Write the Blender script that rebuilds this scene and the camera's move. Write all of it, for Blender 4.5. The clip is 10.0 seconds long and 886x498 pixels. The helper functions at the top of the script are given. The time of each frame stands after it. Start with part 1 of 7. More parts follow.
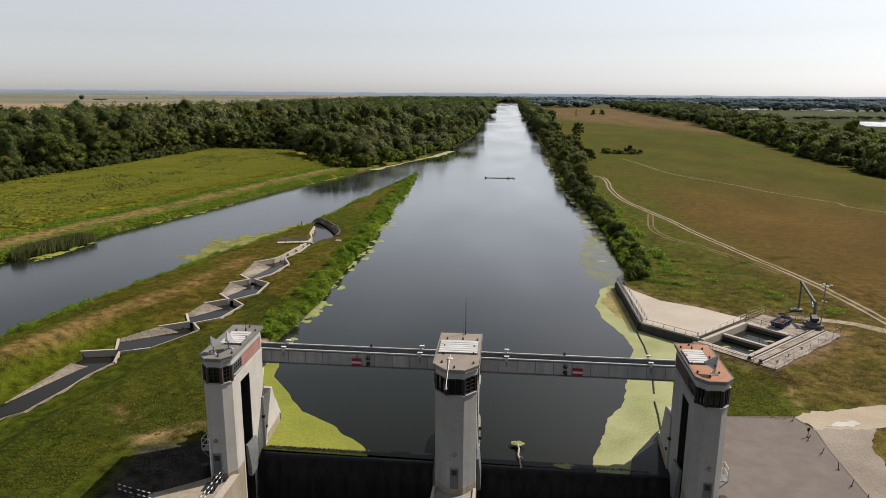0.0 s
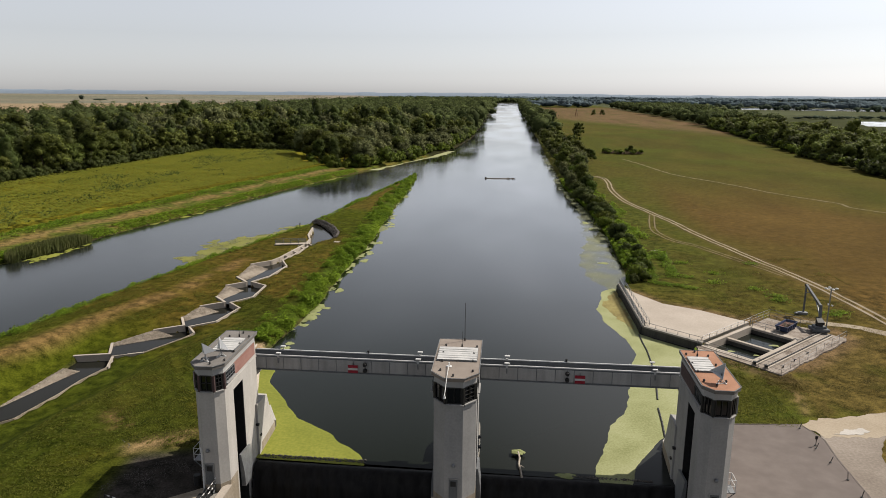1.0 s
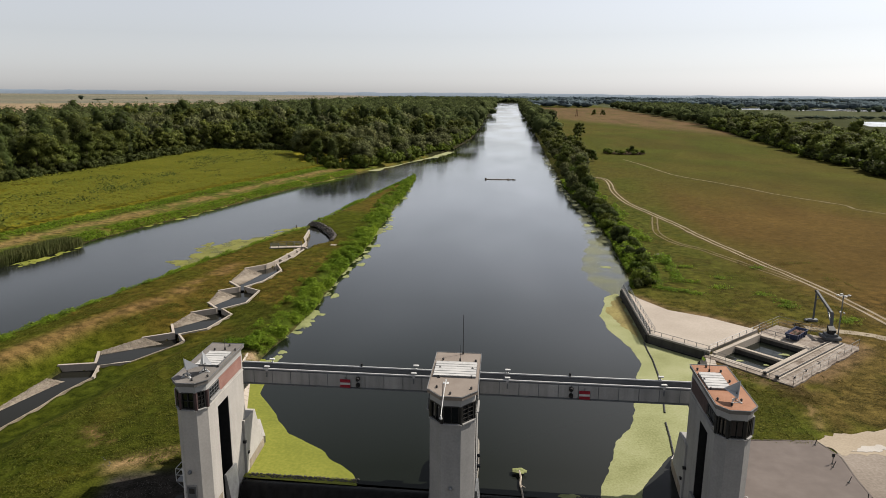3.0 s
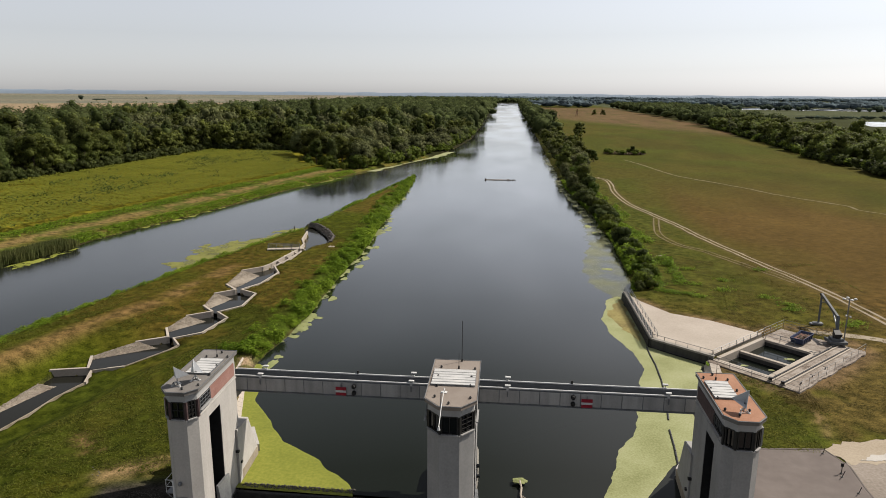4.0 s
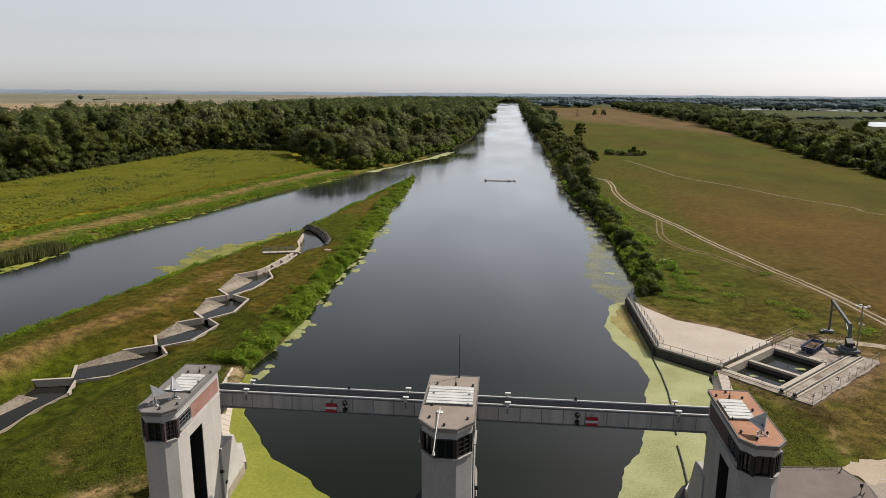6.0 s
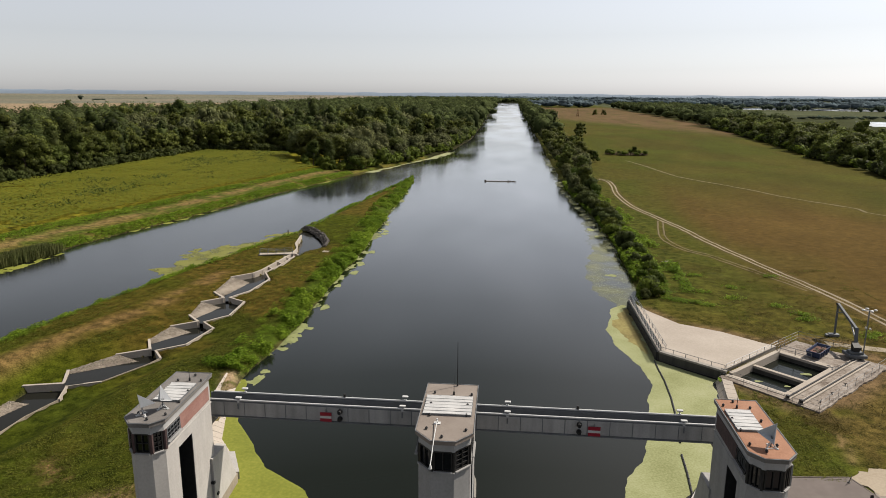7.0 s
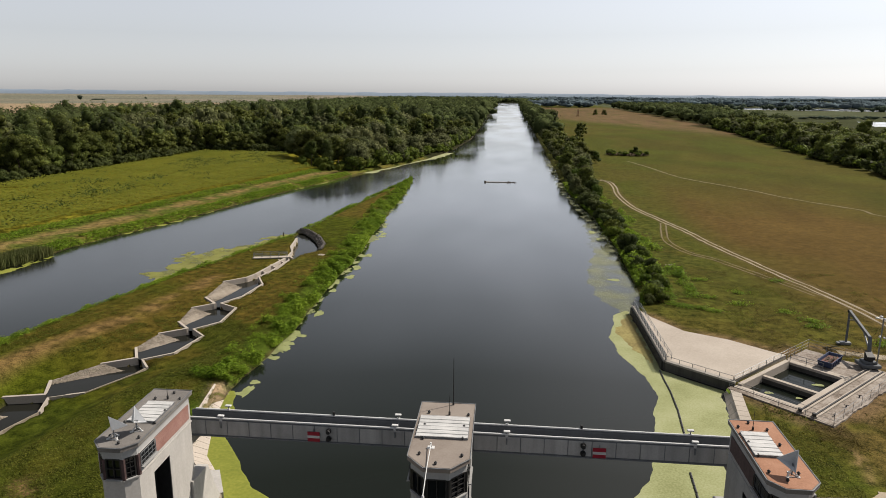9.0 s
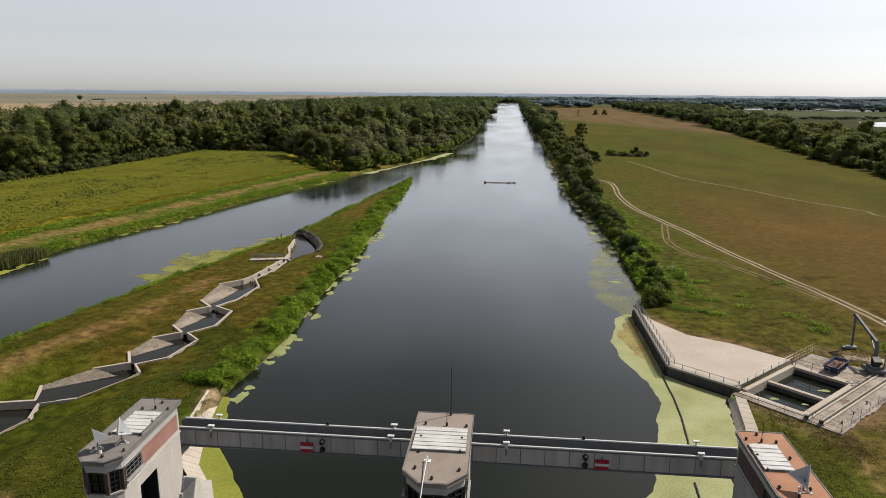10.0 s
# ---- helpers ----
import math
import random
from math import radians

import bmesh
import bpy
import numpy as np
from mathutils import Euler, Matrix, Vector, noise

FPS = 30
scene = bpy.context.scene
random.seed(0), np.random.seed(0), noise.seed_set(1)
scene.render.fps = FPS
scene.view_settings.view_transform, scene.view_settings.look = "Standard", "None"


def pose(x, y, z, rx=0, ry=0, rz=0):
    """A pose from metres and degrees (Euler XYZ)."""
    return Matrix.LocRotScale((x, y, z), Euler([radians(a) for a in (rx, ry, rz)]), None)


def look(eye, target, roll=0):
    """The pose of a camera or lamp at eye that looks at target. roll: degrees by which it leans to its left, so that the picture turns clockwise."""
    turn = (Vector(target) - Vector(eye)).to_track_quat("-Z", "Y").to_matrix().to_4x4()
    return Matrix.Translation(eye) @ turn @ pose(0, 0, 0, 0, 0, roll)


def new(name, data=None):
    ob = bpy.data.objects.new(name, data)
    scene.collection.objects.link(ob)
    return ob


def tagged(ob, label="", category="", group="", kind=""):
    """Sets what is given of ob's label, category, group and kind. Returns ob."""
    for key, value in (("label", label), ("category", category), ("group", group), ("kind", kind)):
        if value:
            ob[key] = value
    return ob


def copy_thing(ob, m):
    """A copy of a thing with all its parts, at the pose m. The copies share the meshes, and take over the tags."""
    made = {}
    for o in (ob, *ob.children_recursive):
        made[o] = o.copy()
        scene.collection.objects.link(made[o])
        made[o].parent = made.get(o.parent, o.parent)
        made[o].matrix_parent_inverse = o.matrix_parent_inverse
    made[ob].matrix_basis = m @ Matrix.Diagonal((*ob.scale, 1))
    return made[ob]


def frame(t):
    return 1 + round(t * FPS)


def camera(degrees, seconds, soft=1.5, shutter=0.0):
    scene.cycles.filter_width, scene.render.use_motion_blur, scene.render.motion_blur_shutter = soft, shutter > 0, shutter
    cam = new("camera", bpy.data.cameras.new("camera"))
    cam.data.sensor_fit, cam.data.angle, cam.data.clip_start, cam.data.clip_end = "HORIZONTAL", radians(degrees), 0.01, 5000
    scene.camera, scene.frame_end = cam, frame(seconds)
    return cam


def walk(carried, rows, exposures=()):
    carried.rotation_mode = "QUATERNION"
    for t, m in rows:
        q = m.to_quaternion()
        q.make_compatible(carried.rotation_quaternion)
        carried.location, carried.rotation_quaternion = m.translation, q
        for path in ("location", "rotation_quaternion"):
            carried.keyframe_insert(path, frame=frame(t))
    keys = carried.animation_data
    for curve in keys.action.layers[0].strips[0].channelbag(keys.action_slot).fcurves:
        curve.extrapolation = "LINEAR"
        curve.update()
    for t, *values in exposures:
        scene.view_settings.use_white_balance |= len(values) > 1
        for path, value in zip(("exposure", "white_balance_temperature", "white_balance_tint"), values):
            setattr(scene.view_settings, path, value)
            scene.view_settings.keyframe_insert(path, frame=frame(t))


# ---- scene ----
cam = camera(66.0, 10.0, soft=0.9)
# a level glide along the river's axis, 1.66 m/s, looking 13 degrees down
PATH = [(t, (0.303 - 0.0339 * t + 0.00393 * t * t, -2.820 + 1.6640 * t - 0.00011 * t * t, 33.342 - 0.0076 * t - 0.00162 * t * t),
         5.1935 + 0.0072 * t, -12.871, 0.335) for t in (0, 0.5, 1, 1.5, 2, 2.5, 4, 4.5, 5, 5.5, 7, 7.5, 8, 8.5, 9, 9.5, 10)]
walk(cam, [(t, pose(*eye, 0, 0, yaw) @ pose(0, 0, 0, 90 + pitch, 0, 0) @ pose(0, 0, 0, 0, 0, roll)) for t, eye, yaw, pitch, roll in PATH])

# ---- sun, sky, exposure ----
SUN_EL, SUN_AZ = radians(46.5), radians(32)  # sun ahead and to the right of the river
sun_dir = Vector((math.cos(SUN_EL) * math.cos(SUN_AZ), math.cos(SUN_EL) * math.sin(SUN_AZ), math.sin(SUN_EL)))
sun = new("sun", bpy.data.lights.new("sun", "SUN"))
sun.data.energy, sun.data.angle, sun.data.color = 5.0, radians(0.6), (1.0, 0.917, 0.815)
sun.matrix_world = look(sun_dir * 100, (0, 0, 0))
world = bpy.data.worlds.new("hazy_sky")
scene.world = world
world.use_nodes = True
wn, wl = world.node_tree.nodes, world.node_tree.links
wn.clear()
sky = wn.new("ShaderNodeTexSky")
sky.sky_type, sky.sun_disc = "NISHITA", False
sky.sun_elevation, sky.sun_rotation = SUN_EL, math.pi / 2 - SUN_AZ
sky.air_density, sky.dust_density, sky.ozone_density, sky.altitude = 1.2, 1.3, 2.4, 800
soften = wn.new("ShaderNodeHueSaturation")
soften.inputs["Saturation"].default_value = 0.22
back = wn.new("ShaderNodeBackground")
back.inputs["Strength"].default_value = 0.084
wout = wn.new("ShaderNodeOutputWorld")
wl.new(sky.outputs[0], soften.inputs["Color"])
veil = wn.new("ShaderNodeMix")
veil.data_type, veil.blend_type = "RGBA", "MULTIPLY"
veil.inputs[0].default_value = 1.0
veil.inputs[7].default_value = (0.97, 0.975, 1.02, 1)
wl.new(soften.outputs[0], veil.inputs[6])
wl.new(veil.outputs[2], back.inputs[0])
wl.new(back.outputs[0], wout.inputs[0])
scene.view_settings.exposure = 0.55

# ---- materials ----
rng = np.random.default_rng(7)


ALBEDO = 0.56


def material(name, stops, scale=1.0, fine=None, rough=0.85, metal=0.0, bump=0.3, bump_dist=0.02, coord="world",
             spec=0.3, random_value=0.0, island=0.0, translucent=0.0, stretch=(1, 1, 1), streaks=0.0):
    """A noise-varied surface: broad stains and fine grain through one colour ramp, with relief."""
    m = bpy.data.materials.new(name)
    m.use_nodes = True
    n, l = m.node_tree.nodes, m.node_tree.links
    b = n["Principled BSDF"]
    if coord == "world":
        co = n.new("ShaderNodeNewGeometry").outputs["Position"]
    else:
        co = n.new("ShaderNodeTexCoord").outputs["Object"]
    mp = n.new("ShaderNodeMapping")
    mp.inputs["Scale"].default_value = stretch
    l.new(co, mp.inputs["Vector"])
    big = n.new("ShaderNodeTexNoise")
    big.inputs["Scale"].default_value, big.inputs["Detail"].default_value = scale, 5
    l.new(mp.outputs[0], big.inputs["Vector"])
    small = n.new("ShaderNodeTexNoise")
    small.inputs["Scale"].default_value, small.inputs["Detail"].default_value = fine or scale * 11, 4
    l.new(mp.outputs[0], small.inputs["Vector"])
    mix = n.new("ShaderNodeMix")
    mix.inputs[0].default_value = 0.45
    l.new(big.outputs[0], mix.inputs[2])
    l.new(small.outputs[0], mix.inputs[3])
    value = mix.outputs[0]
    if streaks:
        st = n.new("ShaderNodeTexNoise")
        st.inputs["Scale"].default_value = 1.0
        mp2 = n.new("ShaderNodeMapping")
        mp2.inputs["Scale"].default_value = (1.7, 1.7, 0.14)
        l.new(co, mp2.inputs["Vector"])
        l.new(mp2.outputs[0], st.inputs["Vector"])
        mx = n.new("ShaderNodeMix")
        mx.inputs[0].default_value = streaks
        l.new(value, mx.inputs[2])
        l.new(st.outputs[0], mx.inputs[3])
        value = mx.outputs[0]
    ramp = n.new("ShaderNodeValToRGB")
    el = ramp.color_ramp.elements
    while len(el) < len(stops):
        el.new(0.5)
    for e, (p, c) in zip(el, stops):
        e.position, e.color = p, (*[v * ALBEDO for v in c], 1)
    l.new(value, ramp.inputs[0])
    colour = ramp.outputs[0]
    if random_value or island:
        hsv = n.new("ShaderNodeHueSaturation")
        l.new(colour, hsv.inputs["Color"])
        total = None
        for amount, out in ((random_value, n.new("ShaderNodeObjectInfo").outputs["Random"]),
                            (island, n.new("ShaderNodeNewGeometry").outputs["Random Per Island"])):
            if amount:
                r = n.new("ShaderNodeMapRange")
                r.inputs["To Min"].default_value, r.inputs["To Max"].default_value = 1 - amount, 1 + amount
                l.new(out, r.inputs["Value"])
                if total is None:
                    total = r.outputs[0]
                else:
                    mu = n.new("ShaderNodeMath")
                    mu.operation = "MULTIPLY"
                    l.new(total, mu.inputs[0])
                    l.new(r.outputs[0], mu.inputs[1])
                    total = mu.outputs[0]
        tint = n.new("ShaderNodeAttribute")
        tint.attribute_name = "tint"
        plus = n.new("ShaderNodeMath")
        plus.operation = "MULTIPLY_ADD"
        l.new(total, plus.inputs[0])
        l.new(tint.outputs["Fac"], plus.inputs[1])
        l.new(total, plus.inputs[2])
        l.new(plus.outputs[0], hsv.inputs["Value"])
        if random_value:
            r = n.new("ShaderNodeMapRange")
            r.inputs["To Min"].default_value, r.inputs["To Max"].default_value = 0.5 - random_value * 0.06, 0.5 + random_value * 0.06
            oi = n.new("ShaderNodeObjectInfo")
            wnz = n.new("ShaderNodeTexWhiteNoise")
            wnz.noise_dimensions = "1D"
            l.new(oi.outputs["Random"], wnz.inputs["W"])
            l.new(wnz.outputs["Value"], r.inputs["Value"])
            l.new(r.outputs[0], hsv.inputs["Hue"])
        colour = hsv.outputs[0]
    l.new(colour, b.inputs["Base Color"])
    b.inputs["Roughness"].default_value, b.inputs["Metallic"].default_value = rough, metal
    b.inputs["Specular IOR Level"].default_value = spec
    if bump:
        bp = n.new("ShaderNodeBump")
        bp.inputs["Strength"].default_value, bp.inputs["Distance"].default_value = bump, bump_dist
        l.new(small.outputs[0], bp.inputs["Height"])
        l.new(bp.outputs[0], b.inputs["Normal"])
    if translucent:
        tr = n.new("ShaderNodeBsdfTranslucent")
        l.new(colour, tr.inputs[0])
        ms = n.new("ShaderNodeMixShader")
        ms.inputs[0].default_value = translucent
        l.new(b.outputs[0], ms.inputs[1])
        l.new(tr.outputs[0], ms.inputs[2])
        l.new(ms.outputs[0], n["Material Output"].inputs[0])
    return m


def two(a, b, lo=0.35, hi=0.65):
    return [(lo, a), (hi, b)]


# render made greyer and darker: shade on the middle and right towers coloured in
M_WALL = material("grey_shaded_render", two((0.32, 0.315, 0.305), (0.46, 0.452, 0.435)), 0.5, 6, 0.85, bump=0.15, bump_dist=0.01, streaks=0.3)
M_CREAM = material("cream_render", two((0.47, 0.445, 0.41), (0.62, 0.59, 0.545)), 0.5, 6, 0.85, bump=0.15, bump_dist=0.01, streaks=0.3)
M_FASCIA = material("fascia_paint", two((0.42, 0.42, 0.41), (0.55, 0.54, 0.52)), 0.6, 7, 0.8, bump=0.1, bump_dist=0.01, streaks=0.35)
M_ROOF_GREY = material("roof_felt_grey", two((0.17, 0.155, 0.14), (0.27, 0.25, 0.23)), 0.7, 9, 0.95, bump=0.2)
M_ROOF_TAN = material("roof_felt_tan", two((0.26, 0.215, 0.18), (0.36, 0.31, 0.265)), 0.7, 9, 0.95, bump=0.2)
M_ROOF_RED = material("roof_felt_red", two((0.34, 0.16, 0.09), (0.5, 0.27, 0.17)), 0.8, 9, 0.95, bump=0.2)
M_CONCRETE = material("concrete", two((0.26, 0.24, 0.21), (0.42, 0.39, 0.34)), 0.35, 7, 0.9, bump=0.3, streaks=0.25)
M_PALE = material("pale_concrete", two((0.44, 0.38, 0.31), (0.58, 0.51, 0.43)), 0.22, 5, 0.92, bump=0.25)
M_DARK_CONC = material("wet_dark_concrete", two((0.03, 0.03, 0.028), (0.09, 0.085, 0.075)), 0.6, 8, 0.5, bump=0.3, streaks=0.5)
M_PIER = material("dark_and_shaded_brick", two((0.07, 0.045, 0.042), (0.13, 0.08, 0.075)), 3, 20, 0.9, bump=0.2)
M_YARD = material("stained_yard", [(0.37, (0.13, 0.095, 0.07)), (0.49, (0.29, 0.24, 0.195)), (0.62, (0.44, 0.385, 0.33))], 0.45, 4, 0.92, bump=0.3)
M_DARKWIN = material("window_frame_dark", two((0.02, 0.02, 0.02), (0.035, 0.033, 0.03)), 3, 30, 0.5, bump=0.0)
M_BLACK = material("plain_black", two((0.012, 0.012, 0.012), (0.03, 0.03, 0.03)), 3, 30, 0.6, bump=0.1)
M_WHITE = material("white_paint", two((0.66, 0.66, 0.65), (0.82, 0.82, 0.8)), 1.2, 14, 0.5, bump=0.05)
M_SHEET = material("white_roof_sheet", two((0.55, 0.55, 0.54), (0.78, 0.77, 0.74)), 1.2, 9, 0.45, bump=0.08)
M_STEEL = material("galvanised_steel", two((0.2, 0.21, 0.22), (0.36, 0.37, 0.38)), 1.5, 16, 0.5, metal=0.5, bump=0.05)
M_PLATE = material("reflector_metal", two((0.66, 0.68, 0.7), (0.8, 0.81, 0.82)), 1.5, 14, 0.4, bump=0.03)
M_GREYPAINT = material("grey_steel_paint", two((0.16, 0.17, 0.18), (0.24, 0.25, 0.26)), 1.2, 12, 0.5, bump=0.05, streaks=0.2)
M_PANEL = material("bridge_panel", two((0.36, 0.355, 0.345), (0.56, 0.55, 0.53)), 0.7, 8, 0.85, bump=0.1, streaks=0.5, random_value=0.08)
M_CRANE = material("dark_crane_paint", two((0.1, 0.108, 0.115), (0.17, 0.18, 0.19)), 1.2, 12, 0.55, bump=0.05, streaks=0.2)
M_RED = material("red_sign_paint", two((0.34, 0.014, 0.035), (0.46, 0.022, 0.045)), 2, 20, 0.5, bump=0.0)
M_BLUE = material("blue_skip_paint", two((0.03, 0.045, 0.1), (0.06, 0.08, 0.16)), 1.5, 12, 0.55, bump=0.1)
M_RUST = material("rusty_steel", two((0.09, 0.03, 0.02), (0.2, 0.08, 0.05)), 1.5, 14, 0.8, bump=0.2)
M_ASPHALT = material("worn_asphalt", [(0.36, (0.125, 0.096, 0.082)), (0.5, (0.148, 0.117, 0.1)), (0.64, (0.185, 0.15, 0.13))], 0.07, 0.7, 0.75, bump=0.08)
M_DIRT = material("pale_dirt_road", two((0.36, 0.29, 0.2), (0.5, 0.42, 0.31)), 0.2, 5, 0.95, bump=0.4)
M_GRAVEL = material("white_gravel", two((0.5, 0.47, 0.42), (0.66, 0.62, 0.56)), 0.4, 9, 0.95, bump=0.5)
M_RUT = material("wheel_rut_dirt", two((0.24, 0.19, 0.12), (0.44, 0.37, 0.265)), 0.2, 5, 0.95, bump=0.4)
M_FAINT = material("faint_path", two((0.14, 0.105, 0.045), (0.215, 0.165, 0.082)), 0.2, 5, 0.95, bump=0.4)
M_TAN = material("stained_tan_concrete", two((0.26, 0.215, 0.15), (0.46, 0.39, 0.3)), 0.35, 5, 0.9, bump=0.25, streaks=0.4)
M_STONE = material("riprap_stone", two((0.23, 0.19, 0.145), (0.39, 0.335, 0.265)), 1.2, 14, 0.9, bump=0.3, island=0.35)
M_DARKSTONE = material("dark_riprap_stone", two((0.06, 0.055, 0.05), (0.16, 0.14, 0.12)), 1.2, 14, 0.9, bump=0.3, island=0.4)
M_BARK = material("bark", two((0.09, 0.065, 0.045), (0.2, 0.16, 0.12)), 2, 20, 0.95, bump=0.5)
M_ALGAE = material("duckweed", [(0.36, (0.175, 0.2, 0.018)), (0.5, (0.235, 0.257, 0.027)), (0.62, (0.3, 0.31, 0.042))], 0.12, 3, 0.9, bump=0.12, bump_dist=0.02)
M_ALGAE_PALE = material("pale_duckweed", [(0.36, (0.25, 0.265, 0.1)), (0.5, (0.35, 0.37, 0.165)), (0.64, (0.43, 0.44, 0.235))], 0.22, 5, 0.9, bump=0.35, bump_dist=0.02)
M_ALGAE_DULL = material("dull_duckweed", two((0.17, 0.175, 0.03), (0.27, 0.27, 0.06)), 0.25, 4, 0.9, bump=0.3, bump_dist=0.02)
M_ALGAE_BROWN = material("browned_duckweed", two((0.22, 0.17, 0.05), (0.36, 0.31, 0.1), 0.4, 0.6), 0.3, 3, 0.9, bump=0.35, bump_dist=0.02)
M_LOT = material("dusty_lot", [(0.34, (0.21, 0.17, 0.135)), (0.5, (0.28, 0.235, 0.19)), (0.66, (0.38, 0.325, 0.27))], 0.2, 4, 0.92, bump=0.25)
M_FILM = material("thin_weed_film", two((0.25, 0.27, 0.12), (0.4, 0.41, 0.24)), 0.4, 4, 0.8, bump=0.2)

def thin_out(m, low, high, scale):
    """Lets the ground of a thin layer show through in soft patches."""
    n, l = m.node_tree.nodes, m.node_tree.links
    nz, r = n.new("ShaderNodeTexNoise"), n.new("ShaderNodeMapRange")
    nz.inputs["Scale"].default_value, nz.inputs["Detail"].default_value = scale, 5
    l.new(n.new("ShaderNodeNewGeometry").outputs["Position"], nz.inputs["Vector"])
    r.inputs["From Min"].default_value, r.inputs["From Max"].default_value = 0.4, 0.68
    r.inputs["To Min"].default_value, r.inputs["To Max"].default_value = low, high
    l.new(nz.outputs[0], r.inputs["Value"])
    l.new(r.outputs[0], n["Principled BSDF"].inputs["Alpha"])


thin_out(M_FILM, 0.1, 0.62, 0.13)
thin_out(M_ALGAE_DULL, 0.62, 1.4, 0.3)
M_LILY = material("lily_mats", two((0.18, 0.21, 0.065), (0.31, 0.325, 0.14)), 0.8, 6, 0.85, bump=0.3, island=0.2)
M_WEED = material("bank_weeds", two((0.1, 0.185, 0.012), (0.26, 0.365, 0.03)), 0.12, 2, 0.7, spec=0.06, bump=0, island=0.4, translucent=0.35)
M_GRASS = material("grass_tufts", two((0.072, 0.1, 0.011), (0.19, 0.185, 0.031)), 0.08, 1, 0.8, spec=0.06, bump=0, island=0.35, translucent=0.3)
M_DRYGRASS = material("dry_grass_tufts", two((0.1, 0.08, 0.02), (0.21, 0.165, 0.055)), 0.15, 1, 0.85, spec=0.05, bump=0, island=0.35, translucent=0.25)
M_REED = material("reeds", two((0.075, 0.098, 0.028), (0.19, 0.195, 0.07)), 0.2, 2, 0.8, spec=0.06, bump=0, island=0.4, translucent=0.2)
M_DRYBRUSH = material("dry_brush", two((0.09, 0.07, 0.04), (0.19, 0.14, 0.085)), 0.3, 2, 0.8, spec=0.06, bump=0, island=0.4, translucent=0.2)
M_CROP_DARK = material("dark_crop_leaves", two((0.06, 0.09, 0.015), (0.12, 0.15, 0.035)), 0.3, 2, 0.75, spec=0.06, bump=0, island=0.35, translucent=0.25)
M_CROP = material("sunflower_crop", two((0.17, 0.195, 0.022), (0.27, 0.27, 0.033)), 0.05, 0.8, 0.75, spec=0.06, bump=0, island=0.1, translucent=0.3)
LEAF = {
    "oak": material("leaves_oak", two((0.06, 0.08, 0.016), (0.165, 0.19, 0.042)), 0.25, 1.5, 0.6, spec=0.06, bump=0, island=0.5, random_value=0.3, translucent=0.42, coord="object"),
    "willow": material("leaves_willow", two((0.105, 0.122, 0.046), (0.225, 0.24, 0.1)), 0.25, 1.5, 0.65, spec=0.06, bump=0, island=0.45, random_value=0.22, translucent=0.42, coord="object"),
    "poplar": material("leaves_poplar", two((0.055, 0.078, 0.019), (0.125, 0.148, 0.04)), 0.25, 1.5, 0.6, spec=0.06, bump=0, island=0.5, random_value=0.22, translucent=0.42, coord="object"),
    "ash": material("leaves_ash", two((0.075, 0.1, 0.022), (0.2, 0.23, 0.055)), 0.25, 1.5, 0.6, spec=0.06, bump=0, island=0.45, random_value=0.3, translucent=0.42, coord="object"),
    "thicket": material("leaves_thicket", two((0.048, 0.066, 0.018), (0.125, 0.15, 0.042)), 0.3, 1.5, 0.65, spec=0.06, bump=0, island=0.45, random_value=0.25, translucent=0.36, coord="object"),
    "shrub": material("leaves_shrub", two((0.07, 0.1, 0.012), (0.15, 0.19, 0.03)), 0.3, 1.5, 0.65, spec=0.06, bump=0, island=0.45, random_value=0.3, translucent=0.42, coord="object"),
}
M_FARWOOD = material("far_woods", two((0.058, 0.08, 0.026), (0.15, 0.178, 0.066)), 0.01, 0.15, 0.8, spec=0.03, bump=0, island=0.4, translucent=0.45)
# distance haze is put into these three colours, bluer and paler than leaves
M_HILL = material("haze_blue_hills", two((0.25, 0.31, 0.38), (0.31, 0.37, 0.44)), 0.002, 0.03, 0.95, spec=0.02, bump=0)
M_MIDWOOD = material("haze_grey_tree_rows", two((0.095, 0.13, 0.09), (0.165, 0.205, 0.145)), 0.01, 0.15, 0.85, spec=0.03, bump=0, island=0.25, translucent=0.5)
M_HAZEWOOD = material("haze_blue_woods", two((0.175, 0.235, 0.26), (0.235, 0.3, 0.325)), 0.004, 0.05, 0.9, spec=0.03, bump=0, island=0.1, translucent=0.5)


def brick_material():
    m = material("red_brick", two((0.3, 0.15, 0.12), (0.42, 0.24, 0.2)), 0.8, 9, 0.9, bump=0.2)
    n, l = m.node_tree.nodes, m.node_tree.links
    bt = n.new("ShaderNodeTexBrick")
    bt.inputs["Scale"].default_value = 4.0
    bt.inputs["Color1"].default_value, bt.inputs["Color2"].default_value = (0.9, 0.9, 0.9, 1), (1.05, 1.0, 1.0, 1)
    bt.inputs["Mortar"].default_value = (1.2, 1.3, 1.3, 1)
    mp = n.new("ShaderNodeMapping")
    mp.inputs["Rotation"].default_value = (radians(90), 0, radians(90))
    l.new(n.new("ShaderNodeTexCoord").outputs["Object"], mp.inputs["Vector"])
    l.new(mp.outputs[0], bt.inputs["Vector"])
    mu = n.new("ShaderNodeMix")
    mu.data_type, mu.blend_type = "RGBA", "MULTIPLY"
    mu.inputs[0].default_value = 0.8
    ramp = next(x for x in n if x.type == "VALTORGB")
    l.new(ramp.outputs[0], mu.inputs[6])
    l.new(bt.outputs[0], mu.inputs[7])
    l.new(mu.outputs[2], n["Principled BSDF"].inputs["Base Color"])
    return m


M_BRICK = brick_material()


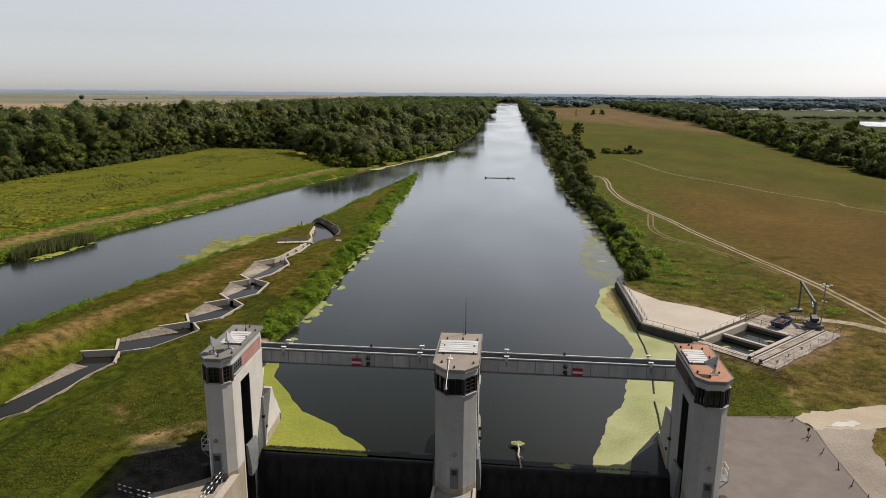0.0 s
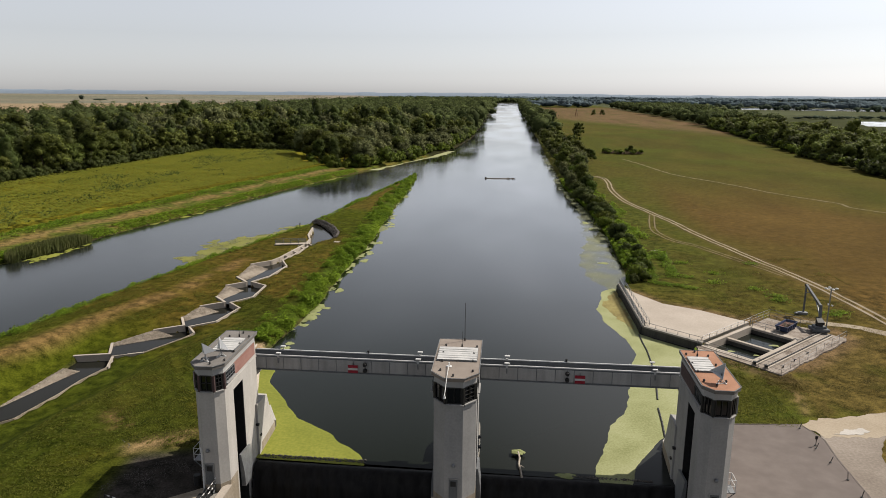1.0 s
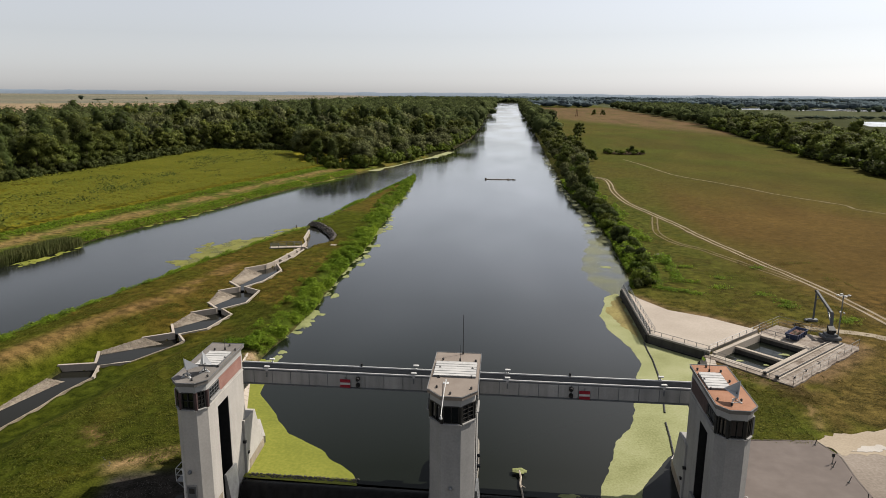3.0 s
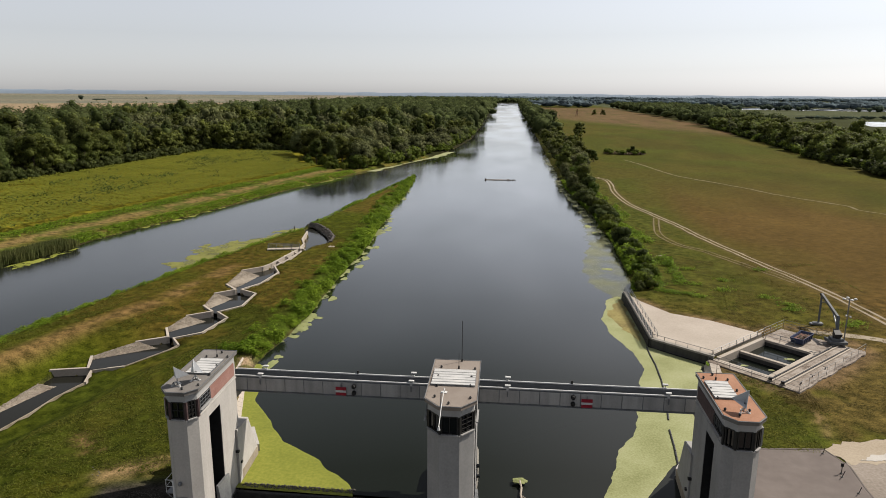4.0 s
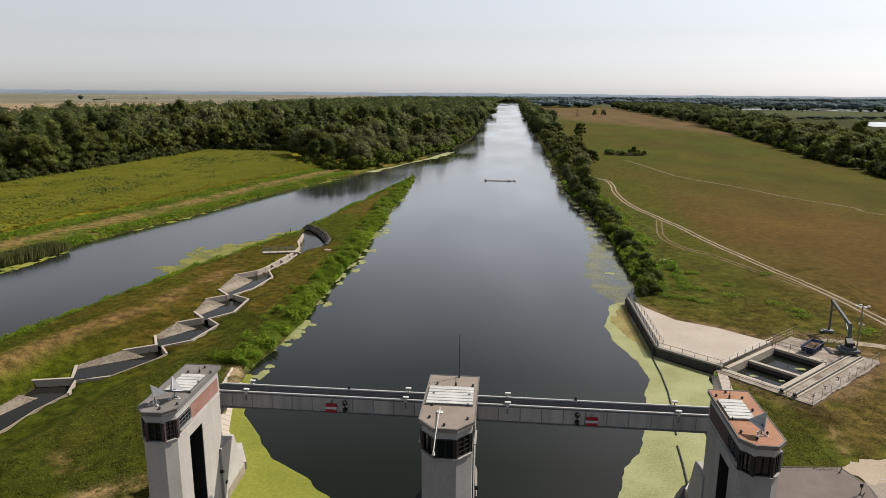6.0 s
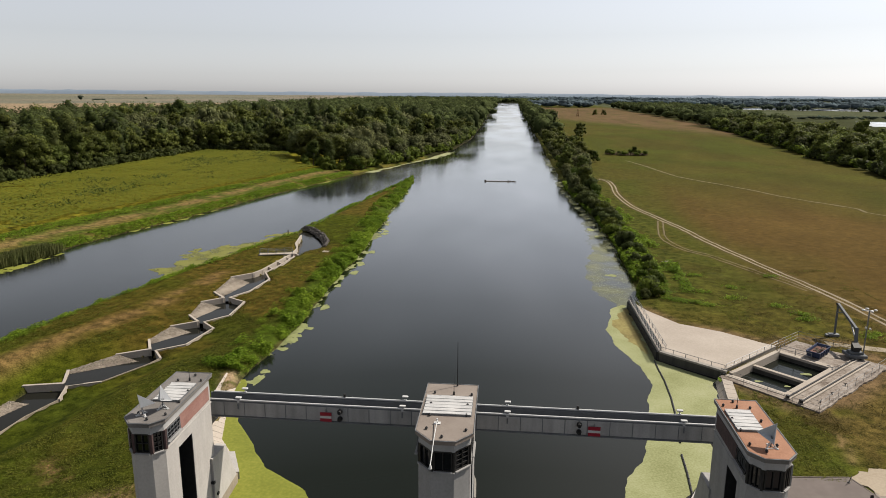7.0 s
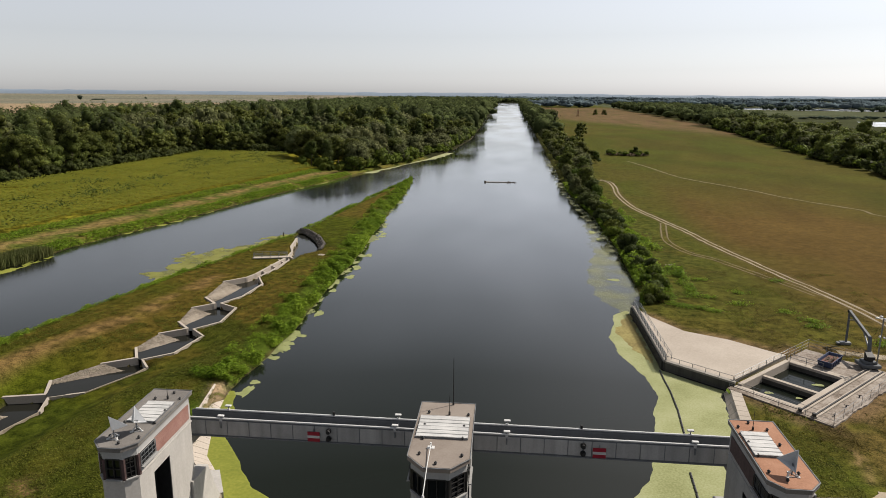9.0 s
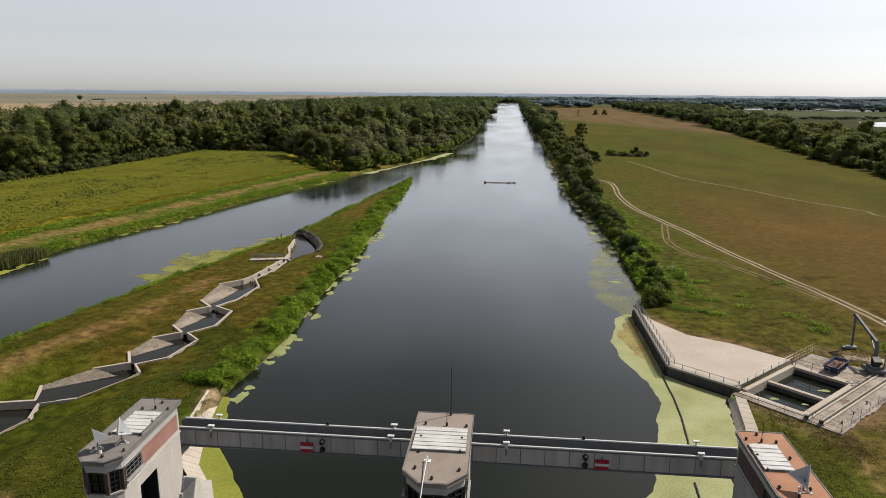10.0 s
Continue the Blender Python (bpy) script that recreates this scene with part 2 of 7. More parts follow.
def glass_material():
    m = bpy.data.materials.new("window_glass")
    m.use_nodes = True
    b = m.node_tree.nodes["Principled BSDF"]
    b.inputs["Base Color"].default_value = (0.006, 0.007, 0.008, 1)
    b.inputs["Roughness"].default_value, b.inputs["IOR"].default_value = 0.05, 1.5
    return m


M_GLASS = glass_material()


def water_material(name, tint, ripple, rough, scale, sheen=1.0, fade=None, sky_glow=None):
    """Murky still water: a dark body under a glossy skin that mirrors more at grazing angles, with faint ripples and wind lanes."""
    m = bpy.data.materials.new(name)
    m.use_nodes = True
    n, l = m.node_tree.nodes, m.node_tree.links
    n.remove(n["Principled BSDF"])
    body, skin, mix = n.new("ShaderNodeBsdfDiffuse"), n.new("ShaderNodeBsdfGlossy"), n.new("ShaderNodeMixShader")
    body.inputs["Color"].default_value = (*tint, 1)
    skin.inputs["Color"].default_value = (1, 1, 1, 1)
    geo = n.new("ShaderNodeNewGeometry")
    wide = n.new("ShaderNodeTexNoise")
    mp = n.new("ShaderNodeMapping")
    mp.inputs["Scale"].default_value = (0.035, 0.012, 0.03)
    l.new(geo.outputs["Position"], mp.inputs["Vector"])
    l.new(mp.outputs[0], wide.inputs["Vector"])
    wide.inputs["Scale"].default_value = 1.0
    r = n.new("ShaderNodeMapRange")
    r.inputs["From Min"].default_value, r.inputs["From Max"].default_value = 0.35, 0.65
    r.inputs["To Min"].default_value, r.inputs["To Max"].default_value = rough * 0.5, rough * 1.6
    l.new(wide.outputs[0], r.inputs["Value"])
    l.new(r.outputs[0], skin.inputs["Roughness"])
    rip = n.new("ShaderNodeTexNoise")
    rip.inputs["Scale"].default_value, rip.inputs["Detail"].default_value = scale, 3
    l.new(geo.outputs["Position"], rip.inputs["Vector"])
    bp = n.new("ShaderNodeBump")
    bp.inputs["Strength"].default_value, bp.inputs["Distance"].default_value = ripple, 0.02
    l.new(rip.outputs[0], bp.inputs["Height"])
    l.new(bp.outputs[0], skin.inputs["Normal"])
    lw = n.new("ShaderNodeLayerWeight")
    lw.inputs["Blend"].default_value = 0.5
    ramp = n.new("ShaderNodeValToRGB")
    el = ramp.color_ramp.elements
    gloss = ((0.0, 0.012), (0.372, 0.012), (0.493, 0.021), (0.607, 0.076), (0.704, 0.215), (0.804, 0.45), (0.878, 0.67), (0.956, 0.9), (1.0, 1.0))
    while len(el) < len(gloss):
        el.new(0.5)
    for e, (p, v) in zip(el, gloss):
        e.position, e.color = p, (v, v, v, 1)
    l.new(lw.outputs["Facing"], ramp.inputs[0])
    lane = n.new("ShaderNodeMapRange")
    lane.inputs["From Min"].default_value, lane.inputs["From Max"].default_value = 0.35, 0.65
    lane.inputs["To Min"].default_value, lane.inputs["To Max"].default_value = 0.9 * sheen, 1.07 * sheen
    l.new(wide.outputs[0], lane.inputs["Value"])
    both = n.new("ShaderNodeMath")
    both.operation = "MULTIPLY"
    l.new(ramp.outputs[0], both.inputs[0])
    l.new(lane.outputs[0], both.inputs[1])
    xyz = n.new("ShaderNodeSeparateXYZ")
    l.new(geo.outputs["Position"], xyz.inputs[0])
    if fade:
        # the channel's weaker sheen grows to the open river's towards its mouth
        mouth = n.new("ShaderNodeMapRange")
        mouth.interpolation_type = "SMOOTHSTEP"
        mouth.inputs["From Min"].default_value, mouth.inputs["From Max"].default_value = fade
        mouth.inputs["To Min"].default_value, mouth.inputs["To Max"].default_value = sheen, 1.0
        l.new(xyz.outputs["Y"], mouth.inputs["Value"])
        for end, k in (("To Min", 0.9), ("To Max", 1.07)):
            mul = n.new("ShaderNodeMath")
            mul.operation = "MULTIPLY"
            mul.inputs[1].default_value = k
            l.new(mouth.outputs[0], mul.inputs[0])
            l.new(mul.outputs[0], lane.inputs[end])
    if sky_glow:
        # right bank above the weir: sun-side sky reflection painted into the body colour
        across, along, amount, glow_mix = n.new("ShaderNodeMapRange"), n.new("ShaderNodeMapRange"), n.new("ShaderNodeMath"), n.new("ShaderNodeMix")
        across.interpolation_type = along.interpolation_type = "SMOOTHSTEP"
        across.inputs["From Min"].default_value, across.inputs["From Max"].default_value = -9.0, 17.0
        along.inputs["From Min"].default_value, along.inputs["From Max"].default_value = 150.0, 70.0
        l.new(xyz.outputs["X"], across.inputs["Value"])
        l.new(xyz.outputs["Y"], along.inputs["Value"])
        amount.operation = "MULTIPLY"
        l.new(across.outputs[0], amount.inputs[0])
        l.new(along.outputs[0], amount.inputs[1])
        glow_mix.data_type = "RGBA"
        glow_mix.inputs[6].default_value, glow_mix.inputs[7].default_value = (*tint, 1), (*sky_glow, 1)
        l.new(amount.outputs[0], glow_mix.inputs[0])
        l.new(glow_mix.outputs[2], body.inputs["Color"])
    l.new(both.outputs[0], mix.inputs[0])
    l.new(body.outputs[0], mix.inputs[1])
    l.new(skin.outputs[0], mix.inputs[2])
    l.new(mix.outputs[0], n["Material Output"].inputs[0])
    return m


M_WATER = water_material("river_water", (0.006, 0.0078, 0.0055), 0.06, 0.13, 1.2, sky_glow=(0.021, 0.0225, 0.021))
M_CHANNEL = water_material("channel_water", (0.006, 0.0078, 0.0055), 0.06, 0.13, 1.2, 0.8, fade=(190.0, 278.0))
M_POOL = water_material("pool_water", (0.012, 0.012, 0.0095), 0.35, 0.1, 3.0, 0.55)
M_SPILL = material("falling_water", two((0.004, 0.004, 0.004), (0.022, 0.021, 0.02)), 0.6, 5, 0.55, spec=0.12, bump=0.5, bump_dist=0.05, streaks=0.6, stretch=(4, 4, 0.3))


# ---- geometry helpers ----
# The plan below is drawn on a grid whose lines lie 0.993 m apart across the river and 1.139 m along it, a little off square.
ACROSS, ALONG, SKEW = 0.9928, 1.1393, -0.0289
SURVEYED = ("control_tower", "wing_wall", "weir_pier", "weir_gate", "service_bridge", "lamp_arm", "loading_crane")


def site(x, y):
    """A point of the plan in metres."""
    return ACROSS * x, SKEW * x + ALONG * y


def spot(x, y, z, rx=0, ry=0, rz=0):
    """A pose at a point of the plan."""
    return pose(*site(x, y), z, rx, ry, rz)


def settle(me, parent=None):
    """Turn a mesh drawn in plan units into metres; loose things keep their own size."""
    top = parent
    while top is not None and top.parent is not None:
        top = top.parent
    co = np.empty(len(me.vertices) * 3, np.float32)
    me.vertices.foreach_get("co", co)
    co = co.reshape(-1, 3)
    if top is None or top.matrix_basis == Matrix.Identity(4):
        co[:, 1] = SKEW * co[:, 0] + ALONG * co[:, 1]
        co[:, 0] *= ACROSS
    elif top.name.split(".")[0] in SURVEYED:
        co[:, 0] *= ACROSS
        co[:, 1] *= ALONG
    else:
        return
    me.vertices.foreach_set("co", co.ravel())
    me.update()


def finish(name, verts, faces, mat, parent=None, label="", smooth=False):
    me = bpy.data.meshes.new(name)
    me.from_pydata([tuple(v) for v in verts], [], [tuple(f) for f in faces])
    me.materials.append(mat)
    if smooth:
        me.polygons.foreach_set("use_smooth", [True] * len(me.polygons))
    me.update()
    settle(me, parent)
    ob = new(name, me)
    if parent is not None:
        ob.parent = parent
    if label:
        tagged(ob, label)
    return ob


def part(name, bm, mat, parent=None, label="", bevel=0.0, smooth=False):
    """One mesh object from a bmesh, under a thing or a part."""
    if bevel:
        bmesh.ops.bevel(bm, geom=[e for e in bm.edges if e.calc_face_angle(0) > 0.5], offset=bevel, segments=1, affect="EDGES", clamp_overlap=True)
    bmesh.ops.recalc_face_normals(bm, faces=bm.faces)
    me = bpy.data.meshes.new(name)
    bm.to_mesh(me)
    bm.free()
    settle(me, parent)
    me.materials.append(mat)
    if smooth:
        me.polygons.foreach_set("use_smooth", [True] * len(me.polygons))
    ob = new(name, me)
    if parent is not None:
        ob.parent = parent
    if label:
        tagged(ob, label)
    return ob


def box(bm, x0, x1, y0, y1, z0, z1):
    m = Matrix.Translation(((x0 + x1) / 2, (y0 + y1) / 2, (z0 + z1) / 2)) @ Matrix.Diagonal((abs(x1 - x0), abs(y1 - y0), abs(z1 - z0), 1))
    bmesh.ops.create_cube(bm, size=1, matrix=m)
    return bm


def boxed(x0, x1, y0, y1, z0, z1):
    return box(bmesh.new(), x0, x1, y0, y1, z0, z1)


def prism(bm, poly, z0, z1, z1s=None):
    lo = [bm.verts.new((x, y, z0)) for x, y in poly]
    hi = [bm.verts.new((x, y, z1 if z1s is None else z1s[i])) for i, (x, y) in enumerate(poly)]
    k = len(poly)
    bm.faces.new(hi)
    bm.faces.new(lo[::-1])
    for i in range(k):
        bm.faces.new((lo[i], lo[(i + 1) % k], hi[(i + 1) % k], hi[i]))
    return bm


def rod(bm, a, b, r, seg=8, r2=None):
    a, b = Vector(a), Vector(b)
    d = b - a
    m = Matrix.Translation((a + b) / 2) @ d.to_track_quat("Z", "Y").to_matrix().to_4x4()
    bmesh.ops.create_cone(bm, cap_ends=True, segments=seg, radius1=r, radius2=r if r2 is None else r2, depth=d.length, matrix=m)
    return bm


def rods(points, r, seg=8):
    bm = bmesh.new()
    for a, b in zip(points, points[1:]):
        rod(bm, a, b, r, seg)
    return bm


def beam(bm, a, b, w, h):
    """A square bar from a to b, w wide and h high."""
    a, b = Vector(a), Vector(b)
    d = b - a
    side = Vector((-d.y, d.x, 0))
    side = side.normalized() if side.length > 1e-6 else Vector((1, 0, 0))
    up = d.normalized().cross(side)
    up = up if up.z >= 0 else -up
    m = Matrix.Translation((a + b) / 2) @ Matrix((d.normalized(), side, up)).transposed().to_4x4() @ Matrix.Diagonal((d.length, w, h, 1))
    bmesh.ops.create_cube(bm, size=1, matrix=m)
    return bm


def thing(name, label, category, m=None, group="", kind=""):
    ob = new(name)
    ob.empty_display_size = 0.3
    if m is not None:
        ob.matrix_world = m
    return tagged(ob, label, category, group, kind)


def smooth01(v):
    v = np.clip(v, 0, 1)
    return v * v * (3 - 2 * v)


def value_noise(x, y, seed=0):
    """Smooth random numbers 0 to 1 over the plan, one cell a metre."""
    xi, yi = np.floor(x), np.floor(y)
    fx, fy = smooth01(x - xi), smooth01(y - yi)

    def h(a, b):
        v = np.sin(a * 127.1 + b * 311.7 + seed * 74.7) * 43758.5453
        return v - np.floor(v)

    return (h(xi, yi) * (1 - fx) + h(xi + 1, yi) * fx) * (1 - fy) + (h(xi, yi + 1) * (1 - fx) + h(xi + 1, yi + 1) * fx) * fy


def fractal(x, y, seed=0, octaves=4):
    total, amp, norm = 0, 1.0, 0
    for k in range(octaves):
        total = total + amp * value_noise(x * 2 ** k, y * 2 ** k, seed + k)
        norm += amp
        amp *= 0.5
    return total / norm


# ---- ground ----
def line(knots):
    ys, xs = zip(*knots)
    return lambda y: np.interp(y, ys, xs)


SHORE_RIGHT = line([(30, 17), (49, 17), (51, 19.2), (57, 19.4), (60, 21.6), (69, 24.6), (76.6, 25.9), (77.7, 26.6), (82.0, 20.5), (101.5, 20.4), (103.5, 22.3), (112, 23.6),
                    (141, 25.0), (172, 24.7), (214, 21.8), (321, 22.2), (578, 24.4), (952, 25), (1965, 35), (2200, 38)])
ISLE_RIGHT = line([(30, -24), (51, -24), (53, -25), (58, -27.6), (65, -29.6), (70, -30.6), (87, -29.6), (106, -30.1), (131, -30.1), (176, -32.6), (206, -33.7), (236, -35.7), (247, -37.1)])
ISLE_LEFT = line([(-100, -72), (40, -70), (68, -68.9), (77, -67.4), (88, -65.6), (104, -61.2), (122, -56.6), (142, -50.6), (154.5, -49), (187, -44.8), (236, -38.2), (247, -37.3)])
SHORE_LEFT = line([(-100, -115), (60, -108), (102, -99.3), (120, -94.8), (136, -92.3), (158, -85.9), (198, -77.4), (228, -68.6), (253, -62.4), (279, -52.2), (317, -40.7), (362, -32.5),
                   (458, -26.2), (617, -26.5), (1264, -31.6), (2200, -34)])
FISH_X = line([(40, -59), (53, -57), (60, -54.8), (69.6, -52.4), (78, -46.3), (86.6, -44), (95.5, -44.2), (109, -43.7), (125, -42.2), (135, -42), (146, -45)])
FISH_Z = line([(40, -2.9), (55, -2.3), (70, -1.35), (78, -0.4), (86.5, 0.4), (96, 1.05), (111, 1.3), (150, 1.0)])
# fish ladder: outer line on the side channel's side, and kerb on the river's side
FL = [(-57.6, 56.3), (-56.4, 65.7), (-57.2, 68.9), (-52.8, 69.9), (-54.2, 72.5), (-50.4, 76.7), (-46.8, 78.4), (-48.4, 80.8), (-47.5, 84.9), (-44.4, 86.7), (-46.7, 88.6),
      (-47.3, 93.5), (-44.6, 95.4), (-47.3, 97.7), (-48.0, 105.5), (-45.1, 108.1), (-44.3, 110.2), (-42.9, 122.1), (-43.4, 126.5), (-45.2, 130.6), (-46.6, 138.1), (-49.2, 142.0)]
FR = [(-55.3, 53.7), (-54.0, 54.9), (-52.6, 60.1), (-52.2, 63.1), (-50.9, 66.7), (-52.0, 69.4), (-48.5, 70.7), (-44.9, 75.1), (-44.2, 76.5), (-45.8, 78.1), (-42.6, 80.1),
      (-41.1, 84.9), (-43.4, 86.6), (-40.7, 89.2), (-40.6, 94.2), (-43.7, 95.6), (-41.7, 98.9), (-40.9, 105.2), (-43.1, 108.8), (-42.2, 113.2), (-41.7, 120.1), (-41.2, 124.4),
      (-38.1, 129.2), (-38.8, 133.9), (-41.7, 139.9), (-46.3, 146.4), (-48.9, 147.5)]
FISH_POLY = [(-66, 44), (-61, 50)] + FL + FR[::-1] + [(-57, 48), (-62, 43)]


def inside(x, y, poly):
    hit = np.zeros(x.shape, bool)
    for (x0, y0), (x1, y1) in zip(poly, poly[1:] + poly[:1]):
        if y0 != y1:
            hit ^= ((y0 > y) != (y1 > y)) & (x < (x1 - x0) * (y - y0) / (y1 - y0) + x0)
    return hit


BASINS = [(28.0, 77.3), (36.2, 85.0), (40.6, 80.6), (32.4, 73.2)]


def ground_height(x, y):
    right, left = SHORE_RIGHT(y), SHORE_LEFT(y)
    il, ir = ISLE_LEFT(y), ISLE_RIGHT(y)
    rough = 0.25 * (fractal(x * 0.12, y * 0.12, 3) - 0.5) + 0.12 * (fractal(x * 0.7, y * 0.7, 5, 2) - 0.5)
    wob = 1.4 * (fractal(x * 0.18, y * 0.18, 9) - 0.5)
    flat_right = smooth01((y - 100) / 20)
    base_r = 0.68 + rough * (0.25 + 0.9 * flat_right) * smooth01((x - 20) / 10)
    far = np.hypot(x, y)
    dam_side = y < 104
    d_r = x - right + wob * ~dam_side
    z_r = np.minimum(base_r, d_r * np.where(dam_side & (y > 76.8), 6.0, np.where(y < 58, 4.0, 0.5)))
    base_l = 1.1 + rough + 0.9 * smooth01((left - x - 5) / 12)
    z_l = np.minimum(base_l, (left - x + wob) * 0.6)
    near = 1 - smooth01((np.abs(x - FISH_X(y)) - 4.5) / 9)
    base_i = 0.75 + 0.5 * smooth01((y - 60) / 40) + rough * 0.9
    base_i = base_i + (FISH_Z(y) - 0.08 - base_i) * near * (1 - smooth01((y - 150) / 8))
    base_i = np.where((x > -38) & (y < 52), np.maximum(base_i, 0.68), base_i)
    dike = 1.0 * smooth01((x - il) / 3) * (1 - smooth01((x - il - 6) / 5)) * (y < 100)
    base_i = base_i + np.maximum(1.0 - base_i, 0) * dike
    d_i = np.minimum(x - il, ir - x) + wob * (y > 60)
    slope = np.where((y < 72) & (ir - x < x - il), 0.85, 0.5)
    z_i = np.where(y < 247.5, np.minimum(base_i, d_i * np.where(y < 52, 4.0, slope)), -3)
    z = np.maximum(np.maximum(z_r, z_l), z_i)
    z = np.where(y > 2160, 0.7, z)
    z = np.maximum(z, -2.5)
    z = np.where((y < 47.2) & (x > -23.5) & (x < 17), -7.0, z)
    pit = inside(x, y, FISH_POLY)
    z = np.where(pit & (y > 49), np.minimum(z, FISH_Z(y) - 1.5), z)
    z = np.where(inside(x, y, BASINS), -1.6, z)
    z = np.where(y < 36, np.minimum(z, 0.68), z)
    return np.where(far > 2600, 0.7 + 15 * smooth01((far - 2600) / 1500) * smooth01((-x - 300) / 700), z)


def mixc(a, b, f):
    return a * (1 - f[..., None]) + np.asarray(b, float) * f[..., None]


def near_line(x, y, knots, width):
    d = np.full(x.shape, 1e9)
    for (x0, y0), (x1, y1) in zip(knots, knots[1:]):
        dx, dy = x1 - x0, y1 - y0
        f = np.clip(((x - x0) * dx + (y - y0) * dy) / (dx * dx + dy * dy), 0, 1)
        d = np.minimum(d, np.hypot(x - x0 - f * dx, y - y0 - f * dy))
    return 1 - smooth01(d / width)


TRACK = [(36.5, 247), (39.2, 241), (39.4, 230), (37.4, 210), (38.2, 188), (41.8, 171), (44.3, 160), (46.8, 145.5), (50.5, 128.6), (53.4, 117), (55.4, 108.5), (57.0, 95), (57.6, 85), (59, 70), (62, 50), (66, 20)]
TRACK_SIDE = [(41.4, 168), (38.6, 156), (37.4, 147.5), (39.0, 138.7), (43.2, 132.7), (48.2, 122.6), (52.8, 112)]
TRACK_FAR = [(60.6, 318), (64.6, 296), (67.2, 278), (71.5, 256), (84.1, 232.4), (93.7, 209.3), (103.5, 195), (108.1, 182), (150, 140)]
FIELD_PATH = [(-70, 252), (-75.5, 243.7), (-85.2, 206), (-96, 157), (-103.5, 130), (-107, 108), (-116, 70), (-125, 40)]


def ground_cover(x, y, z):
    """Base colours of turf, dry turf, weeds, bare soil and fields."""
    n1, n2 = fractal(x * 0.035, y * 0.035, 21), fractal(x * 0.3, y * 0.3, 31)
    n3 = fractal(x * 1.1, y * 1.1, 41, 2)
    c = np.zeros((*x.shape, 3)) + (0.1, 0.108, 0.024)
    right = x > SHORE_RIGHT(y)
    # meadow: greener far off, parched in a wide belt
    belt = smooth01((300 - y) / 130) * smooth01((x - 37 - 0.05 * np.abs(y - 130)) / 18) * np.clip(0.4 + 1.9 * (fractal(x * 0.024, y * 0.015, 23) - 0.27), 0, 1)
    belt = np.maximum(belt, 0.35 * smooth01((n1 - 0.42) * 4))
    c = np.where(right[..., None], mixc(np.zeros_like(c) + (0.078, 0.092, 0.0155), (0.114, 0.081, 0.025), belt), c)
    heath = right * smooth01((y - 740 + (x - 75) * 2.7) / 160) * smooth01((n1 - 0.05) * 3) * (y < 1500) * (x < np.interp(y, [272, 338, 477, 584, 833, 1400], [158, 164, 187, 202, 226, 246]))
    c = mixc(c, (0.165, 0.118, 0.066), heath * (0.55 + 0.45 * smooth01((n2 - 0.3) * 3)))
    c = mixc(c, (0.05, 0.062, 0.022), right * smooth01((x - np.interp(y, [200, 272, 338, 392, 477, 584, 833, 1400], [153, 157, 163, 173, 186, 201, 224, 245])) / 4))
    # strip beside the river on the right is green and rough
    c = mixc(c, (0.07, 0.088, 0.016), right * (1 - smooth01((x - SHORE_RIGHT(y) - 10) / 16)) * smooth01((y - 96) / 8) * (0.3 + 0.5 * smooth01((n2 - 0.35) * 4)))
    c = mixc(c, (0.068, 0.094, 0.013), right * (y < 74) * smooth01((n2 - 0.45) * 4) * (1 - smooth01((x - 31) / 6)) * 0.85)
    c = mixc(c, (0.128, 0.1, 0.034), right * smooth01((x - 31.5) / 4) * (1 - smooth01((y - 84) / 6)) * smooth01((n2 - 0.15) * 3) * 0.8)
    c = mixc(c, (0.15, 0.12, 0.055), right * near_line(x, y, TRACK, 2.6) * smooth01((n2 - 0.15) * 3) * 0.7)
    c = mixc(c, (0.12, 0.1, 0.03), right * near_line(x, y, TRACK_SIDE, 2.0) * 0.5)
    c = mixc(c, (0.2, 0.15, 0.08), right * near_line(x, y, [(34.2, 69), (33.4, 66.5), (33.4, 64), (32.4, 61)], 1.1) * smooth01((n3 - 0.3) * 3) * 0.8)
    edge = near_line(x, y, [(26.6, 76.2), (31.5, 70.8), (34.2, 69.2), (41.5, 75.6), (48, 82), (47.5, 89), (40, 90), (36.5, 87.5), (31, 91.3), (25.5, 93.6), (22.5, 99)], 2.6)
    c = mixc(c, (0.17, 0.125, 0.075), right * edge * smooth01((n2 - 0.22) * 3.5) * 0.8)
    # island
    isle = (x > ISLE_LEFT(y)) & (x < ISLE_RIGHT(y)) & (y < 249)
    c = np.where(isle[..., None], mixc(np.zeros_like(c) + (0.062, 0.082, 0.008), (0.102, 0.084, 0.017), smooth01((n1 - 0.44) * 4)), c)
    c = mixc(c, (0.046, 0.066, 0.008), isle * (x > FISH_X(y) + 2) * (y < 90) * smooth01((fractal(x * 0.2, y * 0.2, 91) - 0.3) * 4) * 0.85)
    c = mixc(c, (0.056, 0.092, 0.011), isle * (1 - smooth01((ISLE_RIGHT(y) - x - 2.6 + 1.6 * (n2 - 0.5)) / 2.2)) * (y > 62))
    bare = near_line(x, y, [(-63.5, 62), (-59.5, 76), (-54, 90), (-50.5, 108)], 3.0)
    c = mixc(c, (0.18, 0.125, 0.055), isle * bare * smooth01((n2 - 0.25) * 3) * 0.85)
    c = mixc(c, (0.22, 0.17, 0.09), isle * near_line(x, y, [(-27, 51), (-31, 48.5), (-34, 47)], 2.2) * smooth01((n3 - 0.2) * 2))
    c = mixc(c, (0.2, 0.14, 0.07), isle * near_line(x, y, [(-37.5, 50), (-40, 52)], 1.6) * smooth01((n3 - 0.25) * 3))
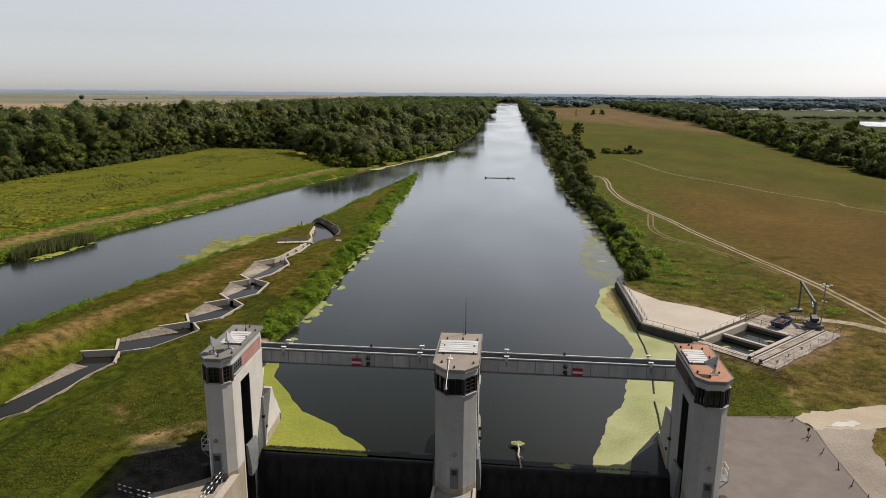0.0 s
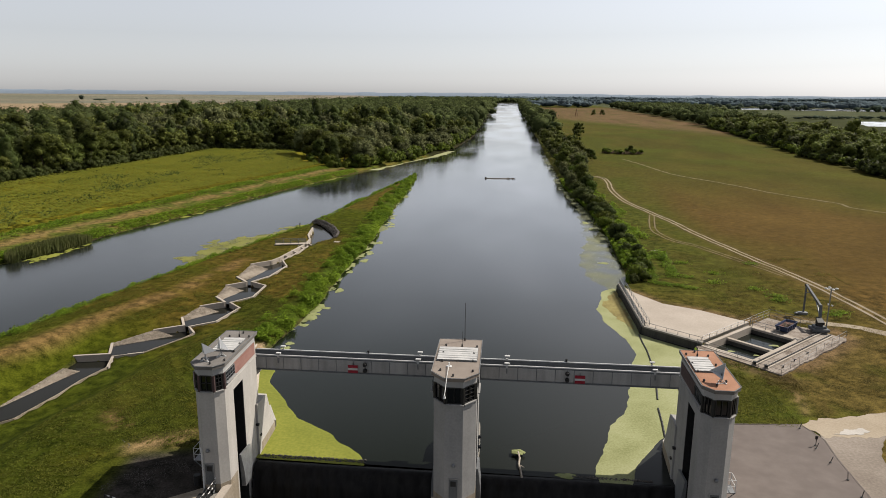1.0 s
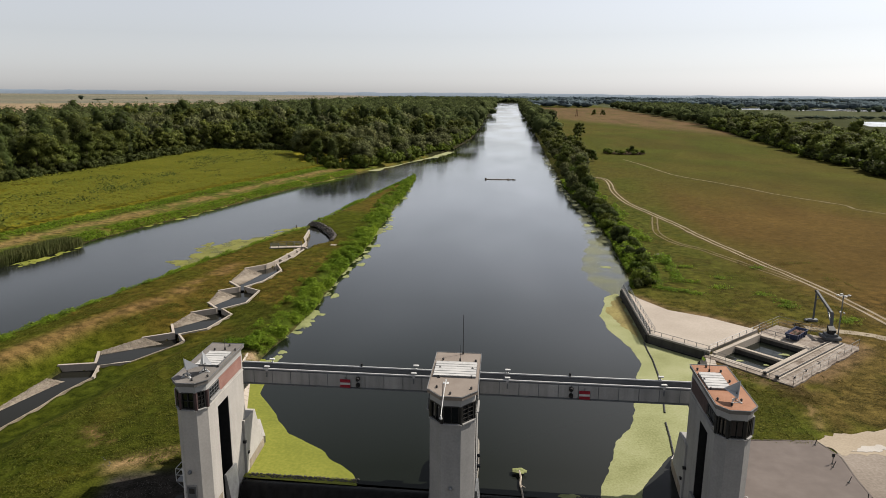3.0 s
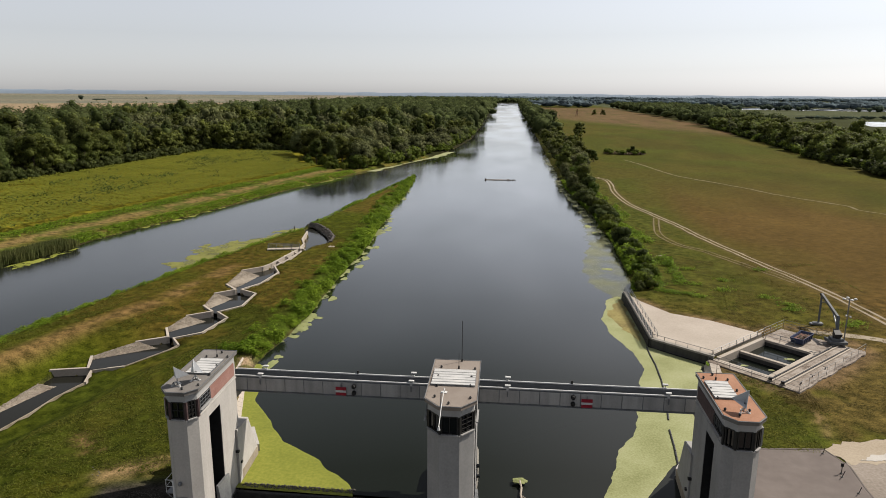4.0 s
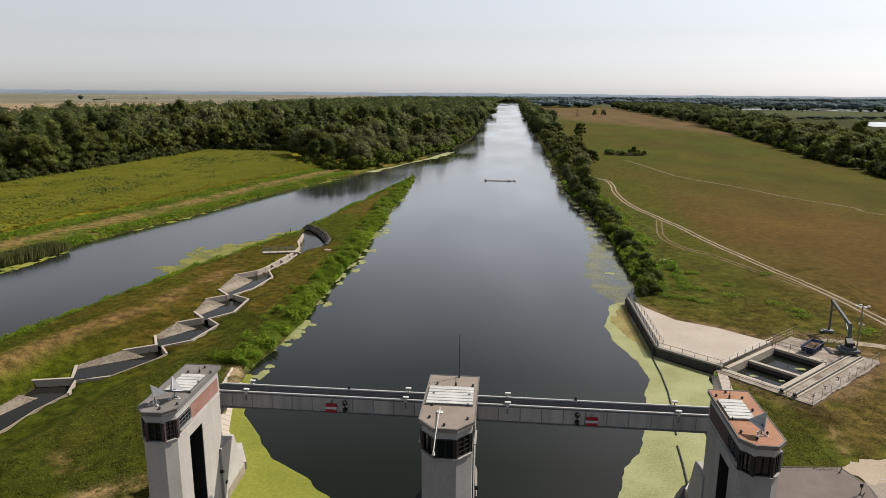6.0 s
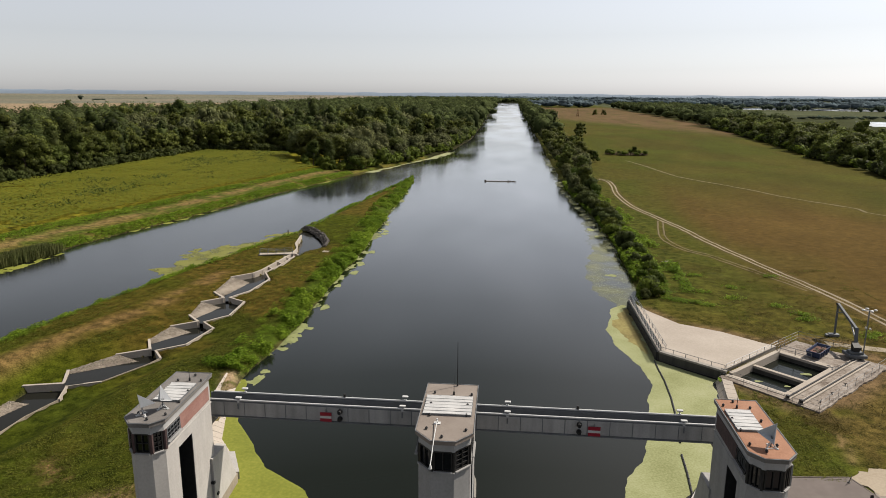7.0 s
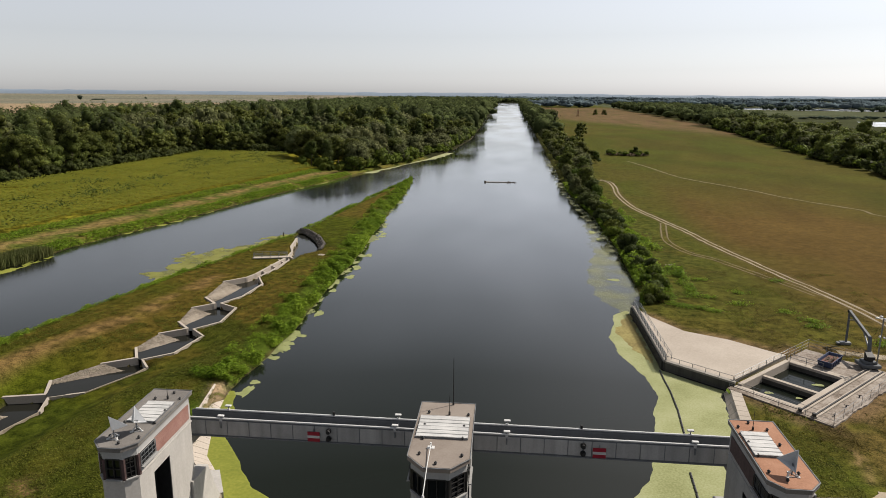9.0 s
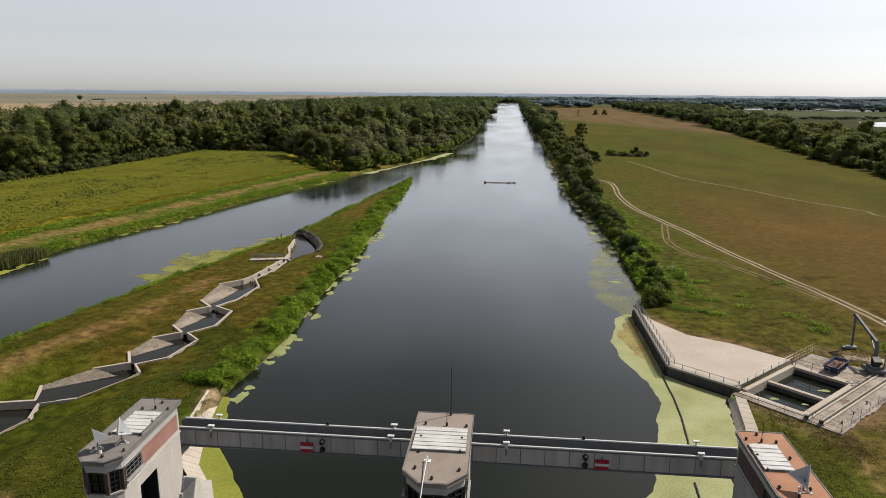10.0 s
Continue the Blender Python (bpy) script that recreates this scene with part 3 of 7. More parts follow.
    # gravel yard darkened within the tower's shadow, some shade put into its colour
    c = mixc(c, (0.045, 0.044, 0.042), isle * smooth01((x + 33.5 + (y - 38) * 0.1) / 2) * (1 - smooth01((y - 46.5 - (x + 26) * 0.25) / 2)) * smooth01((n3 + 0.75)))
    c = mixc(c, (0.36, 0.285, 0.2), isle * near_line(x, y, [(-32.0, 70.8), (-30.3, 67), (-28.4, 61.5), (-26.4, 57)], 1.7) * smooth01((n3 - 0.05) * 4))
    # left bank, path and field
    left = x < SHORE_LEFT(y)
    c = np.where(left[..., None], mixc(np.zeros_like(c) + (0.085, 0.12, 0.02), (0.14, 0.13, 0.035), smooth01((n2 - 0.4) * 3)), c)
    c = mixc(c, (0.21, 0.16, 0.075), left * near_line(x, y, FIELD_PATH, 2.8) * smooth01((n2 - 0.2) * 3) * 0.85)
    field = left * smooth01((SHORE_LEFT(y) - x - 17) / 3) * smooth01((x + 172) / 4)
    c = mixc(c, (0.2, 0.2, 0.022), field * (y > 95) * (1 - smooth01((y - 312) / 5)))
    # darker ground under the woods
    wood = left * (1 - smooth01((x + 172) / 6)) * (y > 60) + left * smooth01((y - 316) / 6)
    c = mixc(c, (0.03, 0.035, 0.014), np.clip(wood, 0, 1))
    # far patchwork of fields; haze is put into the plain's pale greyish tones
    far = smooth01((np.hypot(x, y) - 900) / 300)
    far = far * (1 - ((x > 30) & (x < 260) & (y > 0) & (y < 2150)))
    sel = value_noise(x / 330 + 0.3 * y / 330, y / 700, 77)
    sel = np.where(x > 230, 0.45, sel)
    belt_l = value_noise(x / 900, np.hypot(x, y) / 170, 79)
    patch = np.where(sel[..., None] < 0.35, (0.42, 0.4, 0.31), np.where(sel[..., None] < 0.6, np.where(x[..., None] > 230, (0.085, 0.105, 0.055), (0.26, 0.28, 0.2)), (0.34, 0.3, 0.245)))
    plain = np.where(belt_l[..., None] < 0.5, (0.2, 0.218, 0.18), (0.245, 0.24, 0.2))
    plain = np.where((np.hypot(x, y) < 1900 + 120 * (value_noise(x / 200, y / 200, 5) - 0.5))[..., None], (0.34, 0.285, 0.2), plain)
    patch = np.where((x < -150)[..., None], plain, patch)
    patch = np.where(((np.abs(x) < 420) & (y > 2100))[..., None], (0.05, 0.062, 0.032), patch)
    c = c * (1 - far[..., None]) + patch * far[..., None]
    # soil on the banks and bed
    wet = np.where(isle & (np.abs(x - FISH_X(y)) < 20), np.minimum(x - ISLE_LEFT(y), ISLE_RIGHT(y) - x), z * 2)
    c = mixc(c, (0.07, 0.06, 0.035), 1 - smooth01((wet + 0.1) / 0.5))
    c = mixc(c, (0.09, 0.08, 0.06), inside(x, y, FISH_POLY) * 1.0)
    open_land = smooth01((x - 55) / 20)
    shade = 0.66 + 0.54 * (n3 * (1 - open_land) + 0.5 * open_land) + 0.16 * (n2 * (1 - open_land) + 0.5 * open_land) + open_land * (0.5 * (fractal(x * 0.05, y * 0.03, 51) - 0.5) + 0.3 * (fractal(x * 0.16, y * 0.09, 53) - 0.5))
    c = np.clip(c * shade[..., None] * np.array([1.05, 0.96, 0.9]), 0, 1)
    # grazed meadow is short and even, the rest is tufted
    tufts = 1 - 0.5 * right * smooth01((x - 34) / 14) * smooth01((y - 96) / 20)
    return np.concatenate([c * (0.545 / (1 - tufts + 0.545 * tufts))[..., None], tufts[..., None]], -1)


def steps(*spans):
    out = []
    for a, b, s in spans:
        out.append(np.linspace(a, b, max(1, round((b - a) / s)), endpoint=False))
    return np.concatenate(out + [[spans[-1][1]]])


gx = steps((-6000, -1500, 300), (-1500, -500, 60), (-500, -180, 16), (-180, -118, 4), (-118, -72, 1.0), (-72, -38, 0.6), (-38, -22, 0.6), (-22, 15, 3.0), (15, 46, 0.5), (46, 70, 1.0),
           (70, 180, 3), (180, 500, 16), (500, 1500, 60), (1500, 6000, 300))
gy = steps((-1500, -200, 100), (-200, 30, 10), (30, 46, 1.0), (46, 150, 0.7), (150, 250, 1.0), (250, 340, 2.5), (340, 700, 12), (700, 2400, 40), (2400, 6000, 300))
GX, GY = np.meshgrid(gx, gy)
GZ = ground_height(GX, GY)
nx, ny = len(gx), len(gy)
gv = np.stack([GX, GY, GZ], -1).reshape(-1, 3)
idx = np.arange(nx * ny).reshape(ny, nx)
gf = np.stack([idx[:-1, :-1], idx[:-1, 1:], idx[1:, 1:], idx[1:, :-1]], -1).reshape(-1, 4)


def fast_mesh(name, verts, faces, mat, smooth=True, normals=None, loose=False):
    """A mesh from number arrays; all faces have as many corners. A loose one is in metres already."""
    me = bpy.data.meshes.new(name)
    k = faces.shape[1]
    me.vertices.add(len(verts))
    me.vertices.foreach_set("co", np.asarray(verts, np.float32).ravel())
    me.loops.add(faces.size)
    me.loops.foreach_set("vertex_index", faces.astype(np.int32).ravel())
    me.polygons.add(len(faces))
    me.polygons.foreach_set("loop_start", np.arange(0, faces.size, k, dtype=np.int32))
    me.polygons.foreach_set("use_smooth", np.full(len(faces), smooth))
    me.update(calc_edges=True)
    if not loose:
        settle(me)
    me.materials.append(mat)
    if normals is not None:
        me.polygons.foreach_set("use_smooth", np.full(len(faces), True))
        me.normals_split_custom_set_from_vertices(np.asarray(normals, np.float32))
    return me


def ground_material():
    m = material("turf_and_soil", two((0.34, 0.38, 0.32), (1.6, 1.53, 1.48), 0.37, 0.63), 0.8, 5.5, 0.95, bump=0.6, bump_dist=0.12, spec=0.02)
    n, l = m.node_tree.nodes, m.node_tree.links
    at = n.new("ShaderNodeAttribute")
    at.attribute_name = "cover"
    ramp = next(x for x in n if x.type == "VALTORGB")
    mu = n.new("ShaderNodeMix")
    mu.data_type, mu.blend_type = "RGBA", "MULTIPLY"
    l.new(at.outputs["Alpha"], mu.inputs[0])
    l.new(at.outputs["Color"], mu.inputs[6])
    l.new(ramp.outputs[0], mu.inputs[7])
    l.new(mu.outputs[2], n["Principled BSDF"].inputs["Base Color"])
    return m


M_GROUND = ground_material()
ground_mesh = fast_mesh("ground", gv, gf, M_GROUND)
cover = ground_mesh.color_attributes.new("cover", "FLOAT_COLOR", "POINT")
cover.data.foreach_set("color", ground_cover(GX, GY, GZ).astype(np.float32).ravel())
ground = tagged(new("ground", ground_mesh), "flat river plain with green and parched grass", "ground", kind="structure")


def gz(x, y):
    return float(ground_height(np.array([float(x)]), np.array([float(y)]))[0])


# ---- water ----
def sheet(name, poly, z, mat):
    return finish(name, [(x, y, z) for x, y in poly], [range(len(poly))], mat)


def strip(name, left, right, ys, mat, inland=1.3):
    """A level water sheet between two shores."""
    vs, fs = [], []
    for i, y in enumerate(ys):
        vs += [(float(left(y)) - inland, y, 0.0), (float(right(y)) + (0.3 if 49 < y < 104 and right is SHORE_RIGHT else inland), y, 0.0)]
        if i:
            fs.append((2 * i - 2, 2 * i - 1, 2 * i + 1, 2 * i))
    return finish(name, vs, fs, mat)


river = strip("river_water", ISLE_RIGHT, SHORE_RIGHT, [47.75, 49.5] + list(np.arange(51, 246.1, 1.5)), M_WATER)
channel = strip("channel_water", SHORE_LEFT, ISLE_LEFT, [-100, 0] + list(np.arange(30, 246.1, 3.0)), M_CHANNEL)
tagged(channel, "calm dark water of the side channel", "water", kind="structure")
upper = strip("upper_river_water", SHORE_LEFT, SHORE_RIGHT, list(np.arange(246, 470, 4.0)) + list(np.arange(470, 2165, 40.0)) + [2165], M_WATER)
tagged(upper, "straight river running to the horizon", "water", kind="structure")
tagged(river, "calm dark grey river reflecting the hazy sky", "water", kind="structure")
tail_water = sheet("tail_water", [(-23.5, -100), (17.5, -100), (17.5, 46), (-23.5, 46)], -4.5, M_CHANNEL)
tagged(tail_water, "dark water below the weir gates", "water", kind="structure")


def ribbon(name, knots, width, mat, lift, label, offset=0.0, wobble=0.15, step=1.5, seed=1, kind="structure", category="road"):
    """A flat strip that follows the ground along a bent line."""
    pts = [Vector((*k, 0)) for k in knots]
    dense = []
    for i in range(len(pts) - 1):
        p0, p1, p2, p3 = pts[max(i - 1, 0)], pts[i], pts[i + 1], pts[min(i + 2, len(pts) - 1)]
        count = max(2, int((p2 - p1).length / step))
        for k in range(count):
            t = k / count
            dense.append(0.5 * ((2 * p1) + (p2 - p0) * t + (2 * p0 - 5 * p1 + 4 * p2 - p3) * t * t + (3 * p1 - p0 - 3 * p2 + p3) * t ** 3))
    dense.append(pts[-1])
    rnd = random.Random(seed)
    verts, faces = [], []
    for i, p in enumerate(dense):
        d = (dense[min(i + 1, len(dense) - 1)] - dense[max(i - 1, 0)]).normalized()
        s = Vector((-d.y, d.x, 0))
        for side in (-1, -0.33, 0.33, 1):
            q = p + s * (offset + side * width / 2 * (1 + rnd.uniform(-wobble, wobble)))
            verts.append((q.x, q.y, gz(q.x, q.y) + (lift if abs(side) < 1 else lift - 0.03)))
        if i:
            a = (i - 1) * 4
            faces += [(a + j, a + j + 1, a + j + 5, a + j + 4) for j in range(3)]
    ob = finish(name, verts, faces, mat, smooth=True)
    return tagged(ob, label, category, kind=kind)


for off in (-0.64, 0.64):
    ribbon("dirt_track", TRACK, 0.48, M_RUT, 0.07, "pale sandy wheel rut of a meadow track", off, seed=3, wobble=0.3)
    ribbon("dirt_track", TRACK_SIDE, 0.34, M_FAINT, 0.05, "faint wheel rut of a side track", off, seed=5, wobble=0.4)
ribbon("dirt_track", TRACK_FAR, 0.95, M_FAINT, 0.06, "faint footpath across the dry meadow", 0, seed=7, wobble=0.4)


# ---- the weir: towers, piers, gates, service bridge ----
DAM = pose(-3.276, 52.08, 0, 0, 0, -0.635)


def dam(u, v, z, rx=0, ry=0, rz=0):
    """A pose on the weir: u along its crest, v upstream."""
    return DAM @ pose(u * ACROSS, v * ALONG, z, rx, ry, rz)


ROOF_Z = 11.87


def plan(hw, ch, back, front, inset=0.0):
    """A tower's plan: a rectangle with its two downstream corners cut off."""
    return [(-hw + inset, back - inset), (-hw + inset, front + ch + inset * 0.4), (-hw + ch + inset * 0.4, front + inset), (hw - ch - inset * 0.4, front + inset),
            (hw - inset, front + ch + inset * 0.4), (hw - inset, back - inset)]


def window(parent, a, b, z0, z1, cols, rows, face_n, bars=None, sill=True):
    """A framed window in the upright plane through a and b (plan points); face_n points out."""
    a, b, nrm = Vector((*a, 0)), Vector((*b, 0)), Vector((*face_n, 0)).normalized()
    d = (b - a).normalized()
    length = (b - a).length
    glass = bmesh.new()
    beam(glass, a - nrm * 0.12 + Vector((0, 0, (z0 + z1) / 2)), b - nrm * 0.12 + Vector((0, 0, (z0 + z1) / 2)), 0.03, z1 - z0)
    holder = part("window", glass, M_GLASS, parent, "dark glazed control room window")
    for i in range(cols + 1):
        p = a + d * (length * i / cols) - nrm * 0.04
        w = (0.09 if i in (0, cols) else 0.05) * (0.6 if bars else 1)
        bar = bmesh.new()
        beam(bar, p - d * w / 2 + Vector((0, 0, (z0 + z1) / 2)), p + d * w / 2 + Vector((0, 0, (z0 + z1) / 2)), 0.03 if bars else 0.08, z1 - z0)
        part("mullion", bar, bars or M_DARKWIN, holder)
    for j in range(rows + 1):
        z = z0 + (z1 - z0) * j / rows
        h = (0.09 if j in (0, rows) else 0.045) * (0.6 if bars else 1)
        bar = bmesh.new()
        beam(bar, a - nrm * 0.035 + Vector((0, 0, z)), b - nrm * 0.035 + Vector((0, 0, z)), 0.028 if bars else 0.07, h)
        part("glazing_bar", bar, bars or M_DARKWIN, holder)
    if sill:
        s = bmesh.new()
        beam(s, a + nrm * 0.03 - d * 0.05 + Vector((0, 0, z0 - 0.06)), b + nrm * 0.03 + d * 0.05 + Vector((0, 0, z0 - 0.06)), 0.2, 0.07)
        part("window_sill", s, M_WALL, holder)
    return holder


def tower(u, hw, ch, back, front, slots, roof_mat, wall_mat, label, door=0.0, bars=None):
    t = thing("control_tower", label, "tower", dam(u, 0, 0, 0, 0, 0.7 - 0.04 * u), "weir control towers")
    inset = 0.18
    body = plan(hw, ch, back, front, inset)
    x = hw - inset
    v0, v1 = -1.45, 0.45
    notched = [body[0]]
    if -1 in slots:
        notched += [(-x, v1), (-x + 1.1, v1), (-x + 1.1, v0), (-x, v0)]
    notched += body[1:5]
    if 1 in slots:
        notched += [(x, v0), (x - 1.1, v0), (x - 1.1, v1), (x, v1)]
    notched.append(body[5])
    bm = bmesh.new()
    prism(bm, notched, -7, 8.75)
    prism(bm, body, 8.75, 9.55)
    part("shaft", bm, wall_mat, t)
    # glazed control room: a core set back behind the windows, then the fascia above it
    part("control_room", prism(bmesh.new(), plan(hw, ch, back, front, inset + 0.16), 9.55, 11.0), M_DARKWIN, t, "dark recessed control room wall")
    part("fascia", prism(bmesh.new(), plan(hw, ch, back, front, inset + 0.02), 11.0, 11.6), M_FASCIA, t)
    part("string_course", prism(bmesh.new(), plan(hw, ch, back, front, inset - 0.05), 9.5, 9.6), wall_mat, t)
    part("roof_slab", prism(bmesh.new(), plan(hw, ch, back, front), 11.6, ROOF_Z), M_ROOF_GREY if roof_mat is not M_ROOF_TAN else M_ROOF_TAN, t, bevel=0.03)
    part("roof_covering", prism(bmesh.new(), plan(hw, ch, back, front, 0.07), ROOF_Z, ROOF_Z + 0.02), roof_mat, t, "weathered bitumen roof covering")
    # drip edge
    edge = plan(hw, ch, back, front, -0.015)
    rim = bmesh.new()
    for p, q in zip(edge, edge[1:] + edge[:1]):
        beam(rim, (*p, ROOF_Z + 0.015), (*q, ROOF_Z + 0.015), 0.04, 0.045)
    part("roof_edge_trim", rim, M_STEEL, t)
    # front and chamfer windows with brick piers between them
    p = plan(hw, ch, back, front, inset)
    s = 0.16
    fl, fr, sr, sl = Vector(p[2]), Vector(p[3]), Vector(p[4]), Vector(p[1])
    d = (fr - fl).normalized()
    window(t, fl + d * s, fr - d * s, 9.68, 11.0, 2, 2 if u < -1 else 1, (0, -1), bars)
    e = (sr - fr).normalized()
    window(t, fr + e * s, sr - e * s, 9.68, 11.0, 2, 4 if u < 1 else 1, (1, -1), bars)
    e2 = (fl - sl).normalized()
    window(t, sl + e2 * s, fl - e2 * s, 9.68, 11.0, 2, 2 if u < -1 else 1, (-1, -1), bars)
    for q in (p[1], p[2], p[3], p[4]):
        pier = bmesh.new()
        rod(pier, (q[0] * 0.97, q[1] + 0.1, 9.6), (q[0] * 0.97, q[1] + 0.1, 11.0), 0.14 if u < -1 else 0.1, 8)
        part("brick_pier", pier, M_PIER if u < -1 else M_DARKWIN, t, "dark pier between windows")
    for sgn in (-1, 1):
        if sgn in slots:
            # side wall of the room: window, then a long brick panel
            y0 = front + ch + 0.15
            wall = boxed(sgn * x - (0.16 if sgn > 0 else 0.0), sgn * x + 0.0 if sgn > 0 else sgn * x + 0.16, y0, back - inset, 9.6, 11.0)
            part("room_wall", wall, wall_mat, t)
            a, b = (sgn * (x + 0.145), y0 + 0.1), (sgn * (x + 0.145), y0 + 1.75)
            window(t, a if sgn > 0 else b, b if sgn > 0 else a, 10.12, 10.98, 4 if u < -1 else 2, 3 if u < -1 else 1, (sgn, 0), M_STEEL if u < -1 else M_DARKWIN)
            # darker brick on the other towers puts the right panel's shade into colour
            part("brick_panel", boxed(sgn * x - 0.02, sgn * x + 0.03, y0 + 1.85, back - inset - 0.25, 9.88, 11.0), M_BRICK if u < 0 else M_PIER, t, "faded red brick infill panel")
            # slot faces lined black: the recess's deep shade is put into colour
            lining = bmesh.new()
            box(lining, sgn * (x - 1.1), sgn * (x - 1.04), v0, v1, -6.5, 8.74)
            box(lining, sgn * (x - 1.04), sgn * (x - 0.03), v1 - 0.05, v1, -6.5, 8.74)
            box(lining, sgn * (x - 1.04), sgn * (x - 0.03), v0, v0 + 0.05, -6.5, 8.74)
            part("gate_slot_lining", lining, M_BLACK, t, "gate slot faces coloured black for deep shade")
            # gate side plate that rises from the slot
            plate = bmesh.new()
            poly = [(-1.25, 2.55), (0.75, 2.35), (0.55, 0.6), (0.1, -0.6), (-1.05, -0.6), (-1.15, 0.8)]
            lo = [plate.verts.new((sgn * (x + 0.02), yy, zz)) for yy, zz in poly]
            hi = [plate.verts.new((sgn * (x + 0.3 + 0.12 * math.cos(zz)), yy, zz)) for yy, zz in poly]
            plate.faces.new(lo)
            plate.faces.new(hi[::-1])
            for i in range(6):
                plate.faces.new((lo[i], lo[(i + 1) % 6], hi[(i + 1) % 6], hi[i]))
            part("gate_side_plate", plate, M_GREYPAINT if sgn < 0 else M_STEEL, t, "curved grey steel plate beside the gate")
        else:
            part("room_wall", boxed(sgn * x - 0.16, sgn * x + 0.16, front + ch + 0.15, back - inset, 9.6, 11.0), wall_mat, t)
        for zz, yy in ((3.0, 2.6), (1.7, 3.1)):
            if sgn in slots:
                part("mooring_bracket", boxed(sgn * x, sgn * (x + 0.28), yy, yy + 0.22, zz, zz + 0.2), M_BLACK, t)
    foot = plan(hw, ch, back, front, inset - 0.012)
    part("stained_foot", prism(bmesh.new(), [(foot[0][0], v0 - 0.2), foot[1], foot[2], foot[3], foot[4], (foot[5][0], v0 - 0.2)], -6.9, 1.35), M_TAN, t, "brown damp stain round the tower foot")
    # door set in a shallow frame, lamp over it
    f = front + inset
    part("door", boxed(door - 0.36, door + 0.36, f - 0.02, f + 0.06, 1.25, 3.15), M_CRANE, t, "dark grey steel door")
    part("door_frame", box(box(boxed(door - 0.44, door - 0.36, f - 0.06, f + 0.04, 1.25, 3.23), door + 0.36, door + 0.44, f - 0.06, f + 0.04, 1.25, 3.23),
                           door - 0.36, door + 0.36, f - 0.06, f + 0.04, 3.15, 3.23), M_WALL, t)
    part("door_louvre", boxed(door - 0.22, door + 0.22, f - 0.045, f - 0.02, 2.5, 2.95), M_BLACK, t)
    lamp = bmesh.new()
    bmesh.ops.create_uvsphere(lamp, u_segments=10, v_segments=6, radius=0.17, matrix=Matrix.Translation((door, front + inset - 0.1, 4.4)))
    part("wall_lamp", lamp, M_STEEL, t)
    return t


def vent(t, x, y):
    bm = bmesh.new()
    rod(bm, (x, y, ROOF_Z), (x, y, ROOF_Z + 0.12), 0.07, 8)
    rod(bm, (x, y, ROOF_Z + 0.12), (x, y, ROOF_Z + 0.22), 0.11, 8, 0.03)
    part("roof_vent", bm, M_BLACK, t, "small black cowled roof vent")


def roof_sheet(t, x0, x1, y0, y1):
    """A low white ribbed panel on kerbs."""
    bm = bmesh.new()
    box(bm, x0, x1, y0, y1, ROOF_Z + 0.02, ROOF_Z + 0.1)
    part("skylight_kerb", bm, M_STEEL, t)
    count = 12
    verts, faces = [], []
    for i in range(count + 1):
        y = y0 + 0.04 + (y1 - y0 - 0.08) * i / count
        z = ROOF_Z + 0.13 + (0.035 if i % 3 == 0 else 0.0) + 0.012 * math.sin(i * 1.7)
        verts += [(x0 + 0.03, y, z), ((x0 + x1) / 2, y, z + 0.015), (x1 - 0.03, y, z)]
        if i:
            a = 3 * (i - 1)
            faces += [(a, a + 1, a + 4, a + 3), (a + 1, a + 2, a + 5, a + 4)]
    finish("skylight_sheet", verts, faces, M_SHEET, t, "white ribbed translucent roof sheet")
    bm = bmesh.new()
    for i in range(7):
        y = y0 + (y1 - y0) * i / 6
        beam(bm, (x0, y, ROOF_Z + 0.165), (x1, y, ROOF_Z + 0.165), 0.025, 0.03)
    part("skylight_rib", bm, M_SHEET, t)


def antenna_dish(x, y, turn, label, tilt=8):
    """A corner reflector: three pale triangular plates at right angles on a mast with a tripod foot."""
    d = thing("antenna", label, "antenna", dam(x, y, ROOF_Z + 0.02, 0, 0, turn) @ Matrix.Scale(0.88, 4), "roof antennas")
    feet = [(0.42 * math.cos(radians(120 * k + 20)), 0.42 * math.sin(radians(120 * k + 20)), 0.04) for k in (0, 1, 2, 0)]
    for k in range(3):
        part("leg", rods([feet[k], (0, 0, 0.45)], 0.035, 6), M_WHITE, d)
        part("foot", boxed(feet[k][0] - 0.09, feet[k][0] + 0.09, feet[k][1] - 0.09, feet[k][1] + 0.09, 0.0, 0.05), M_WHITE, d)
    part("base_frame", rods(feet, 0.028, 6), M_WHITE, d)
    part("mast", rods([(0, 0, 0.05), (0, 0, 0.8)], 0.045), M_STEEL, d)
    part("hinge", rods([(-0.14, 0, 0.76), (0.14, 0, 0.76)], 0.06, 8), M_STEEL, d)
    turn_m = Matrix.Translation((0.3, -0.1, 0.78)) @ pose(0, 0, 0, tilt, -tilt, 0)
    apex, ax, ay, az = [turn_m @ Vector(p) for p in ((0, 0, 0), (-1.08, 0, 0), (0, 1.08, 0), (0, 0, 1.08))]
    for p, q in ((ax, ay), (ay, az), (az, ax)):
        bm = bmesh.new()
        nrm = (p - apex).cross(q - apex).normalized() * 0.012
        lo = [bm.verts.new(v - nrm) for v in (apex, p, q)]
        hi = [bm.verts.new(v + nrm) for v in (apex, p, q)]
        bm.faces.new(lo)
        bm.faces.new(hi[::-1])
        for j in range(3):
            bm.faces.new((lo[j], lo[(j + 1) % 3], hi[(j + 1) % 3], hi[j]))
        part("reflector_plate", bm, M_PLATE, d, "pale metal reflector plate")
    return d


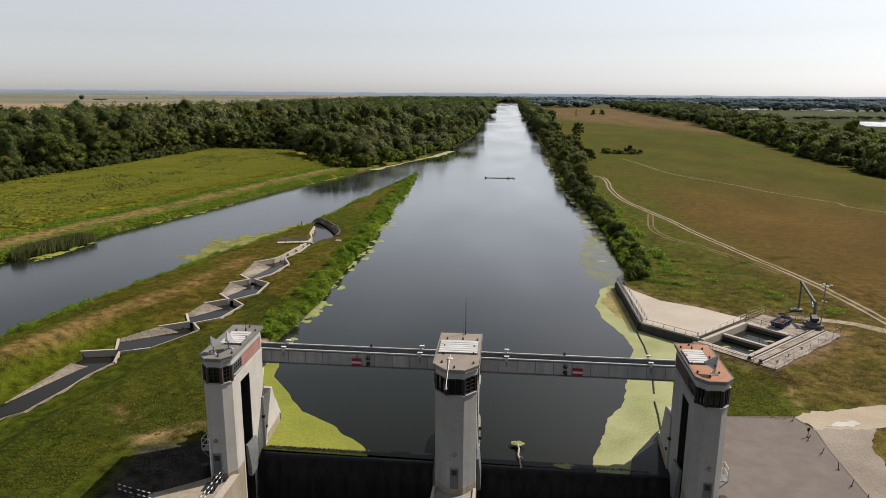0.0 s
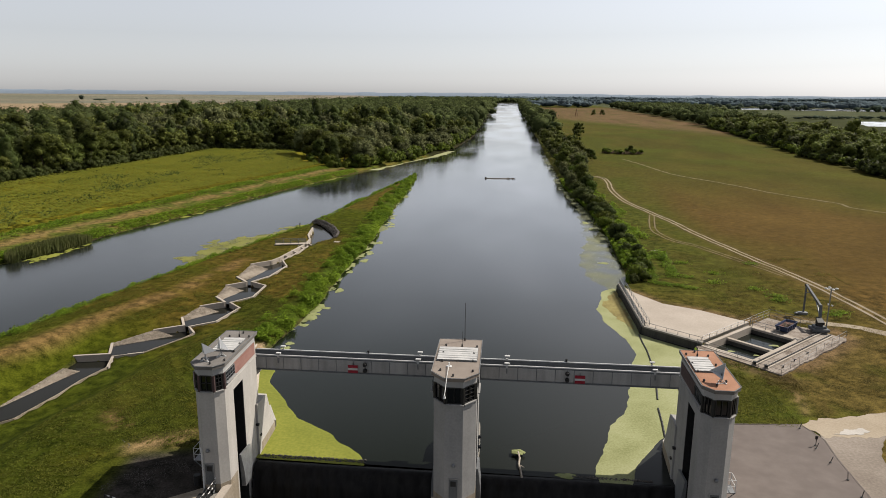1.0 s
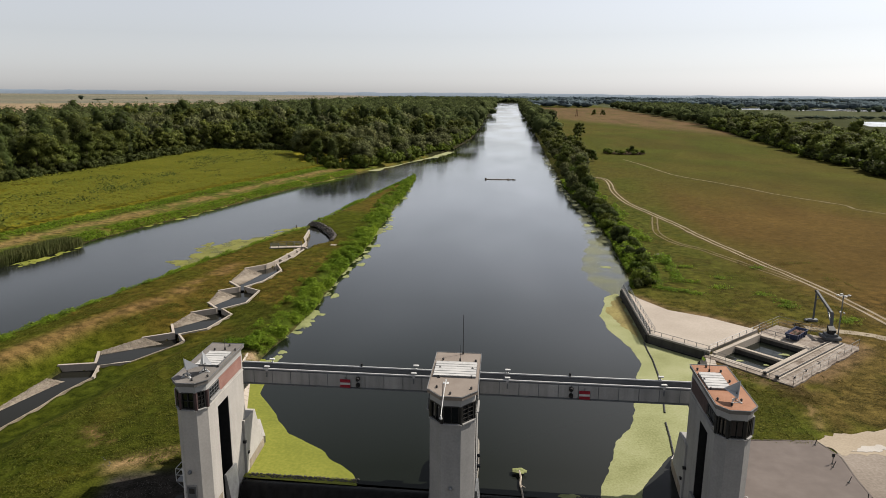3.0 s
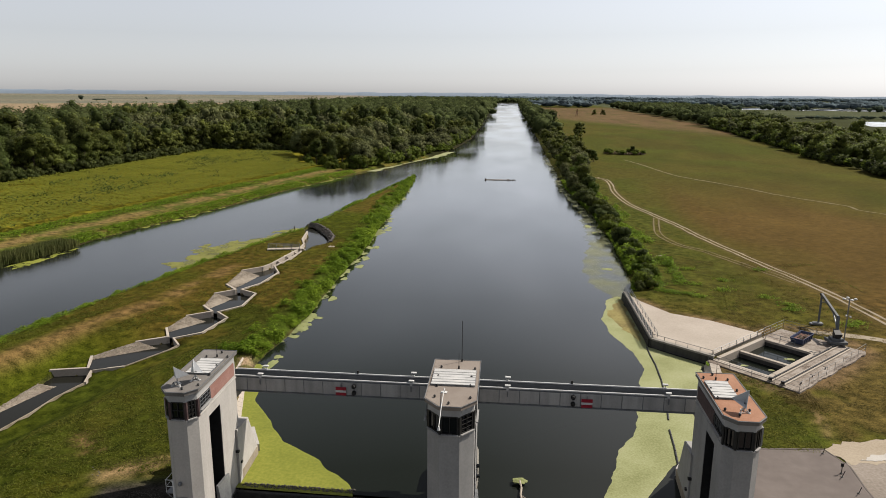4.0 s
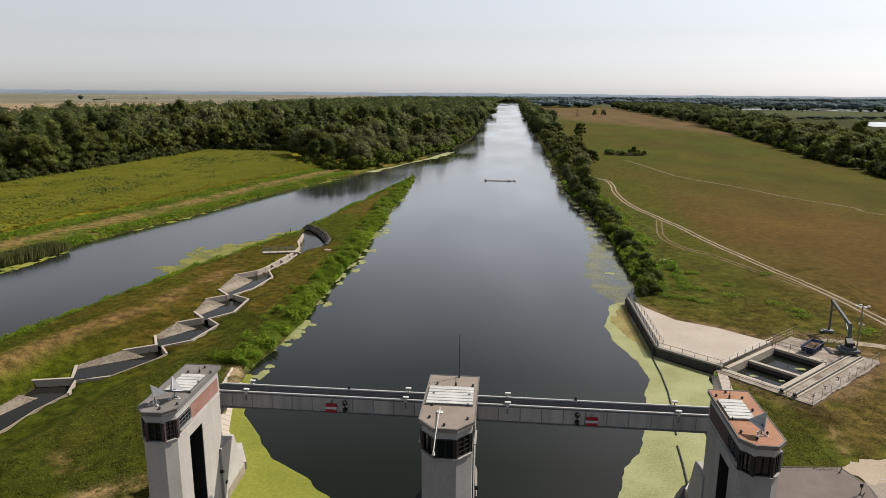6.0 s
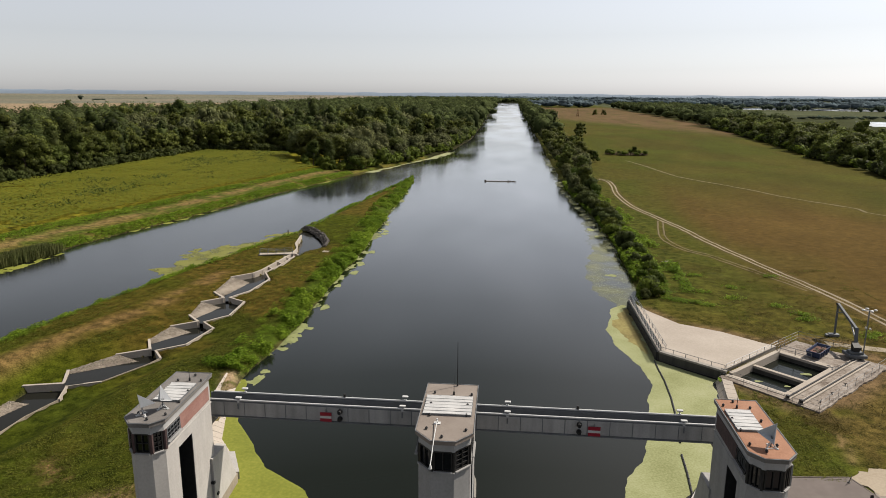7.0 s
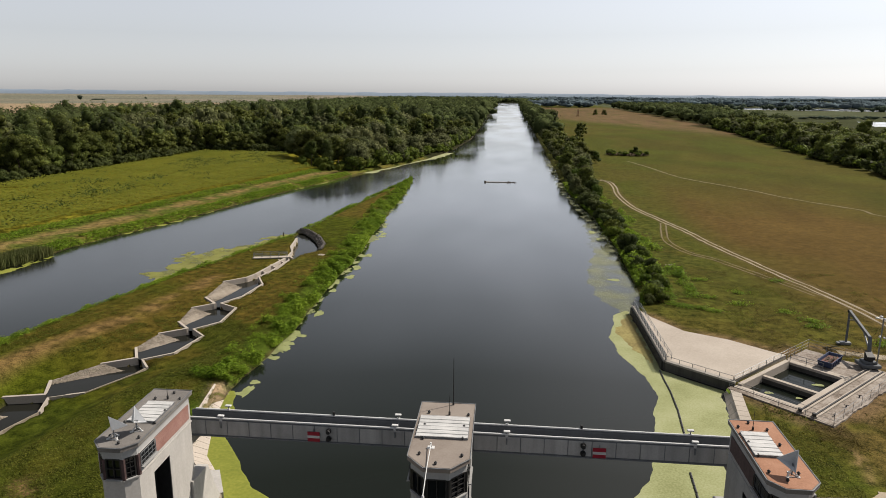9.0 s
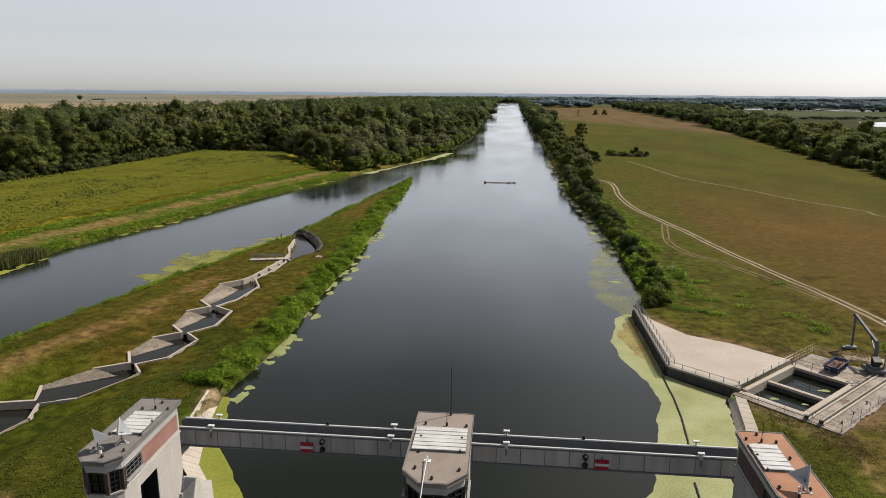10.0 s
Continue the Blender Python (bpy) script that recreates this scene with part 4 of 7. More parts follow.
def whip(t, x, y, h, r=0.03):
    bm = bmesh.new()
    rod(bm, (x, y, ROOF_Z), (x, y, ROOF_Z + 0.25), 0.07, 8)
    rod(bm, (x, y, ROOF_Z + 0.2), (x, y, ROOF_Z + h), r, 6, r * 0.6)
    part("whip_antenna", bm, M_BLACK, t, "thin dark whip antenna")


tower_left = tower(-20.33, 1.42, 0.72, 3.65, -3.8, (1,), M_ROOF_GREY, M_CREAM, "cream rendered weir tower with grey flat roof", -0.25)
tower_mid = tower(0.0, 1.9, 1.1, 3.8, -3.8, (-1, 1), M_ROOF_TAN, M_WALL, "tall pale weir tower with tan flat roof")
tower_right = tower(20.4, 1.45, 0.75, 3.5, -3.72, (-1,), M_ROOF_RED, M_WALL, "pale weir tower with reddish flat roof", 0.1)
for x, y in ((-1.2, 2.3), (1.5, 2.2), (-1.3, 0.7), (1.3, 0.7), (-1.2, -0.85), (1.3, -0.7), (-1.2, -2.5), (1.4, -2.5), (-0.1, -3.4)):
    vent(tower_mid, x, y)
for x, y in ((-0.5, 2.2), (0.4, 3.1), (1.25, 2.3), (1.1, 0.6), (-0.7, -2.6), (1.2, -2.6), (-0.75, -1.0), (0.3, -3.3), (1.25, -0.9)):
    vent(tower_left, x, y)
for x, y in ((-1.15, 2.5), (-0.3, 3.1), (0.6, 2.3), (-1.15, 0.7), (-1.1, -0.7), (0.7, 0.6), (-1.1, -2.3), (0.55, -2.3), (-0.35, -3.0)):
    vent(tower_right, x, y)
roof_sheet(tower_mid, -1.72, 1.65, -0.75, 1.75)
roof_sheet(tower_left, -0.75, 1.2, -0.85, 1.7)
roof_sheet(tower_right, -1.3, 0.45, -0.75, 1.85)
whip(tower_mid, 0.2, 2.2, 1.4, 0.025)
whip(tower_mid, 0.35, 3.55, 3.5, 0.035)
whip(tower_left, 0.35, 2.3, 1.0, 0.02)
whip(tower_right, -0.3, 2.3, 1.4, 0.02)
antenna_dish(-20.28 - 0.3, -2.75, -55, "pale three-plate corner reflector on a tripod on the grey roof")
antenna_dish(-20.28 + 0.55, -1.75, 215, "grey three-plate corner reflector on a tripod beside the skylight", 18)
antenna_dish(20.4 + 0.1, -2.45, 75, "white three-plate corner reflector on a tripod on the red roof")

# arm with a floodlight that reaches out over the middle tower's edge
arm = thing("lamp_arm", "white steel floodlight arm on the middle tower roof", "lamp", dam(-0.55, -1.75, ROOF_Z))
part("foot_plate", boxed(-0.22, 0.22, -0.15, 0.15, 0.02, 0.06), M_WHITE, arm)
part("post", rods([(0, 0, 0.02), (0, 0, 0.35)], 0.06), M_WHITE, arm)
part("boom", rods([(0, 0.05, 0.3), (0.03, -1.9, 0.1), (0.08, -3.9, -0.45)], 0.03), M_WHITE, arm)
bm = bmesh.new()
rod(bm, (0.08, -3.9, -0.42), (0.08, -3.92, -0.66), 0.05, 10, 0.12)
part("lamp_head", bm, M_WHITE, arm)

# piers and walls the towers stand on
pier = thing("weir_pier", "concrete middle pier of the weir in the water", "pier", dam(0, 0.72, 0), kind="structure")
part("pier_body", prism(bmesh.new(), [(-1.72, 3.4), (-1.72, -14), (1.72, -14), (1.72, 3.4)], -8, 0.72), M_CONCRETE, pier)
part("pier_nose", prism(bmesh.new(), [(-1.72, 3.4), (1.72, 3.4)] + [(1.72 * math.cos(radians(a)), 5.2 + 2.2 * math.sin(radians(a))) for a in range(0, 181, 15)], -8, 2.2), M_CONCRETE, pier)
for sgn in (-1, 1):
    part("pier_coping", boxed(sgn * 1.72 - 0.12, sgn * 1.72 + 0.12, -14, -3.6, 0.72, 0.9), M_PALE, pier)


def rail(name, pts, label, height=1.0, post_every=1.5, mat=None, rails=2, r=0.03, category="railing", group=""):
    """Posts and level pipes along a line of points in the world."""
    f = thing(name, label, category, None, group)
    mat = mat or M_STEEL
    for a, b in zip(pts, pts[1:]):
        a, b = Vector(a), Vector(b)
        n = max(1, round((b - a).length / post_every))
        for i in range(n + 1):
            p = a + (b - a) * i / n
            part("post", rods([p, p + Vector((0, 0, height))], r * 1.15, 6), mat, f)
        for k in range(rails):
            h = Vector((0, 0, height * (k + 1) / rails))
            part("rail", rods([a + h, b + h], r, 6), mat, f)
    return f


for side, name in ((-1, "left"), (1, "right")):
    w = thing("wing_wall", "concrete wing wall curving from the tower to the bank", "wall", dam(side * 20.2, 0.4, 0), kind="structure")
    s = -side  # towards the opening
    # upstream wing: carries on the tower's side, then falls steeply to the water
    wing = bmesh.new()
    prof = [(2.4, 5.1), (4.9, 4.85), (5.7, 2.9), (6.5, 1.2), (6.8, 0.5), (6.85, -6), (2.4, -6)]
    flare = lambda v: s * (1.14 - 0.07 * (v - 3.45))
    outer = [wing.verts.new((flare(v), v, z)) for v, z in prof]
    inner = [wing.verts.new((flare(v) - s * 0.85, v, z)) for v, z in prof]
    wing.faces.new(outer)
    wing.faces.new(inner[::-1])
    for i in range(len(prof)):
        j = (i + 1) % len(prof)
        wing.faces.new((outer[i], inner[i], inner[j], outer[j]))
    # right wing's shade is put into its colour with the darker render
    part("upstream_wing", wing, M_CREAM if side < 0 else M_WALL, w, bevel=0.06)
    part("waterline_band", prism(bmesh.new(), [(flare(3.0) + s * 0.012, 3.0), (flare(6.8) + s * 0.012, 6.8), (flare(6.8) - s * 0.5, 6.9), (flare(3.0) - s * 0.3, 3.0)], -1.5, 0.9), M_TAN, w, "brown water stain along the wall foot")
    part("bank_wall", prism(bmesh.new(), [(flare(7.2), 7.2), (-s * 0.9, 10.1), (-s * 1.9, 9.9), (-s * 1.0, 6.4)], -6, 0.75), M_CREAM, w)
    part("landing", boxed(-s * 1.0, flare(4.9) - s * 0.8, 3.5, 4.85, -6, 4.78), M_CREAM, w)
    part("downstream_wing", prism(bmesh.new(), [(s * 1.32, -3.0), (s * 1.32, -16), (s * 0.75, -16), (s * 0.75, -3.0)], -7, 0.95), M_TAN, w)
    part("downstream_base", prism(bmesh.new(), [(s * 0.75, -3.2), (s * 0.75, -16), (-s * 3, -16), (-s * 3, -3.2)], -7, 0.6), M_CONCRETE, w)
    part("wall_coping", boxed(s * 1.36, s * 0.7, -16, -3.6, 0.95, 1.05), M_PALE, w)
# outline follows the tower shadow's edge, so the sunlit ground is drawn pale
part("concrete_apron", prism(bmesh.new(), [(-31.5, 34), (-24.1, 34), (-24.1, 42.3), (-25.6, 41.2), (-28, 39.6), (-31.5, 38.0)], 0.5, 0.735), M_TAN, None, "")
apron = bpy.data.objects["concrete_apron"]
tagged(apron, "sunlit beige concrete yard beside the tower", "pavement", kind="structure")


def stripe_rail(pts, label):
    f = thing("striped_railing", label, "railing")
    for i, (a, b) in enumerate(zip(pts, pts[1:])):
        a, b = Vector(a), Vector(b)
        n = max(2, round((b - a).length / 0.28))
        for k in range(n):
            for h in (1.0, 0.55):
                part("bar", rods([a + (b - a) * k / n + Vector((0, 0, h)), a + (b - a) * (k + 1) / n + Vector((0, 0, h))], 0.045, 6), M_WHITE if k % 2 else M_BLACK, f)
        part("post", rods([a, a + Vector((0, 0, 1.0))], 0.045, 6), M_BLACK, f)
    return f


stripe_rail([(-23.4, 42.2, 0.7), (-23.45, 40.2, 0.7), (-23.5, 38.0, 0.7)], "black and white striped safety railing along the wall")
stripe_rail([(-31.4, 38.9, 0.7), (-29.4, 38.4, 0.7), (-27.5, 38.0, 0.7)], "black and white striped safety railing beside the yard")
stairs = thing("stair", "short dark steel stair up to the tower door", "stairs", spot(-23.85, 42.55, 0.72, 0, 0, 0.9))
for k in range(4):
    part("step", boxed(-0.4, 0.4, -0.4 - 0.32 * (3 - k), -0.1 - 0.32 * (3 - k), 0.14 * k, 0.14 * k + 0.06), M_BLACK, stairs)
for sx in (-0.43, 0.43):
    part("stringer", beam(bmesh.new(), (sx, -1.5, 0.05), (sx, -0.1, 0.55), 0.05, 0.2), M_GREYPAINT, stairs)
part("floor_grate", boxed(-0.75, 0.35, -2.9, -1.6, 0.02, 0.06), M_BLACK, stairs, "dark open floor grating")
stripe_rail([(-23.32, 42.6, 1.25), (-23.36, 41.3, 0.75)], "black and white striped stair rail")
drain = thing("drain_pipe", "white drain pipe down the tower front", "pipe", dam(-21.0, -3.72, 0))
part("pipe", rods([(0, 0, 0.7), (0, 0, 4.4), (-0.15, 0.1, 4.6)], 0.07, 8), M_WHITE, drain)
part("bracket", boxed(-0.1, 0.1, -0.02, 0.14, 2.6, 2.7), M_STEEL, drain)

# gangway and pipe on the land sides of the outer towers
for sx, mirror in ((-1, 0), (1, 1)):
    g = thing("service_platform", "small railed steel platform on the tower side", "platform", dam(sx * 21.55, -1.9, 0))
    part("deck", boxed(0.02, sx * 0.95, -0.6, 0.6, 2.55, 2.62), M_STEEL, g)
    for yy in (-0.55, 0.55):
        part("bracket", rods([(sx * 0.9, yy, 2.55), (0.02, yy, 1.7)], 0.04, 6), M_STEEL, g)
    for xx, yy in ((0.08, -0.57), (0.92, -0.57), (0.92, 0.57), (0.08, 0.57)):
        part("post", rods([(sx * xx, yy, 2.6), (sx * xx, yy, 3.7)], 0.03, 6), M_WHITE, g)
    for h in (3.15, 3.7):
        part("rail", rods([(sx * 0.08, -0.57, h), (sx * 0.92, -0.57, h), (sx * 0.92, 0.57, h), (sx * 0.08, 0.57, h)], 0.03, 6), M_WHITE, g)
    part("ladder", rods([(sx * 0.3, 0.7, 0.7), (sx * 0.3, 0.7, 5.6)], 0.035, 6), M_WHITE, g)
    part("ladder", rods([(sx * 0.7, 0.7, 0.7), (sx * 0.7, 0.7, 5.6)], 0.035, 6), M_WHITE, g)
    part("cable_drum", rods([(sx * 0.45, -1.2, 0.75), (sx * 0.45, -1.2, 1.6)], 0.3, 10), M_BLACK, g)


def gate(u0, u1):
    """A weir gate: a curved steel leaf with the river pouring thinly over its crest."""
    g = thing("weir_gate", "dark wet steel weir gate with water running over", "gate", dam(0, 0.77, 0), "weir gates")
    prof = [(1.4, -0.25), (1.15, -0.02), (0.85, 0.0), (0.5, -0.12), (0.3, -0.5), (0.26, -0.85), (0.1, -1.0), (-0.1, -1.8), (-0.25, -3.2), (-0.3, -5.0), (-0.3, -7)]
    n = 60
    verts, faces = [], []
    r = random.Random(int(u0 * 10))
    k = len(prof)
    for i in range(n + 1):
        u = u0 + (u1 - u0) * i / n
        j = 0.05 * math.sin(i * 1.3) + r.uniform(-0.03, 0.03)
        for q, (v, z) in enumerate(prof):
            verts.append((u, v + (j if q > 2 else 0), z))
        if i:
            a = (i - 1) * k
            faces += [(a + q, a + q + 1, a + k + q + 1, a + k + q) for q in range(k - 1)]
    finish("spill", verts, faces, M_SPILL, g, "thin dark sheet of falling water", smooth=True)
    part("leaf", boxed(u0, u1, 0.75, 1.35, -7, -0.12), M_DARK_CONC, g)
    return g


gate(-18.9, -1.75)
gate(1.75, 18.95)

# service bridge behind the towers
bridge = thing("service_bridge", "grey panelled service bridge with white handrails", "bridge", dam(0, 0.19, 0))
part("deck", boxed(-20.5, 20.5, 4.75, 5.75, 7.95, 8.1), M_GREYPAINT, bridge, "dark walkway deck")
for v, out in ((4.62, -1), (5.86, 1)):
    part("girder", boxed(-20.5, 20.5, v - 0.07, v + 0.07, 7.72, 8.98), M_GREYPAINT, bridge)
    part("flange", boxed(-20.5, 20.5, v - 0.16, v + 0.16, 7.66, 7.74), M_GREYPAINT, bridge)
    part("handrail", rods([(-20.2, v, 9.1), (20.2, v, 9.1)], 0.075, 8), M_WHITE, bridge, "white tubular handrail")
    part("rail_bracket", boxed(-20.5, 20.5, v - 0.03, v + 0.03, 8.96, 9.04), M_GREYPAINT, bridge)
    if out < 0:
        me = None
        count = 24
        for i in range(count):
            u = -20.45 + 40.9 * i / count
            if me is None:
                first = part("panel", boxed(0.03, 40.9 / count - 0.03, -0.03, 0.0, 7.8, 8.94), M_PANEL, bridge, "weathered grey cladding panel", bevel=0.01)
                first.location = (u * ACROSS, (v - 0.072) * ALONG, 0)
                me = first.data
            else:
                ob = new("panel", me)
                ob.parent, ob.location = bridge, (u * ACROSS, (v - 0.072) * ALONG, 0)
for u, w in ((-20.4, 0.5), (0, 0.75), (20.4, 0.5)):
    part("bearing_corbel", boxed(u - w, u + w, 3.4, 6.0, 6.9, 7.66), M_CONCRETE, bridge)


def floodlight(u, v, turn):
    f = thing("floodlight", "white box floodlight on a short post on the bridge", "lamp", dam(u, v + 0.19, 9.1, 0, 0, turn), "bridge floodlights")
    part("post", rods([(0, 0, 0), (0, 0, 0.35)], 0.04, 6), M_STEEL, f)
    part("housing", boxed(-0.24, 0.24, -0.14, 0.12, 0.32, 0.43), M_WHITE, f, bevel=0.03)
    part("clamp", boxed(-0.1, 0.1, -0.1, 0.1, -0.02, 0.1), M_WHITE, f)
    return f


for u in (-17.55, -4.15, 4.1, 17.4):
    floodlight(u, 5.86, 0)
    low = floodlight(u, 4.62, 180)
    low.location.z = 8.95
    part("cable_box", boxed(-0.05, 0.05, 0.1, 0.2, -0.55, -0.1), M_GREYPAINT, low)

for u, su in ((-10.3, 1), (10.75, -1)):
    sgn = thing("navigation_sign", "red board with a white bar on the bridge", "sign", dam(u, 4.63, 8.15))
    part("board", boxed(-0.46, 0.46, -0.03, 0.03, -0.38, 0.38), M_RED, sgn)
    part("white_bar", boxed(-0.46, 0.46, -0.045, -0.032, -0.1, 0.1), M_WHITE, sgn, "white horizontal bar")
    part("hanger", boxed(-0.04, 0.04, 0.03, 0.09, -0.3, 0.6), M_STEEL, sgn)
    for z in (8.05, 8.65):
        s = thing("signal_lamp", "round black navigation signal lamp on the bridge", "lamp", dam(u + su * 1.15, 4.69, z), "signal lamps")
        bm = bmesh.new()
        rod(bm, (0, 0, 0), (0, -0.12, 0), 0.2, 14)
        part("disc", bm, M_BLACK, s)
        part("hood", rods([(0, -0.1, 0), (0, -0.32, 0)], 0.15, 10), M_BLACK, s)
        part("mount", boxed(-0.05, 0.05, 0.0, 0.06, -0.1, 0.3), M_STEEL, s)
    for uu in (u + su * 1.15,):
        b = thing("beacon", "small dark beacon on the handrail", "lamp", dam(uu, 6.05, 9.15))
        part("body", rods([(0, 0, 0), (0, 0, 0.28)], 0.1, 8), M_BLACK, b)


# ---- paved ground beside the weir ----
def ragged(poly, amp, step, seed):
    """A polygon with broken, uneven edges."""
    r = random.Random(seed)
    out = []
    for (x0, y0), (x1, y1) in zip(poly, poly[1:] + poly[:1]):
        n = max(1, int(math.dist((x0, y0), (x1, y1)) / step))
        for i in range(n):
            out.append((x0 + (x1 - x0) * i / n + r.uniform(-amp, amp), y0 + (y1 - y0) * i / n + r.uniform(-amp, amp)))
    return out


def slab(name, poly, z0, z1, mat, label, category="pavement", kind="structure"):
    ob = part(name, prism(bmesh.new(), poly, z0, z1), mat, None, "")
    return tagged(ob, label, category, kind=kind)


slab("asphalt_yard", [(18.2, 24), (31.2, 24), (31.3, 46), (31.5, 52.4), (31.9, 55.6), (30.9, 58.1), (27.2, 57.7), (24, 57.4), (19.6, 57.2), (19.6, 51), (18.2, 50)], 0.4, 0.77, M_ASPHALT, "worn grey asphalt yard beside the tower")
lot_r = random.Random(3)
lot_edge = [(float(np.interp(y, [30, 46, 49.8, 54, 57], [35.6, 35.4, 35.3, 36.2, 38.5])) + lot_r.uniform(-0.22, 0.22), y) for y in np.arange(30, 57.1, 0.6)]
slab("gravel_lot", [(31.1, 24)] + lot_edge + [(32.0, 56.4), (31.3, 52.4)], 0.4, 0.75, M_LOT, "dusty grey lot beside the asphalt yard")
slab("dirt_road", ragged([(31.0, 58.3), (32.2, 56.0), (36.6, 56.5), (41, 57.6), (70, 63), (70, 68), (41.7, 61.8), (37.2, 60.5), (33.5, 59.6)], 0.22, 0.5, 4), 0.4, 0.76, M_DIRT, "pale beige dirt road", "road")
slab("gravel_patch", ragged([(33.4, 56.6), (35.9, 56.9), (37.2, 57.5), (36.9, 58.1), (35, 57.7)], 0.12, 0.25, 5), 0.5, 0.79, M_GRAVEL, "white gravel spill on the dirt road", "gravel")
kerb = thing("kerb", "low concrete kerb round the asphalt yard", "kerb", None, kind="structure")
KERB = [(31.3, 24), (31.35, 46), (31.58, 52.4), (31.98, 55.5), (31.0, 58.2), (24, 57.5), (19.6, 57.3)]
for a, b in zip(KERB, KERB[1:]):
    n = max(1, round(math.dist(a, b) / 1.2))
    for i in range(n):
        p, q = [(a[0] + (b[0] - a[0]) * k / n, a[1] + (b[1] - a[1]) * k / n) for k in (i + 0.02, i + 0.98)]
        part("kerb_stone", beam(bmesh.new(), (*p, 0.7), (*q, 0.7), 0.12, 0.17), M_ASPHALT, kerb)
ribbon("dirt_track", [(44, 88.5), (48, 88), (52, 86.5), (56, 84)], 1.6, M_RUT, 0.06, "bare sandy strip behind the crane", wobble=0.4, seed=13)


def bollard(x, y, lean, sign=False):
    b = thing("marker_post", "dark leaning marker post at the yard edge", "post", spot(x, y, 0.76, lean, lean * 0.6, 0) @ Matrix.Scale(0.72, 4), "yard marker posts")
    part("post", rods([(0, 0, 0), (0, 0, 1.0)], 0.045, 6), M_BLACK, b)
    part("foot", rods([(0, 0, 0), (0, 0, 0.1)], 0.16, 8), M_BLACK, b)
    if sign:
        part("sign_plate", boxed(-0.18, 0.18, -0.02, 0.02, 0.95, 1.4), M_BLACK, b)


for x, y, lean, sg in ((30.5, 57.4, 10, False), (30.6, 54.4, 0, True), (30.4, 53.9, 14, False), (30.6, 51.7, 12, False), (30.8, 49.2, -6, False), (30.7, 46.9, 8, False), (30.9, 45.0, 5, False)):
    bollard(x, y, lean, sg)

def lilies(spots, label, seed, level=0.014):
    r = random.Random(seed)
    for x, y, w, h in spots:
        n = 26
        bm = bmesh.new()
        ring = []
        ph = r.uniform(0, 6)
        for k in range(n):
            a = 2 * math.pi * k / n
            q = 1 + 0.16 * math.sin(3 * a + ph) + 0.09 * math.sin(7 * a + 2 * ph) + r.uniform(-0.07, 0.07)
            ring.append(bm.verts.new((x + w * q * math.cos(a), y + h * q * math.sin(a), level)))
        c = bm.verts.new((x, y, level + 0.015))
        for k in range(n):
            bm.faces.new((ring[k], ring[(k + 1) % n], c))
        tagged(part("lily_patch", bm, M_LILY, None), label, "water plants", "floating plant patches")


# ---- quay, basins and crane on the right bank ----
quay = thing("quay_wall", "dark sheet-pile quay wall with concrete coping", "wall", None, kind="structure")
QUAY = [(20.35, 101.8), (20.35, 82.2), (26.9, 77.35)]
for a, b in zip(QUAY, QUAY[1:]):
    part("wall_face", beam(bmesh.new(), (a[0] + 0.2, a[1], -0.5), (b[0] + 0.2, b[1], -0.5), 0.35, 3.2), M_DARK_CONC, quay)
    part("coping", beam(bmesh.new(), (a[0] + 0.25, a[1], 1.18), (b[0] + 0.25, b[1], 1.18), 0.55, 0.22), M_CONCRETE, quay)
pile = None
for i in range(44):
    y = 101.5 - i * 0.44
    if pile is None:
        pile = part("sheet_pile", prism(bmesh.new(), [(-0.18, -0.12), (0.1, -0.2), (0.1, 0.2), (-0.18, 0.12)], -1.6, 1.02), M_BLACK, quay)
        pile.location = (*site(20.3, y), 0)
    else:
        ob = new("sheet_pile", pile.data)
        ob.parent, ob.location = quay, (*site(20.3, y), 0)
slab("quay_slab", [(20.9, 101.0), (20.9, 82.5), (27.1, 77.9), (36.4, 85.9), (34.8, 87.0), (30.8, 90.2), (25.7, 92.6), (22.4, 97.4)], 0.3, 1.12, M_PALE, "bright beige concrete quay slab")
rail("quay_railing", [(20.6, 101.6, 1.28), (20.6, 82.3, 1.28)], "dark heavy tubular railing on the quay edge", 0.8, 0.9, M_CRANE, 3, 0.05)
rail("quay_railing", [(21.5, 101.4, 1.1), (21.5, 83.0, 1.1)], "grey tubular inner railing along the quay", 0.75, 1.8, M_STEEL, 2)
rail("quay_railing", [(20.7, 82.2, 1.28), (27.0, 77.6, 1.28)], "low grey railing on the quay coping", 0.55, 1.6, M_STEEL, 1)
rail("basin_railing", [(27.2, 77.8, 1.12), (36.6, 86.0, 1.12)], "grey railing between the slab and the basins", 0.75, 1.9, M_STEEL, 2)

E1, E2, C0 = Vector((0.755, 0.655)), Vector((0.75, -0.66)), Vector((27.0, 76.9))


def yard(s, t):
    p = C0 + E1 * s + E2 * t
    return (p.x, p.y)


def yard_block(s0, s1, t0, t1, z0, z1):
    return prism(bmesh.new(), [yard(s0, t0), yard(s0, t1), yard(s1, t1), yard(s1, t0)], z0, z1)


basin = thing("settling_basin", "concrete settling basin with two water-filled chambers", "basin", None, kind="structure")
for nm, r in (("front_wall", (-0.1, 0.65, -0.1, 6.6)), ("back_wall", (11.7, 12.6, -0.1, 6.6)), ("near_wall", (0.65, 11.7, 6.1, 6.6)), ("divider_wall", (5.2, 5.7, 0.4, 6.1))):
    part(nm, yard_block(*r, -1.8, 0.92), M_PALE, basin)
part("slab_side_wall", yard_block(0.65, 11.7, -0.1, 0.4, -1.8, 1.12), M_PALE, basin)
part("basin_floor", yard_block(0.65, 11.7, 0.4, 6.1, -1.7, -1.5), M_DARK_CONC, basin)
